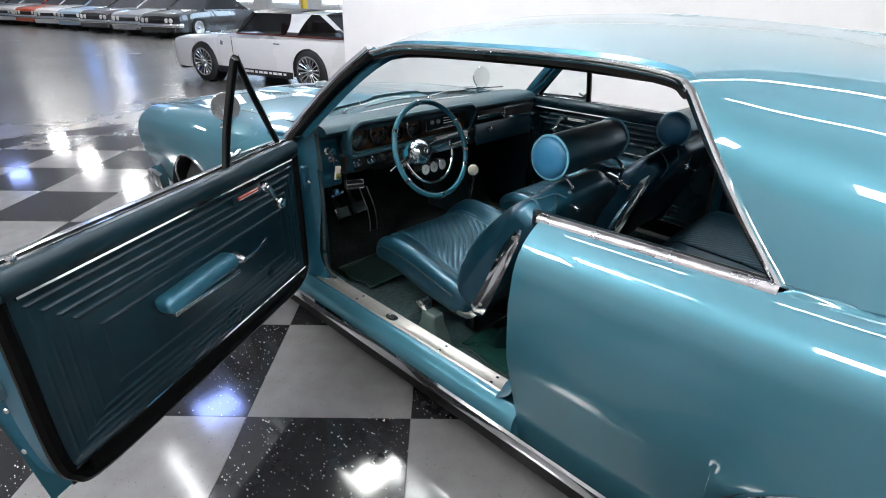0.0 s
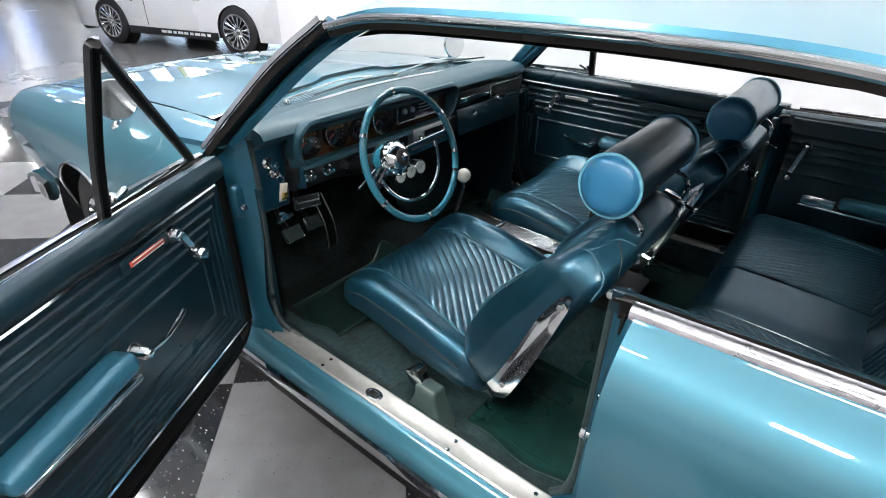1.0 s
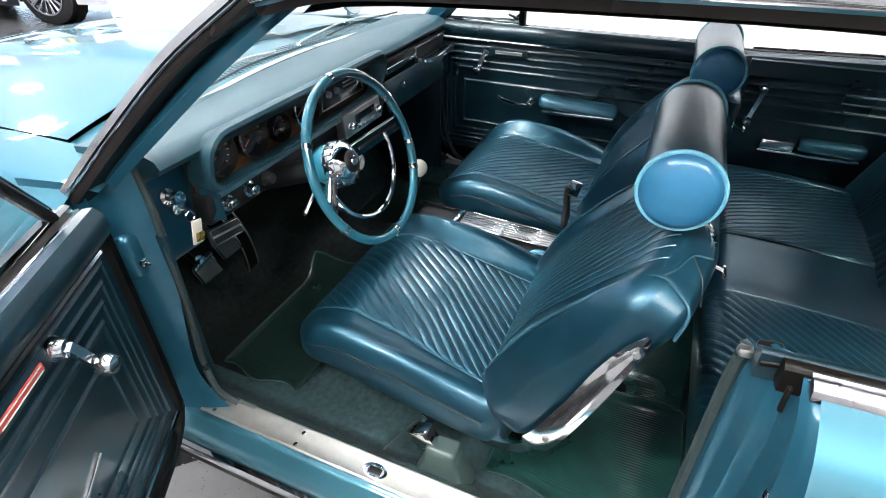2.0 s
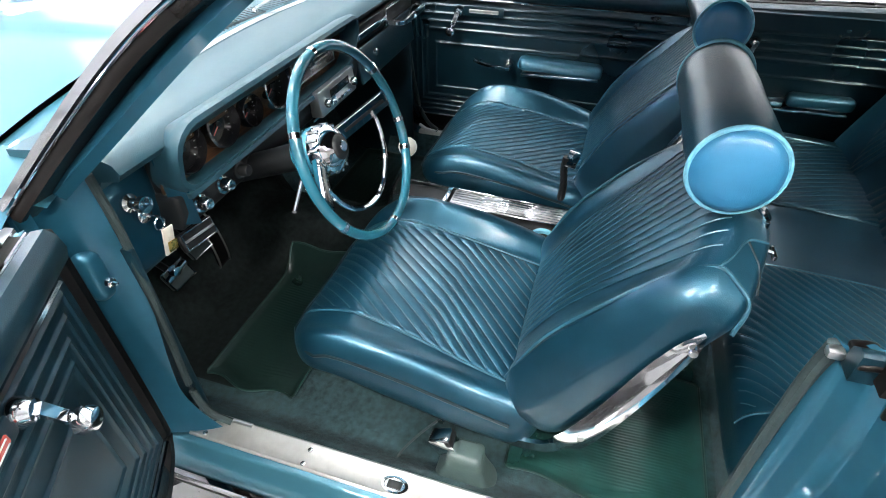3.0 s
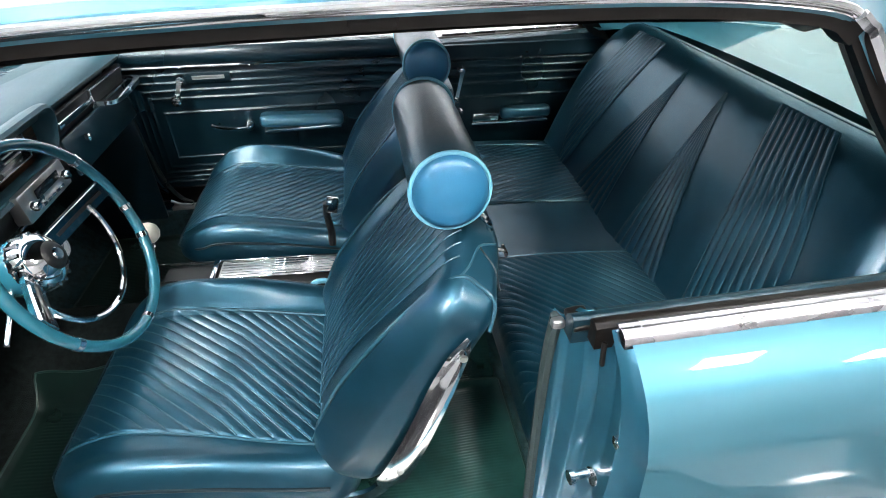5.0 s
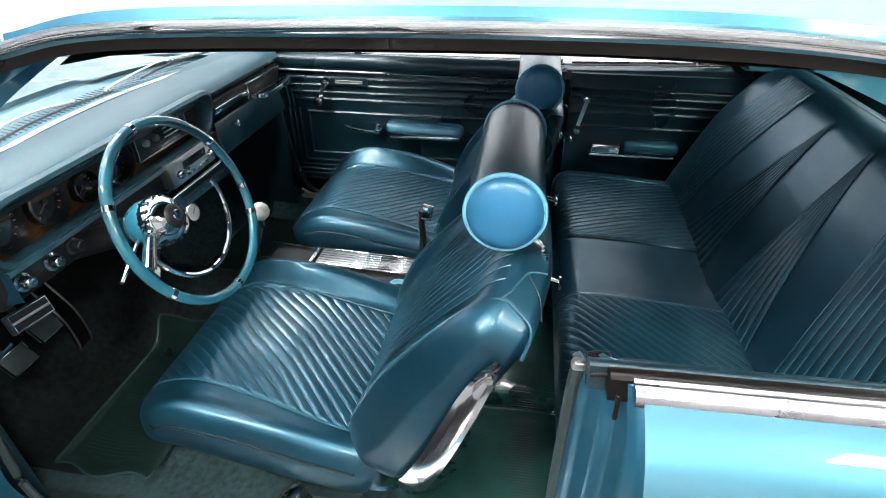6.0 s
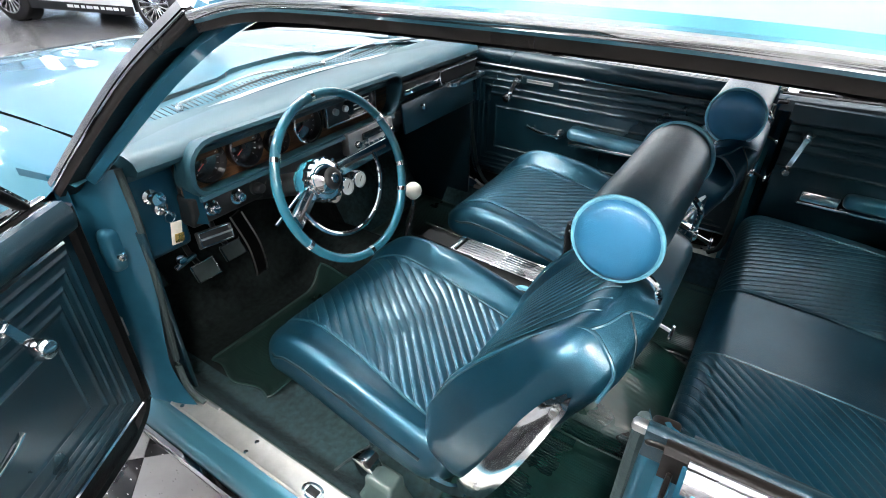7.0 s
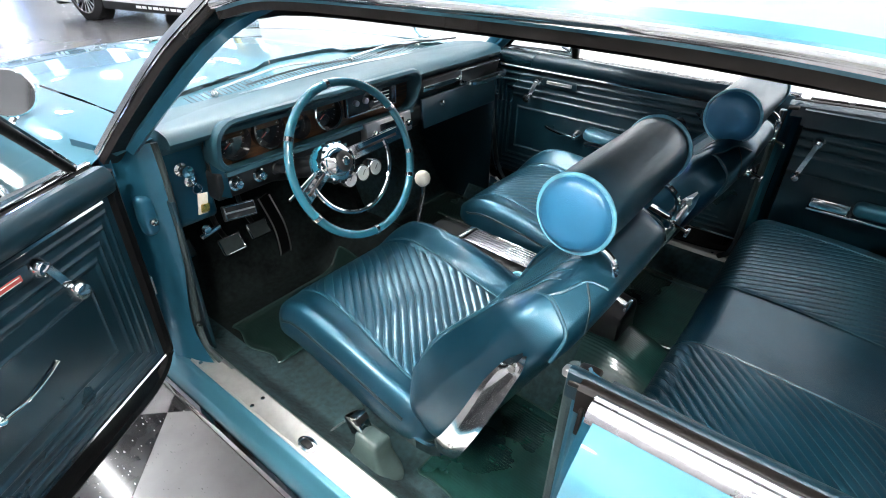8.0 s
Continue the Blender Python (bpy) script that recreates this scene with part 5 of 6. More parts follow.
for sx in (-1, 1):
    a, pitch = radians(45 if sx < 0 else 24), 0.0205

    def rear_pleat(u, v):
        x = 0.14 + 0.42 * u
        p = bench_top(sx * x, 1.16 * v)
        y = p.y + 0.275
        t = (x * math.cos(a) + y * math.sin(a)) / pitch
        p.z += 0.0026 * abs(math.sin(math.pi * t)) ** 0.5 * smooth01(0, 0.02, min(u, 1 - u)) + 0.001
        return p
    part("pleated_cushion", grid(rear_pleat, span(0, 1, 200), span(0, 1, 130)), VINYL, bench)
    welts = []
    for k in range(-12, 36):
        line = []
        for v in span(0, 1.12, 50):
            q = bench_top(0, v)
            x = (k * pitch - (q.y + 0.275) * math.sin(a)) / math.cos(a)
            if 0.145 < x < 0.555:
                line.append(bench_top(sx * x, v) + Vector((0, 0.0005, 0.0020)))
        if len(line) > 2:
            welts.append(tube(line, 0.0013, 5))
    for w in welts:
        part("welt", w, WELT_LIT, bench)
    for x in (0.138, 0.562):
        part("piping", tube([bench_top(sx * x, v) + Vector((0, 0, 0.001)) for v in span(0, 1.16, 28)], 0.0026, 6), WELT_LIT, bench)

BLEAN = Matrix.Translation((0, -0.455, 0.475)) @ Matrix.Rotation(radians(17), 4, "X")


def rear_back(p):
    h = (p.z + 0.26) / 0.52
    edge = -0.085 * smooth01(0.50, 0.67, abs(p.x)) ** 2 * smooth01(0.5, 1, h)
    round_x = 1.0 - 0.04 * smooth01(0.6, 1, h)
    return BLEAN @ Vector((p.x * round_x, p.y * (1 - 0.3 * h) - 0.05 * h * h, p.z * 1.12 + 0.268 + edge * 0.9))


rb = part("rear_backrest", pillow((1.34, 0.17, 0.52), 0.07, rear_back, 30), VINYL, bench)


def fan_part(at, n, rows):
    """A fan of pleats over the backrest with a welt, coloured pale for its edge highlight, in each seam; at(u, v) gives
    (x, z) on its face.
    """
    def sheet(u, v):
        x, z = at(u, v)
        return rear_back(Vector((x, 0.085 + 0.0040 * abs(math.sin(math.pi * u * n)) ** 0.6 * smooth01(0, 0.05, min(v, 1 - v)) + 0.0008, z)))
    part("pleat_fan", grid(sheet, span(0, 1, n * 8), span(0, 1, rows)), VINYL, rb)
    for k in range(n + 1):
        pts = [at(k / n, v) for v in span(0.01, 0.99, rows)]
        part("welt", tube([rear_back(Vector((x, 0.0875, z))) for x, z in pts], 0.0014, 5), WELT_LIT, rb)


for sx in (-1, 1):
    fan_part(lambda u, v: (sx * (0.060 + 0.030 * v + 0.250 * u * (0.03 + 0.97 * (1 - v) ** 1.15)), -0.235 + 0.455 * v), 7, 30)
    fan_part(lambda u, v: (sx * (0.41 - 0.15 * v + (0.14 + 0.03 * v) * u), (-0.235 + 0.255 * u) + (0.480 - 0.255 * u) * v), 10, 30)
top = [rear_back(Vector((x, 0.03, 0.258))) for x in span(-0.62, 0.62, 50)]
part("piping", tube(top, 0.0032, 6), WELT_LIT, rb)


# ---------------------------------------------------------------- dash
dash = part("dashboard", sweep([(x, 1.06 - 0.0 * abs(x), 0) for x in span(-0.69, 0.69, 30)],
            [(-0.235, 0.938), (-0.12, 0.953), (-0.04, 0.953), (-0.010, 0.944), (0.000, 0.928), (-0.010, 0.914), (-0.05, 0.906), (-0.080, 0.86), (-0.080, 0.79), (-0.15, 0.76), (-0.24, 0.80)]), VINYL_DASH, car, "teal padded dashboard with walnut instrument panel")
# pod round the instruments: brow, lip and rounded ends
PX0, PX1 = -0.575, 0.150
def pod_loop(t):
    """Rounded rectangle in the plane of the instruments, t from 0 to 1."""
    x0, x1, z0, z1, r = PX0 - 0.012, PX1 + 0.012, 0.818, 0.954, 0.052
    w, h = x1 - x0 - 2 * r, z1 - z0 - 2 * r
    arc = math.pi * r / 2
    sides, d = (w, arc, h, arc) * 2, t * 2 * (w + h + 2 * arc)
    corners = ((x1 - r, z1 - r, 90), (x1 - r, z0 + r, 0), (x0 + r, z0 + r, -90), (x0 + r, z1 - r, 180))
    starts = ((x0 + r, z1), (x1, z1 - r), (x1 - r, z0), (x0, z0 + r))
    steps = ((1, 0), (0, -1), (-1, 0), (0, 1))
    for k in range(8):
        if d <= sides[k] or k == 7:
            break
        d -= sides[k]
    if k % 2 == 0:
        p, s = starts[k // 2], steps[k // 2]
        x, z = p[0] + s[0] * d, p[1] + s[1] * d
    else:
        cx, cz, a = corners[k // 2]
        ang = radians(a) - d / r
        x, z = cx + r * math.cos(ang), cz + r * math.sin(ang)
    return Vector((x, 1.045 + 0.25 * (0.928 - z), z))


part("pod_surround", sweep([pod_loop(i / 96) for i in range(96)], [(-0.008, -0.012), (-0.010, 0.004), (-0.005, 0.014), (0.004, 0.016), (0.010, 0.006), (0.010, -0.05), (-0.002, -0.05)], (0, -1, 0.25), True), VINYL_DASH, dash, "rounded teal pod round the instruments")
part("pod_shadow_box", box((PX1 - PX0 + 0.02, 0.02, 0.15), ((PX0 + PX1) / 2, 1.125, 0.868), 0.004), BLACK, dash)
part("switch_block", pillow((0.135, 0.10, 0.215), 0.014, lambda p: Vector((-0.650 + p.x, 1.172 + p.y + 0.10 * (p.z + 0.10) * (p.z < 0), 0.792 + p.z)), 10), VINYL, dash, "dark teal switch panel")
part("switch_fillet", grid(lambda u, v: Vector((-0.592 + 0.02 * u, 1.09 - 0.035 * u + 0.01 * v, 0.752 + 0.163 * v)), span(0, 1, 6), span(0, 1, 8), thick=0.02), VINYL, dash)
part("instrument_panel", box((PX1 - PX0 + 0.03, 0.008, 0.120), ((PX0 + PX1) / 2, 1.098, 0.878), 0.002, 2, (6, 0, 0)), WOOD, dash, "walnut veneer instrument panel")


def gauge(x, z, r, label="round black gauge"):
    g = part("gauge", lathe([(r, 0.0), (r, 0.022), (r * 0.93, 0.025), (r * 0.90, 0.012), (r * 0.88, 0.004), (0.0, 0.004)], axis_pose((x, 1.096, z), (0, -1, 0.1)), 32), GAUGE, dash, label)
    for k in range(13):
        a = radians(-135 + k * 22.5)
        p = Vector((x + r * 0.72 * math.sin(a), 1.089, z + r * 0.72 * math.cos(a)))
        part("tick", box((0.0012, 0.001, r * 0.09), p, 0, 1, (0, math.degrees(a), 0)), WHITE_MARK, g, "", False)
    part("needle", box((0.002, 0.0012, r * 0.62), (x - r * 0.2, 1.0875, z - r * 0.15), 0, 1, (0, 55, 0)), RED_MARK, g, "", False)
    part("gauge_hub", lathe([(r * 0.13, 0.0), (r * 0.11, 0.004), (0.0, 0.005)], axis_pose((x, 1.089, z), (0, -1, 0.1)), 12), BLACK, g)
    return g


for x in (-0.525, -0.415, -0.212):
    g = gauge(x, 0.886, 0.049)
    if x > -0.3:
        part("gauge_ring", lathe([(0.052, 0.0), (0.052, 0.026), (0.0495, 0.028), (0.049, 0.0)], axis_pose((x, 1.095, 0.886), (0, -1, 0.1)), 32), CHROME, g)
gauge(-0.316, 0.872, 0.036)
radio = part("radio_plate", box((0.222, 0.012, 0.078), (-0.026, 1.090, 0.888), 0.004), GAUGE, dash, "black radio plate with a bright frame")
for dx, dz, sx, sz in ((-0.026, 0.036, 0.218, 0.004), (-0.026, -0.036, 0.218, 0.004), (-0.134, 0, 0.004, 0.074), (0.082, 0, 0.004, 0.074)):
    part("radio_frame", box((sx, 0.008, sz), (dx, 1.082, 0.888 + dz), 0.001), CHROME, radio)
for k in range(3):
    part("plate_line", box((0.07, 0.002, 0.003), (0.020, 1.083, 0.874 + 0.012 * k)), WHITE_MARK, radio, "", False)
for k in range(2):
    part("plate_dial", lathe([(0.010, 0.0), (0.009, 0.010), (0.0, 0.012)], axis_pose((-0.095 + 0.040 * k, 1.084, 0.888), (0, -1, 0)), 14), ALU, radio)
# lower control band
band = part("control_panel", pillow((0.80, 0.10, 0.086), 0.012, lambda p: Vector((-0.195 + p.x, 1.118 + p.y + 0.40 * p.z * (p.z < 0) * -1, 0.778 + p.z)), 10), BLACK, dash, "black lower control panel with chrome knobs")
part("control_lip", sweep([(x, 1.060, 0.816) for x in span(-0.575, 0.14, 12)], [(-0.010, -0.004), (-0.004, 0.006), (0.006, 0.005), (0.010, -0.003), (0.0, -0.007)]), VINYL_DASH, dash, "blue-grey bevelled lip")
for x in (-0.552, -0.480, -0.420):
    part("knob", lathe([(0.019, 0.0), (0.019, 0.006), (0.014, 0.008), (0.013, 0.024), (0.010, 0.028), (0.0, 0.029)], axis_pose((x, 1.066, 0.784), (0, -1, 0.15)), 18), CHROME if x < -0.45 else BLACK, band)
rad = part("radio", box((0.21, 0.034, 0.068), (0.010, 1.056, 0.792), 0.004, 2, (-6, 0, 0)), ALU, dash, "silver-faced radio with chrome buttons")
for k in range(5):
    part("radio_button", box((0.016, 0.010, 0.008), (-0.025 + 0.022 * k, 1.036, 0.776), 0.002), CHROME, rad)
part("radio_dial", box((0.11, 0.004, 0.022), (0.018, 1.037, 0.804), 0.002), GAUGE, rad)
for x in (-0.065, 0.092):
    part("radio_knob", lathe([(0.013, 0.0), (0.012, 0.016), (0.008, 0.022), (0.0, 0.023)], axis_pose((x, 1.043, 0.790), (0, -1, 0.1)), 16), CHROME, rad)
part("heater_slider", box((0.20, 0.006, 0.006), (0.0, 1.066, 0.748), 0.001), CHROME, band)
# passenger side: bright trim, grab handle, glovebox
face = part("passenger_face", box((0.50, 0.016, 0.058), (0.435, 1.075, 0.874), 0.004, 2, (10, 0, 0)), BLACK, dash)
part("face_strip", box((0.22, 0.008, 0.020), (0.315, 1.062, 0.872), 0.003, 2, (10, 0, 0)), CHROME, face)
part("face_frame", joined(box((0.26, 0.010, 0.005), (0.545, 1.060, 0.900), 0.001), box((0.26, 0.010, 0.005), (0.545, 1.060, 0.850), 0.001), box((0.005, 0.010, 0.052), (0.415, 1.060, 0.875), 0.001)), CHROME, face)
part("grab_handle", sweep(curve_points([(0.43, 1.058, 0.858), (0.44, 1.020, 0.855), (0.49, 1.008, 0.855), (0.62, 1.008, 0.858), (0.665, 1.025, 0.860), (0.67, 1.06, 0.862)], 6), [(-0.008, -0.006), (-0.008, 0.006), (0.008, 0.006), (0.008, -0.006)]), CHROME, face)
# the darker panel vinyl puts the shade below the dash into the glovebox's colour
gb = part("glovebox", box((0.46, 0.012, 0.105), (0.43, 1.066, 0.785), 0.006, 2, (-8, 0, 0)), VINYL_PANEL, dash, "teal glovebox door, darkened for the shade under the dash")
part("glovebox_lock", lathe([(0.012, 0.0), (0.011, 0.008), (0.006, 0.012), (0.0, 0.012)], axis_pose((0.30, 1.055, 0.805), (0, -1, 0)), 16), CHROME, gb)
part("speaker_grille", box((0.34, 0.10, 0.003), (0.0, 1.17, 0.9435), 0.001), VINYL_DASH, dash)
for k in range(20):
    part("grille_slot", box((0.005, 0.085, 0.002), (-0.16 + 0.0168 * k, 1.17, 0.9455)), SEAM, dash, "", False)
part("defroster_slot", box((0.16, 0.016, 0.003), (-0.34, 1.20, 0.941), 0.001), BLACK, dash)
part("under_dash", box((1.36, 0.40, 0.02), (0, 1.38, 0.715), 0.004), BLACK, dash)

# light switch with the key and its tag
part("light_switch", lathe([(0.017, 0.0), (0.017, 0.006), (0.010, 0.010), (0.009, 0.028), (0.016, 0.032), (0.015, 0.042), (0.0, 0.044)], axis_pose((-0.660, 1.112, 0.846), (0, -1, 0.1)), 18), CHROME, dash)
key = thing("key_and_tag", "car key with a yellow tag hanging from the dash", "key", "", "", (-0.648, 1.094, 0.815))
part("key_lock", lathe([(0.016, 0.012), (0.016, -0.002), (0.010, -0.006), (0.0, -0.006)], axis_pose((0, 0.006, 0), (0, 1, 0)), 16), CHROME, key)
part("key", box((0.018, 0.030, 0.004), (0, -0.016, -0.002), 0.0015, 2, (0, 70, 0)), CHROME, key)
part("key_ring", tube([(0.012 * math.cos(a), -0.022, -0.014 + 0.012 * math.sin(a)) for a in span(0, 2 * math.pi, 16)[:-1]], 0.0012, 6, True, (0, 1, 0)), CHROME, key)
part("tag", box((0.026, 0.004, 0.058), (0.004, -0.022, -0.056), 0.0015, 2, (6, 8, 0)), IVORY, key, "clear plastic tag")
part("tag_label", box((0.022, 0.003, 0.022), (0.006, -0.0255, -0.068), 0.001, 2, (6, 8, 0)), BRASS, key, "yellow paper label")

# vents and pulls under the dash
BADGE = pose(-0.516, 1.140, 0.664, -22, 8, 0)
v = part("under_dash_badge", moved(box((0.104, 0.010, 0.044), (0, 0, 0), 0.004), BADGE), BLACK, dash)
for dz in (-0.018, 0.0, 0.018):
    part("badge_frame", moved(box((0.094, 0.005, 0.003 if dz else 0.005), (0, -0.006, dz), 0.001), BADGE), CHROME if dz else ALU, v)
for dx in (-0.046, 0.046):
    part("badge_frame", moved(box((0.003, 0.005, 0.036), (dx, -0.006, 0), 0.001), BADGE), CHROME, v)
part("brake_release", box((0.06, 0.012, 0.012), (-0.622, 1.116, 0.650), 0.003, 2, (0, -12, 0)), CHROME, dash)
part("vent_pull", lathe([(0.010, 0.0), (0.013, 0.008), (0.010, 0.016), (0.0, 0.018)], axis_pose((-0.640, 1.105, 0.672), (0, -1, 0)), 14), CHROME, dash)

# pedals
def pedal(name, at, size, turn):
    p = part(name, box(size, at, 0.006, 2, turn), SEAL_GREY, car, "black rubber pedal with a worn bright edge")
    a = Vector(at)
    part("pedal_arm", tube(curve_points([a + Vector((0, 0.01, 0)), a + Vector((0, 0.08, 0.06)), a + Vector((0, 0.12, 0.22))], 5), 0.009, 8), BLACK, p)
    q = pose(*at, *turn)
    sx, sz = size[0] / 2, size[2] / 2
    part("pedal_trim", tube([q @ Vector(c) for c in ((-sx, -0.008, sz), (-sx, -0.008, -sz), (sx, -0.008, -sz), (sx, -0.008, sz))], 0.0032, 6, True), CHROME, p)
    return p


pedal("clutch_pedal", (-0.488, 1.288, 0.478), (0.072, 0.018, 0.052), (-35, 0, 0))
pedal("brake_pedal", (-0.352, 1.345, 0.455), (0.072, 0.018, 0.052), (-35, 0, 0))
pedal("parking_pedal", (-0.636, 1.300, 0.518), (0.065, 0.018, 0.055), (-40, 0, 0))
gas = part("accelerator", sweep(curve_points([(-0.235, 1.405, 0.272), (-0.236, 1.388, 0.300), (-0.238, 1.400, 0.40), (-0.262, 1.430, 0.520)], 5), [(-0.022, -0.006), (-0.022, 0.006), (0.022, 0.006), (0.022, -0.006)], (0, -0.6, 0.5)), RUBBER, car, "long black accelerator pedal")
for dx in (-0.023, 0.023):
    part("pedal_trim", tube(curve_points([(-0.235 + dx, 1.398, 0.272), (-0.236 + dx, 1.381, 0.300), (-0.238 + dx, 1.393, 0.40), (-0.262 + dx, 1.423, 0.520)], 5), 0.003, 6), ALU, gas)

# ---------------------------------------------------------------- steering wheel
SC = Vector((-0.365, 0.800, 0.864))
SD = Vector((0, -0.935, 0.355)).normalized()
SM = axis_pose(SC, SD)
TURN = radians(22)


def on_wheel(r, a, h=0.0):
    return SM @ Vector((r * math.cos(a), r * math.sin(a), h))


sx_axis = SM.to_3x3() @ Vector((1, 0, 0))
# angle that points to the car's right in the wheel's plane
A0 = math.atan2((SM.to_3x3().inverted() @ Vector((1, 0, 0))).y, (SM.to_3x3().inverted() @ Vector((1, 0, 0))).x)
up_l = SM.to_3x3().inverted() @ Vector((0, 0, 1))
SGN = 1 if (math.cos(A0) * up_l.y - math.sin(A0) * up_l.x) > 0 else -1
wa = lambda deg: A0 + SGN * radians(deg)
sw = part("steering_wheel", tube([on_wheel(0.189, a) for a in span(0, 2 * math.pi, 72)[:-1]], 0.0108, 12, True, SD), RIM_TEAL, car, "teal two-spoke steering wheel with a chrome horn ring")
HUB = SM @ Matrix.Translation((0, 0, -0.035))
for deg in (8, 194):
    part("spoke", sweep([on_wheel(0.035, wa(deg), -0.088), on_wheel(0.11, wa(deg), -0.046), on_wheel(0.188, wa(deg), -0.002)], [(-0.016, -0.005), (-0.018, 0.005), (0.018, 0.005), (0.016, -0.005)], SD), CHROME if deg < 90 else RIM_TEAL, sw)
    part("spoke_trim", sweep([on_wheel(0.035, wa(deg), -0.080), on_wheel(0.10, wa(deg), -0.045), on_wheel(0.172, wa(deg), -0.003)], [(-0.017, -0.003), (-0.015, 0.003), (0.015, 0.003), (0.017, -0.003)], SD), CHROME, sw)
    part("spoke_slot", sweep([on_wheel(0.062, wa(deg), -0.0610), on_wheel(0.10, wa(deg), -0.0405), on_wheel(0.162, wa(deg), -0.0025)], [(-0.0035, -0.001), (-0.003, 0.0012), (0.003, 0.0012), (0.0035, -0.001)], SD), BLACK, sw)
part("horn_ring", tube([on_wheel(0.132, wa(d), -0.022) for d in span(194, 368, 40)], 0.0055, 8, False, SD), CHROME, sw, "chrome horn ring")
part("hub", lathe([(0.040, -0.110), (0.050, -0.090), (0.054, -0.060), (0.050, -0.052)], HUB, 32), RIM_TEAL, sw)
part("hub_collar", lathe([(0.052, -0.056), (0.052, -0.036), (0.046, -0.026), (0.036, -0.016), (0.027, -0.010), (0.026, -0.014)], HUB, 32), CHROME, sw, "fluted chrome hub collar")
for k in range(16):
    a = 2 * math.pi * k / 16
    part("flute", tube([on_wheel(0.0525, a, -0.089), on_wheel(0.050, a, -0.065)], 0.0042, 6), CHROME, sw)
part("horn_cap", lathe([(0.027, -0.012), (0.025, -0.008), (0.016, -0.003), (0.0, -0.001)], HUB, 28), BLACK, sw)
part("cap_mark", lathe([(0.012, -0.002), (0.010, 0.0), (0.0, 0.0005)], HUB, 18), CHROME, sw)
for deg in (30, -10, 150, 210, 268, 95, 330):
    part("rim_clip", tube([on_wheel(0.189, wa(deg - 1.6)), on_wheel(0.189, wa(deg + 1.6))], 0.0119, 12, False, SD), CHROME, sw)
part("column", lathe([(0.028, -0.42), (0.030, -0.10)], SM, 20), BLACK, sw)
part("indicator_lever", tube([on_wheel(0.03, wa(190), -0.120), on_wheel(0.17, wa(196), -0.090)], 0.0042, 8), CHROME, sw)
gp = part("gauge_bracket", box((0.20, 0.012, 0.024), (-0.177, 1.005, 0.708), 0.004, 2, (0, 2, 0)), BLACK, dash)
for k in range(3):
    x = -0.230 + 0.053 * k
    part("small_gauge", lathe([(0.026, 0.03), (0.026, -0.002), (0.0235, -0.006), (0.0225, -0.001), (0.0, -0.001)], axis_pose((x, 0.985, 0.708 + 0.002 * k), (0, 1, -0.15)), 22), CHROME, gp, "small gauge with a white face")
    part("gauge_face", lathe([(0.022, 0.0), (0.0, 0.0)], axis_pose((x, 0.9825, 0.708 + 0.002 * k), (0, -1, 0.15)), 22), WHITE_MARK, gp)
    part("gauge_needle", box((0.0016, 0.001, 0.018), (x + 0.004, 0.9805, 0.711 + 0.002 * k), 0, 1, (0, 35, 0)), BLACK, gp, "", False)

# ---------------------------------------------------------------- console and shifter
con = part("console", pillow((0.17, 0.72, 0.20), 0.02, lambda p: Vector((0.025 + p.x * (1 - 0.15 * (p.z > 0)), 0.52 + p.y, 0.378 + p.z + 0.02 * p.y)), 12), BLACK, car, "centre console with a ribbed bright top")
part("console_top", box((0.074, 0.40, 0.006), (0.040, 0.52, 0.485), 0.002, 2, (1.6, 0, 0)), PLATE, con, "ribbed aluminium console plate")
for k in range(6):
    part("console_rib", box((0.0025, 0.39, 0.003), (0.010 + 0.012 * k, 0.52, 0.488), 0.001, 1, (1.6, 0, 0)), CHROME, con)
part("console_edge", joined(box((0.005, 0.62, 0.008), (-0.002, 0.58, 0.488), 0.002, 1, (1.6, 0, 0)), box((0.005, 0.62, 0.008), (0.082, 0.58, 0.488), 0.002, 1, (1.6, 0, 0))), CHROME, con)
part("console_hinge", box((0.086, 0.016, 0.010), (0.040, 0.735, 0.494), 0.004), CHROME, con)
sh = part("shift_lever", tube(curve_points([(-0.02, 0.90, 0.42), (-0.035, 0.885, 0.52), (-0.095, 0.812, 0.66), (-0.112, 0.796, 0.706)], 6), 0.007, 8), CHROME, car, "chrome shift lever with an ivory ball knob")
part("shift_knob", lathe([(0.0, -0.024), (0.012, -0.022), (0.021, -0.012), (0.024, 0.0), (0.021, 0.012), (0.012, 0.021), (0.0, 0.024)], Matrix.Translation((-0.116, 0.793, 0.727)), 22), IVORY, sh)
part("shift_boot", lathe([(0.075, 0.0), (0.06, 0.03), (0.04, 0.05), (0.02, 0.08), (0.009, 0.10)], Matrix.Translation((-0.022, 0.90, 0.36)), 20), RUBBER, sh)

# ---------------------------------------------------------------- belts and mats
ret = thing("seat_belt_retractor", "grey-green seat belt retractor with a chrome buckle on the sill carpet", "seat belt", "", "", (-0.668, 0.478, 0.252))
part("retractor_cover", pillow((0.082, 0.135, 0.150), 0.018, lambda p: Vector((p.x * (1 - 0.35 * smooth01(-0.05, 0.05, p.z)), p.y * (1 - 0.45 * smooth01(-0.05, 0.05, p.z)) + 0.0, 0.045 + p.z)), 12), RETRACT, ret)
buckle = part("buckle", box((0.034, 0.05, 0.052), (0.0, 0.045, 0.125), 0.006, 2, (-28, 0, 0)), CHROME, ret)
part("buckle_slot", box((0.036, 0.014, 0.018), (0.0, 0.034, 0.145), 0.003, 2, (-28, 0, 0)), BLACK, ret)
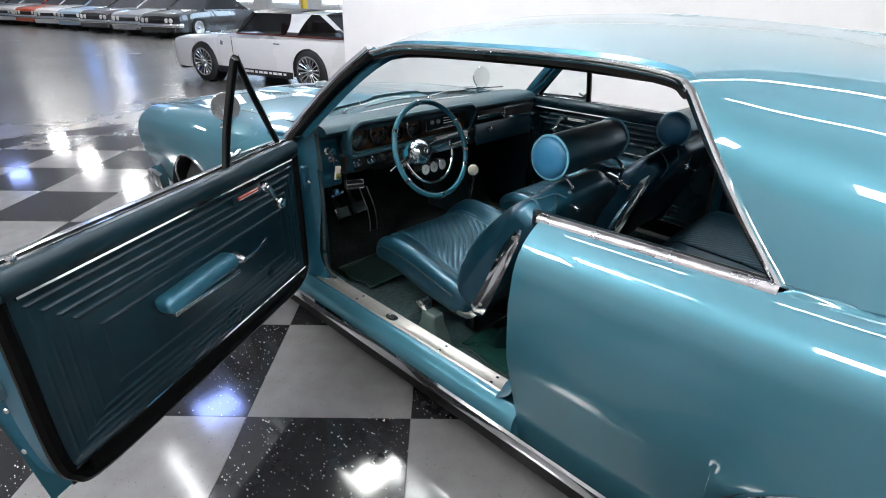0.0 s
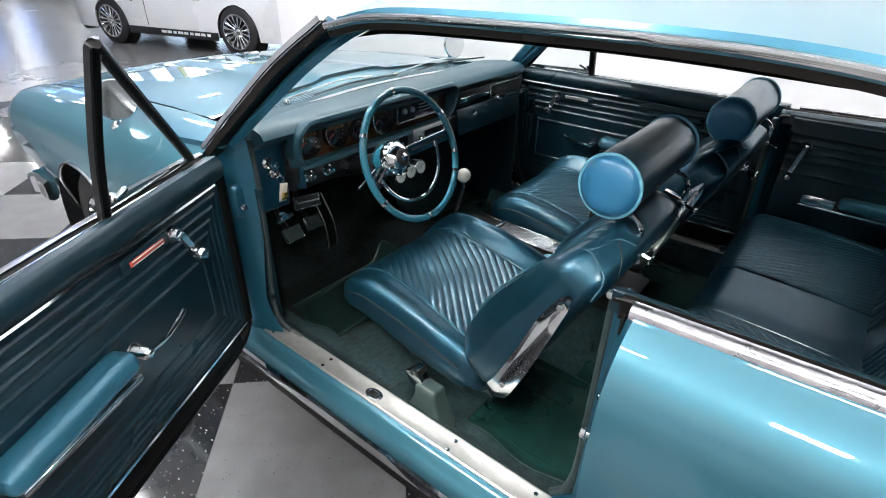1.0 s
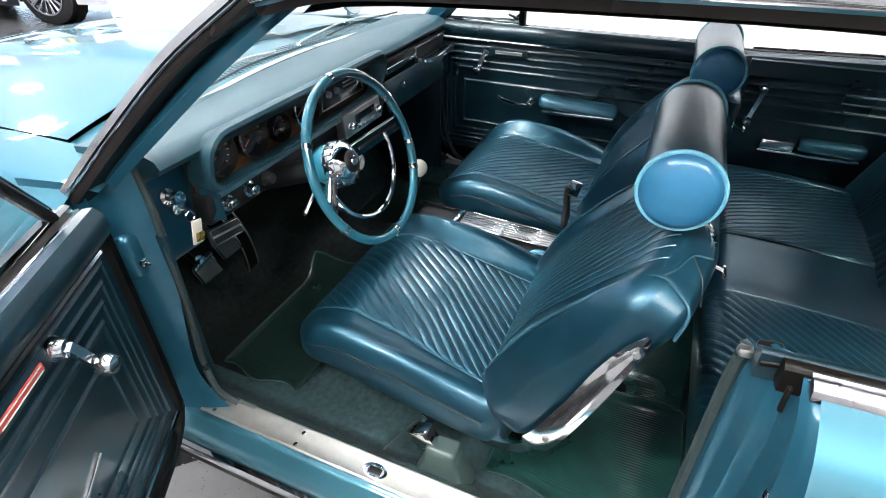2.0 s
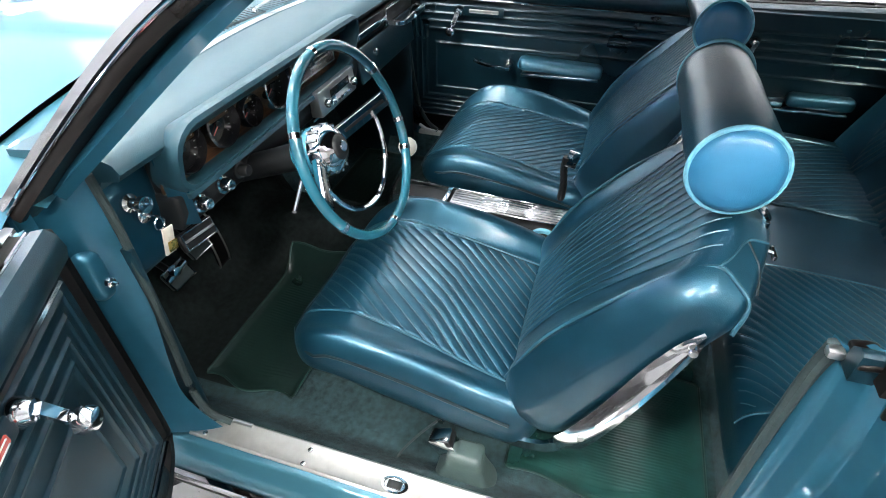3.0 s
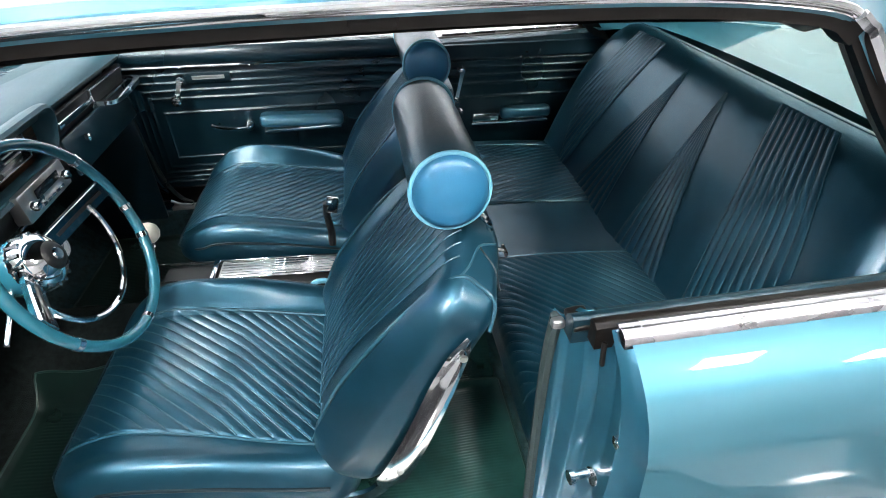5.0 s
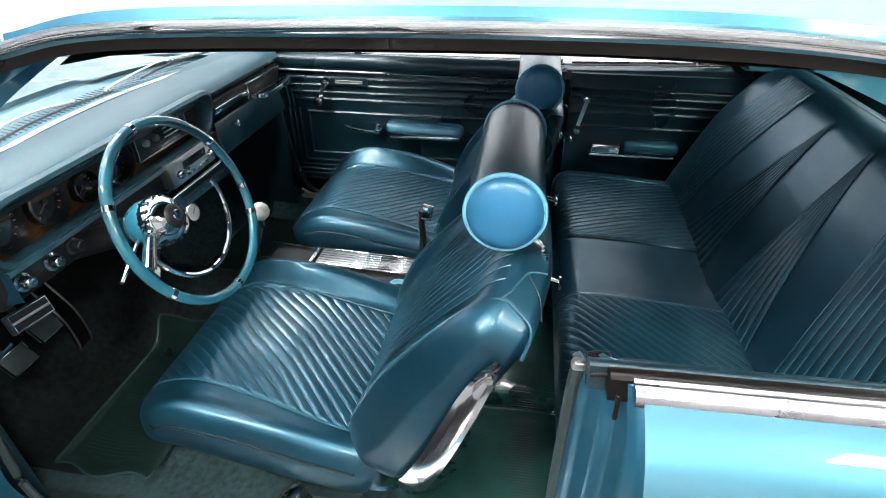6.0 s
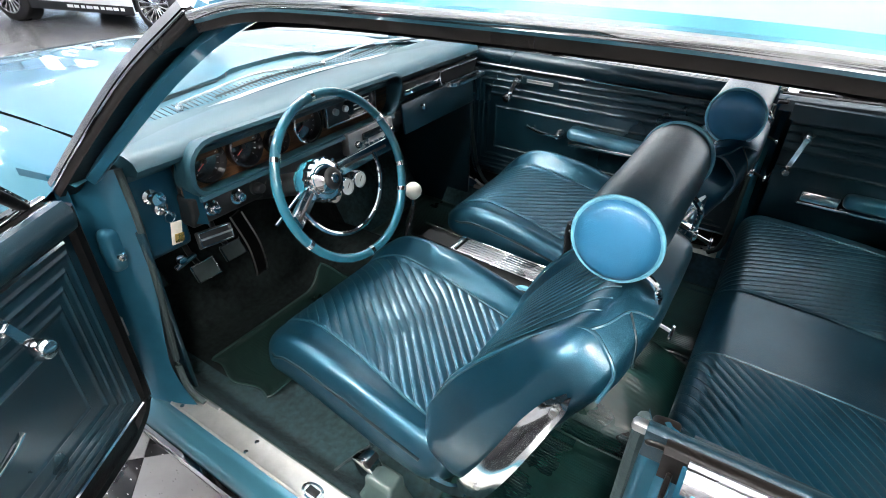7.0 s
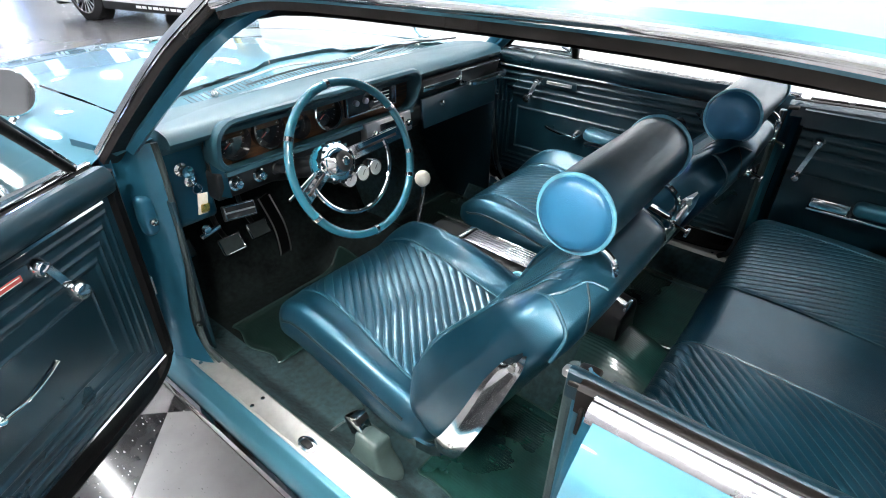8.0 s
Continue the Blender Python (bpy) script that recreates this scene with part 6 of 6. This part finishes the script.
part("cable", tube(curve_points([(0.07, 0.05, 0.135), (0.04, 0.12, 0.05), (0.0, 0.155, 0.010), (-0.045, 0.135, 0.030)], 6), 0.003, 6), SEAL_GREY, ret)
belt = thing("seat_belt_tongue", "chrome seat belt tongue with dark stalk beside the passenger seat", "seat belt", "", "", (0.110, 0.408, 0.55))
part("tongue", box((0.016, 0.034, 0.050), (0.0, -0.015, 0.085), 0.004, 2, (12, 0, 0)), CHROME, belt)
part("stalk", tube(curve_points([(0, 0, 0.09), (0.004, 0.004, 0.05), (-0.003, -0.002, 0.0), (0, 0, -0.05)], 6), 0.011, 8), BLACK, belt)
ring = thing("belt_guide", "pale teal plastic belt guide beside the driver seat", "belt guide", "", "", (-0.130, 0.425, 0.530))
part("guide_loop", tube([(0.0, 0.028 * math.cos(a), 0.022 * math.sin(a)) for a in span(0, 2 * math.pi, 20)[:-1]], 0.007, 8, True, (1, 0, 0)), PIPING, ring)
part("guide_stem", box((0.02, 0.02, 0.05), (0.0, 0.0, -0.04), 0.005), PIPING, ring)


def floor_mat(label, x0, x1, y0, y1, z_of, wave=0.012, rib=0.0011):
    t = thing("floor_mat", label, "floor mat", "rubber floor mats", "", ((x0 + x1) / 2, (y0 + y1) / 2, z_of((x0 + x1) / 2, (y0 + y1) / 2)))
    o = t.matrix_basis.translation
    rim = lambda u, v: 0.006 * smooth01(0.06, 0.0, min(u, 1 - u, v, 1 - v)) + rib * abs(math.sin(u * 150)) * smooth01(0.07, 0.10, min(u, 1 - u)) * smooth01(0.86, 0.84, v) * smooth01(0.06, 0.08, v)

    def f(u, v):
        x, y = x0 + (x1 - x0) * u, y0 + (y1 - y0) * v
        x += wave * math.sin(9 * v) * (1 if u < 0.1 else 0.2)
        return Vector((x, y, z_of(x, y) + (0.030 if y0 > 0.5 else 0.012) + rim(u, v))) - o
    part("mat_sheet", grid(f, span(0, 1, 240), span(0, 1, 36), thick=0.004), MAT_GREEN if y0 > 0.5 else MAT_TEAL, t)
    part("mat_edge", tube([f(u, 0) for u in span(0.02, 0.98, 20)] + [f(1, v) for v in span(0.02, 0.98, 20)] + [f(u, 1) for u in span(0.98, 0.02, 20)] + [f(0, v) for v in span(0.98, 0.02, 20)], 0.0032, 6, True), MAT_EDGE, t, "pale worn mat edge")
    return t


floor_mat("dark green rubber floor mat in the driver footwell", -0.600, -0.13, 0.945, 1.20, pan, 0.012, 0.0008)
floor_mat("dark green rubber floor mat in the passenger footwell", 0.22, 0.64, 0.96, 1.28, pan, 0.012, 0.0008)
floor_mat("dark green ribbed rubber mat behind the driver seat", -0.61, -0.24, -0.03, 0.40, pan)
floor_mat("dark green ribbed rubber mat behind the passenger seat", 0.22, 0.64, -0.03, 0.38, pan)
part("tunnel_mat", grid(lambda x, y: Vector((x, y, pan(x, y) + 0.014 + 0.0010 * abs(math.sin(400 * x)))), span(-0.24, 0.22, 260), span(-0.02, 0.24, 24), thick=0.003), MAT_TEAL, car, "glossy teal ribbed rubber strip over the tunnel")


# ---------------------------------------------------------------- other cars on the floor
def parked_car(label, paint, m, length=4.9, width=1.84, height=1.34, wheelbase=2.8, front=0.95, belt=0.88, hood=0.92, cabin=(-1.35, 0.65), rim=None, fine=False, group="parked cars"):
    """A parked car: y to the front, origin on the ground between its axles. Low crest lines, open arches, glass house on top."""
    c = thing("parked_car", label, "car", group)
    c.matrix_basis = m
    nose, tail = wheelbase / 2 + front, wheelbase / 2 + front - length
    ax, r = (wheelbase / 2, -wheelbase / 2), 0.36
    top = [(tail, belt - 0.14), (tail + 0.12, belt), (cabin[0], belt + 0.03), (cabin[1], hood), (nose - 0.9, hood - 0.04), (nose - 0.15, hood - (0.09 if fine else 0.13)), (nose, hood - (0.15 if fine else 0.22))]
    wid = [(tail, 0.86), (tail + 0.3, 0.97), (0, 1.0), (nose - 0.5, 0.97), (nose - 0.1, 0.88), (nose, 0.80)]

    def low(y):
        z = 0.22
        for a in ax:
            if abs(y - a) < r:
                z = max(z, 0.32 + math.sqrt(r * r - (y - a) ** 2))
        return z

    def ring(y, u):
        t, w, z0 = lerp_table(top, y), width / 2 * lerp_table(wid, y), low(y)
        s = abs(u)
        if s > 0.4:
            f = (1 - s) / 0.6
            z = z0 + (t - 0.05 - z0) * f
            x = w * (0.93 + 0.07 * math.sin(math.pi * min(z / (t * 1.25), 1)))
        else:
            f = 1 - s / 0.4
            x, z = w * 0.975 * (1 - f ** 1.0 * 1.0), t - 0.05 + 0.05 * math.sin(math.pi / 2 * min(f * 4, 1)) + 0.03 * f
        return Vector((math.copysign(x, u), y, z))
    ys = sorted(set([round(v, 4) for v in span(tail, nose, 34)] + [round(a + d, 4) for a in ax for d in (-r, -r + 0.005, -r * 0.94, -r * 0.8, -r * 0.5, 0, r * 0.5, r * 0.8, r * 0.94, r - 0.005, r)]))
    us = span(-1, -0.4, 10) + span(-0.4, 0.4, 16)[1:-1] + span(0.4, 1, 10)
    part("body", grid(ring, ys, us), paint, c)
    part("front_end", grid(lambda u, s: Vector((ring(nose, u).x, nose + 0.03 * math.sin(math.pi * s), 0.22 + (ring(nose, u).z - 0.22) * s)), span(-0.99, 0.99, 12), span(0, 1, 6)), paint, c)
    part("tail_end", grid(lambda u, s: Vector((ring(tail, u).x, tail, 0.22 + (ring(tail, u).z - 0.22) * s)), span(-0.99, 0.99, 12), span(0, 1, 6)), paint, c)
    part("underside", box((width * 0.86, length * 0.9, 0.05), (0, (nose + tail) / 2, 0.24)), BLACK, c)
    # glass house
    b0, b1 = cabin
    hb, wb, wt = belt + 0.02, width * 0.44, width * 0.35
    roofz = height
    foot = b1 - 0.02 if fine else b1 + 0.32
    def house(s, a):
        cyc = [(-wb, b0 - 0.25), (wb, b0 - 0.25), (wb, foot), (-wb, foot)]
        cyt = [(-wt, b0 + 0.35), (wt, b0 + 0.35), (wt, b1 - 0.30), (-wt, b1 - 0.30)]
        i, f = int(a) % 4, a - int(a)
        p = Vector(cyc[i]).lerp(Vector(cyc[(i + 1) % 4]), f)
        q = Vector(cyt[i]).lerp(Vector(cyt[(i + 1) % 4]), f)
        w = p.lerp(q, s)
        return Vector((w.x, w.y, hb + (roofz - 0.05 - hb) * s))
    part("glass_house", grid(house, span(0, 1, 4), span(0, 4, 32)[:-1], close_v=True), SMOKED_GLASS if fine else DARK_GLASS, c, "window glass")
    part("roof", grid(lambda u, y: Vector((wt * 1.02 * u, y, roofz - 0.05 + 0.05 * (1 - abs(u) ** 2.5) * 1.0)), span(-1, 1, 10), span(b0 + 0.33, b1 - 0.28, 8), thick=0.02), paint, c)
    for sx in (-1, 1):
        part("pillar", tube([(sx * wb, foot, hb), (sx * wt, b1 - 0.30, roofz - 0.04)], 0.030, 8), BLACK if fine else paint, c)
        if fine:
            part("pillar", grid(lambda s, k: Vector((sx * (wb + (wt - wb) * s + 0.008), -0.70 - 0.05 * s - 0.04 * math.sin(math.pi * s) * (1 - k) - (0.27 + 0.16 * s * s) * k, hb - 0.02 + (roofz - 0.03 - hb) * s)), span(0, 1, 10), span(0, 1, 4), thick=0.02), paint, c)
        else:
            part("pillar", grid(lambda s, k: Vector((sx * (wb + (wt - wb) * s + 0.006), b0 + 0.10 + 0.36 * s + (0.30 - 0.10 * s) * k, hb - 0.02 + (roofz - 0.03 - hb) * s)), span(0, 1, 6), span(0, 1, 4), thick=0.02), paint, c)
        part("pillar", grid(lambda s, k: Vector((sx * (wb + (wt - wb) * s + 0.006), b0 - 0.30 + 0.62 * s + (0.10 + 0.04 * s) * k, hb - 0.02 + (roofz - 0.03 - hb) * s)), span(0, 1, 6), span(0, 1, 4), thick=0.02), paint, c)
        part("belt_trim", tube([(sx * (wb + 0.03), b0 - 0.2, hb), (sx * (wb + 0.03), foot, hb)], 0.012, 6), RED_TRIM if fine else CHROME, c)
        for x in ((0.60, 0.42) if not fine else ()):
            part("headlight", lathe([(0.085, 0.0), (0.08, 0.02), (0.05, 0.035), (0.0, 0.04)], axis_pose((sx * x, nose + 0.01, hood - 0.34), (0, 1, 0)), 16), WHITE_MARK, c)
        part("door_gap", box((0.006, 0.008, belt - 0.36), (sx * (width / 2 * 0.995 - 0.002), b1 + 0.05, (belt + 0.30) / 2), 0), BLACK, c, "", False)
        part("door_handle", box((0.02, 0.13, 0.025), (sx * width / 2 * 0.985, b1 - 1.0, belt - 0.10), 0.006), CHROME, c)
        for a in ax:
            at = Vector((sx * (width / 2 - 0.10), a, 0.335))
            w = part("wheel", lathe([(0.19, -0.10), (0.30, -0.095), (0.33, -0.07), (0.335, 0.0), (0.33, 0.07), (0.30, 0.095), (0.235, 0.10)], axis_pose(at, (sx, 0, 0)), 28), TYRE, c)
            part("rim", lathe([(0.238, 0.06), (0.240, 0.100), (0.225, 0.106), (0.20, 0.07), (0.17, 0.045), (0.0, 0.035)], axis_pose(at, (sx, 0, 0)), 28), ALU if not fine else GAUGE, w)
            part("hub_cap", lathe([(0.05, 0.04), (0.048, 0.07), (0.03, 0.085), (0.0, 0.088)], axis_pose(at, (sx, 0, 0)), 16), CHROME, w)
            if fine:
                part("rim_ring", lathe([(0.232, 0.095), (0.236, 0.110), (0.218, 0.110), (0.216, 0.09)], axis_pose(at, (sx, 0, 0)), 28), CHROME, w)
                for k in range(16):
                    a0, q = 2 * math.pi * k / 16, axis_pose(at, (sx, 0, 0))
                    part("rim_spoke", tube([q @ Vector((0.045 * math.cos(a0), 0.045 * math.sin(a0), 0.075)), q @ Vector((0.225 * math.cos(a0 + 0.25), 0.225 * math.sin(a0 + 0.25), 0.095))], 0.0085, 6), CHROME, w)
                    part("rim_spoke", tube([q @ Vector((0.045 * math.cos(a0), 0.045 * math.sin(a0), 0.075)), q @ Vector((0.225 * math.cos(a0 - 0.25), 0.225 * math.sin(a0 - 0.25), 0.095))], 0.0085, 6), CHROME, w)
            part("arch_liner", lathe([(0.0, 0.0), (r + 0.01, 0.0), (r + 0.01, 0.15)], axis_pose((sx * (width / 2 - 0.22), a, 0.32), (sx, 0, 0)), 20), BLACK, c)
    if fine:
        for sx in (-1, 1):
            part("seat", box((0.5, 0.16, 0.62), (sx * 0.36, b0 + 1.35, 0.72), 0.05, 2, (12, 0, 0)), RED_TRIM, c, "dark red seat")
        part("roof_panel", grid(lambda u, y: Vector((wt * 1.03 * u, y, roofz - 0.040 + 0.05 * (1 - abs(u) ** 2.5))), span(-1, 1, 10), span(-0.86, b1 - 0.26, 6), thick=0.016), BLACK, c, "black roof panels")
        part("cabin_floor", box((width * 0.8, b1 - b0, 0.3), (0, (b0 + b1) / 2, 0.62), 0.02), RED_TRIM, c, "dark red cabin trim")
    part("grille", box((width * 0.62, 0.03, 0.13), (0, nose + 0.02, hood - 0.36), 0.01), BLACK, c)
    if fine:
        part("chin_spoiler", box((width * 0.80, 0.12, 0.10), (0, nose - 0.12, 0.20), 0.02), BLACK, c)
        return c
    part("front_bumper", sweep(curve_points([(-width * 0.47, nose - 0.25, 0.44), (-width * 0.44, nose + 0.03, 0.44), (0, nose + 0.10, 0.44), (width * 0.44, nose + 0.03, 0.44), (width * 0.47, nose - 0.25, 0.44)], 5), [(0, -0.06), (0.03, -0.03), (0.03, 0.03), (0, 0.06), (-0.02, 0)]), CHROME, c)
    return c


SMOKED_GLASS = glass_material("smoked_glass", (0.20, 0.20, 0.21))
DARK_GLASS = material("dark_tinted_glass", (0.012, 0.014, 0.016), 0.04, 0, 1.0, 0.01, 0.1, 10)
coat = lambda name, col, metal=0.0: material(name, col, 0.3, metal, 1.0, 0.02, 0.015, 4)
WHITE_CAR, BLACK_CAR, SILVER_CAR, BLUE_CAR, ORANGE_CAR, GREY_CAR, RED_CAR = (coat("white_car_paint", (0.80, 0.80, 0.80)), coat("black_car_paint", (0.008, 0.008, 0.009)), coat("silver_car_paint", (0.42, 0.43, 0.45), 0.5), coat("pale_blue_car_paint", (0.35, 0.48, 0.60)), coat("orange_car_paint", (0.62, 0.10, 0.03)), coat("dark_grey_car_paint", (0.06, 0.062, 0.068), 0.4), coat("dark_red_car_paint", (0.20, 0.02, 0.02)))
sport = parked_car("white sports coupe with bright mesh wheels parked behind the display wall", WHITE_CAR, pose(3.40, 8.40, 0, 0, 0, 15), 4.85, 1.83, 1.21, 2.52, 1.0, 0.82, 0.82, (-1.80, 0.40), None, True, "")
for sx in (-1, 1):
    part("side_stripe", box((0.010, 1.78, 0.105), (sx * 0.898, 0.0, 0.245), 0.002), BLACK, sport, "black sill stripe with unreadable white marks")
    for k in range(9):
        part("stripe_mark", box((0.004, 0.06 + 0.02 * (k % 3), 0.035), (sx * 0.9045, -0.72 + 0.11 * k, 0.255), 0.0), WHITE_MARK, sport, "", False)
    part("fender_vent", box((0.012, 0.06, 0.07), (sx * 0.915, 0.70, 0.68), 0.004, 2, (20, 0, 0)), SILVER_CAR, sport)
part("rear_spoiler", sweep([(-0.80, -2.25, 0.90), (0, -2.30, 0.93), (0.80, -2.25, 0.90)], [(-0.06, -0.03), (0.06, -0.02), (0.07, 0.04), (0.03, 0.03)]), WHITE_CAR, sport)
row = [("black", BLACK_CAR), ("silver", SILVER_CAR), ("dark grey", GREY_CAR), ("pale blue", BLUE_CAR), ("white", WHITE_CAR), ("orange", ORANGE_CAR), ("white", WHITE_CAR), ("dark green-grey", GREY_CAR), ("white", WHITE_CAR), ("silver", SILVER_CAR), ("dark red", RED_CAR), ("silver", SILVER_CAR)]
for i, (word, paint) in enumerate(row):
    y = 21.4 + 2.1 * i
    parked_car("%s classic car parked in a long row" % word, paint, pose(7.3 - 0.40 * i + 0.10 * math.sin(3 * i), y, 0, 0, 0, 117 + 3 * math.sin(2 * i)), 4.9, 1.86, 1.36 + 0.04 * math.sin(5 * i), 2.85, 0.95, 0.90, 0.93)


# ---------------------------------------------------------------- checker floor tiles round the coupe
E1, E2 = Vector((0.7071, -0.7071, 0)), Vector((-0.7071, -0.7071, 0))
ORIGIN = Vector((-0.834, 1.282, 0))
SIDE, EDGE_Y, THICK = 0.61, 6.52, 0.0045


def tile_mesh(name, mat):
    bm = box((SIDE - 0.0016, SIDE - 0.0016, THICK), (0, 0, -THICK / 2), 0.0007, 1, (0, 0, 45))
    me = bpy.data.meshes.new(name)
    bm.to_mesh(me)
    bm.free()
    me.materials.append(mat)
    return me


MESHES = (tile_mesh("tile_grey", TILE_GREY), tile_mesh("tile_dark", TILE_DARK))
for i in range(-14, 15):
    for j in range(-14, 15):
        at = ORIGIN + E1 * (SIDE * (i + 0.5)) + E2 * (SIDE * (j + 0.5))
        if not (-3.9 < at.x < 2.28 and -2.6 < at.y < EDGE_Y + 0.43):
            continue
        me = MESHES[(i + j) % 2]
        if at.y > EDGE_Y - 0.44:
            bm = bmesh.new()
            bm.from_mesh(me)
            bmesh.ops.translate(bm, verts=bm.verts, vec=at)
            bmesh.ops.bisect_plane(bm, geom=bm.verts[:] + bm.edges[:] + bm.faces[:], plane_co=(0, EDGE_Y + 0.015 * at.x, 0), plane_no=(0, 1, 0), clear_outer=True)
            if not bm.faces:
                bm.free()
                continue
            bmesh.ops.translate(bm, verts=bm.verts, vec=-at)
            me = bpy.data.meshes.new("tile_cut")
            bm.to_mesh(me)
            bm.free()
            me.materials.append(MESHES[(i + j) % 2].materials[0])
        o = new("tile", me)
        o.parent, o.location = floor, at
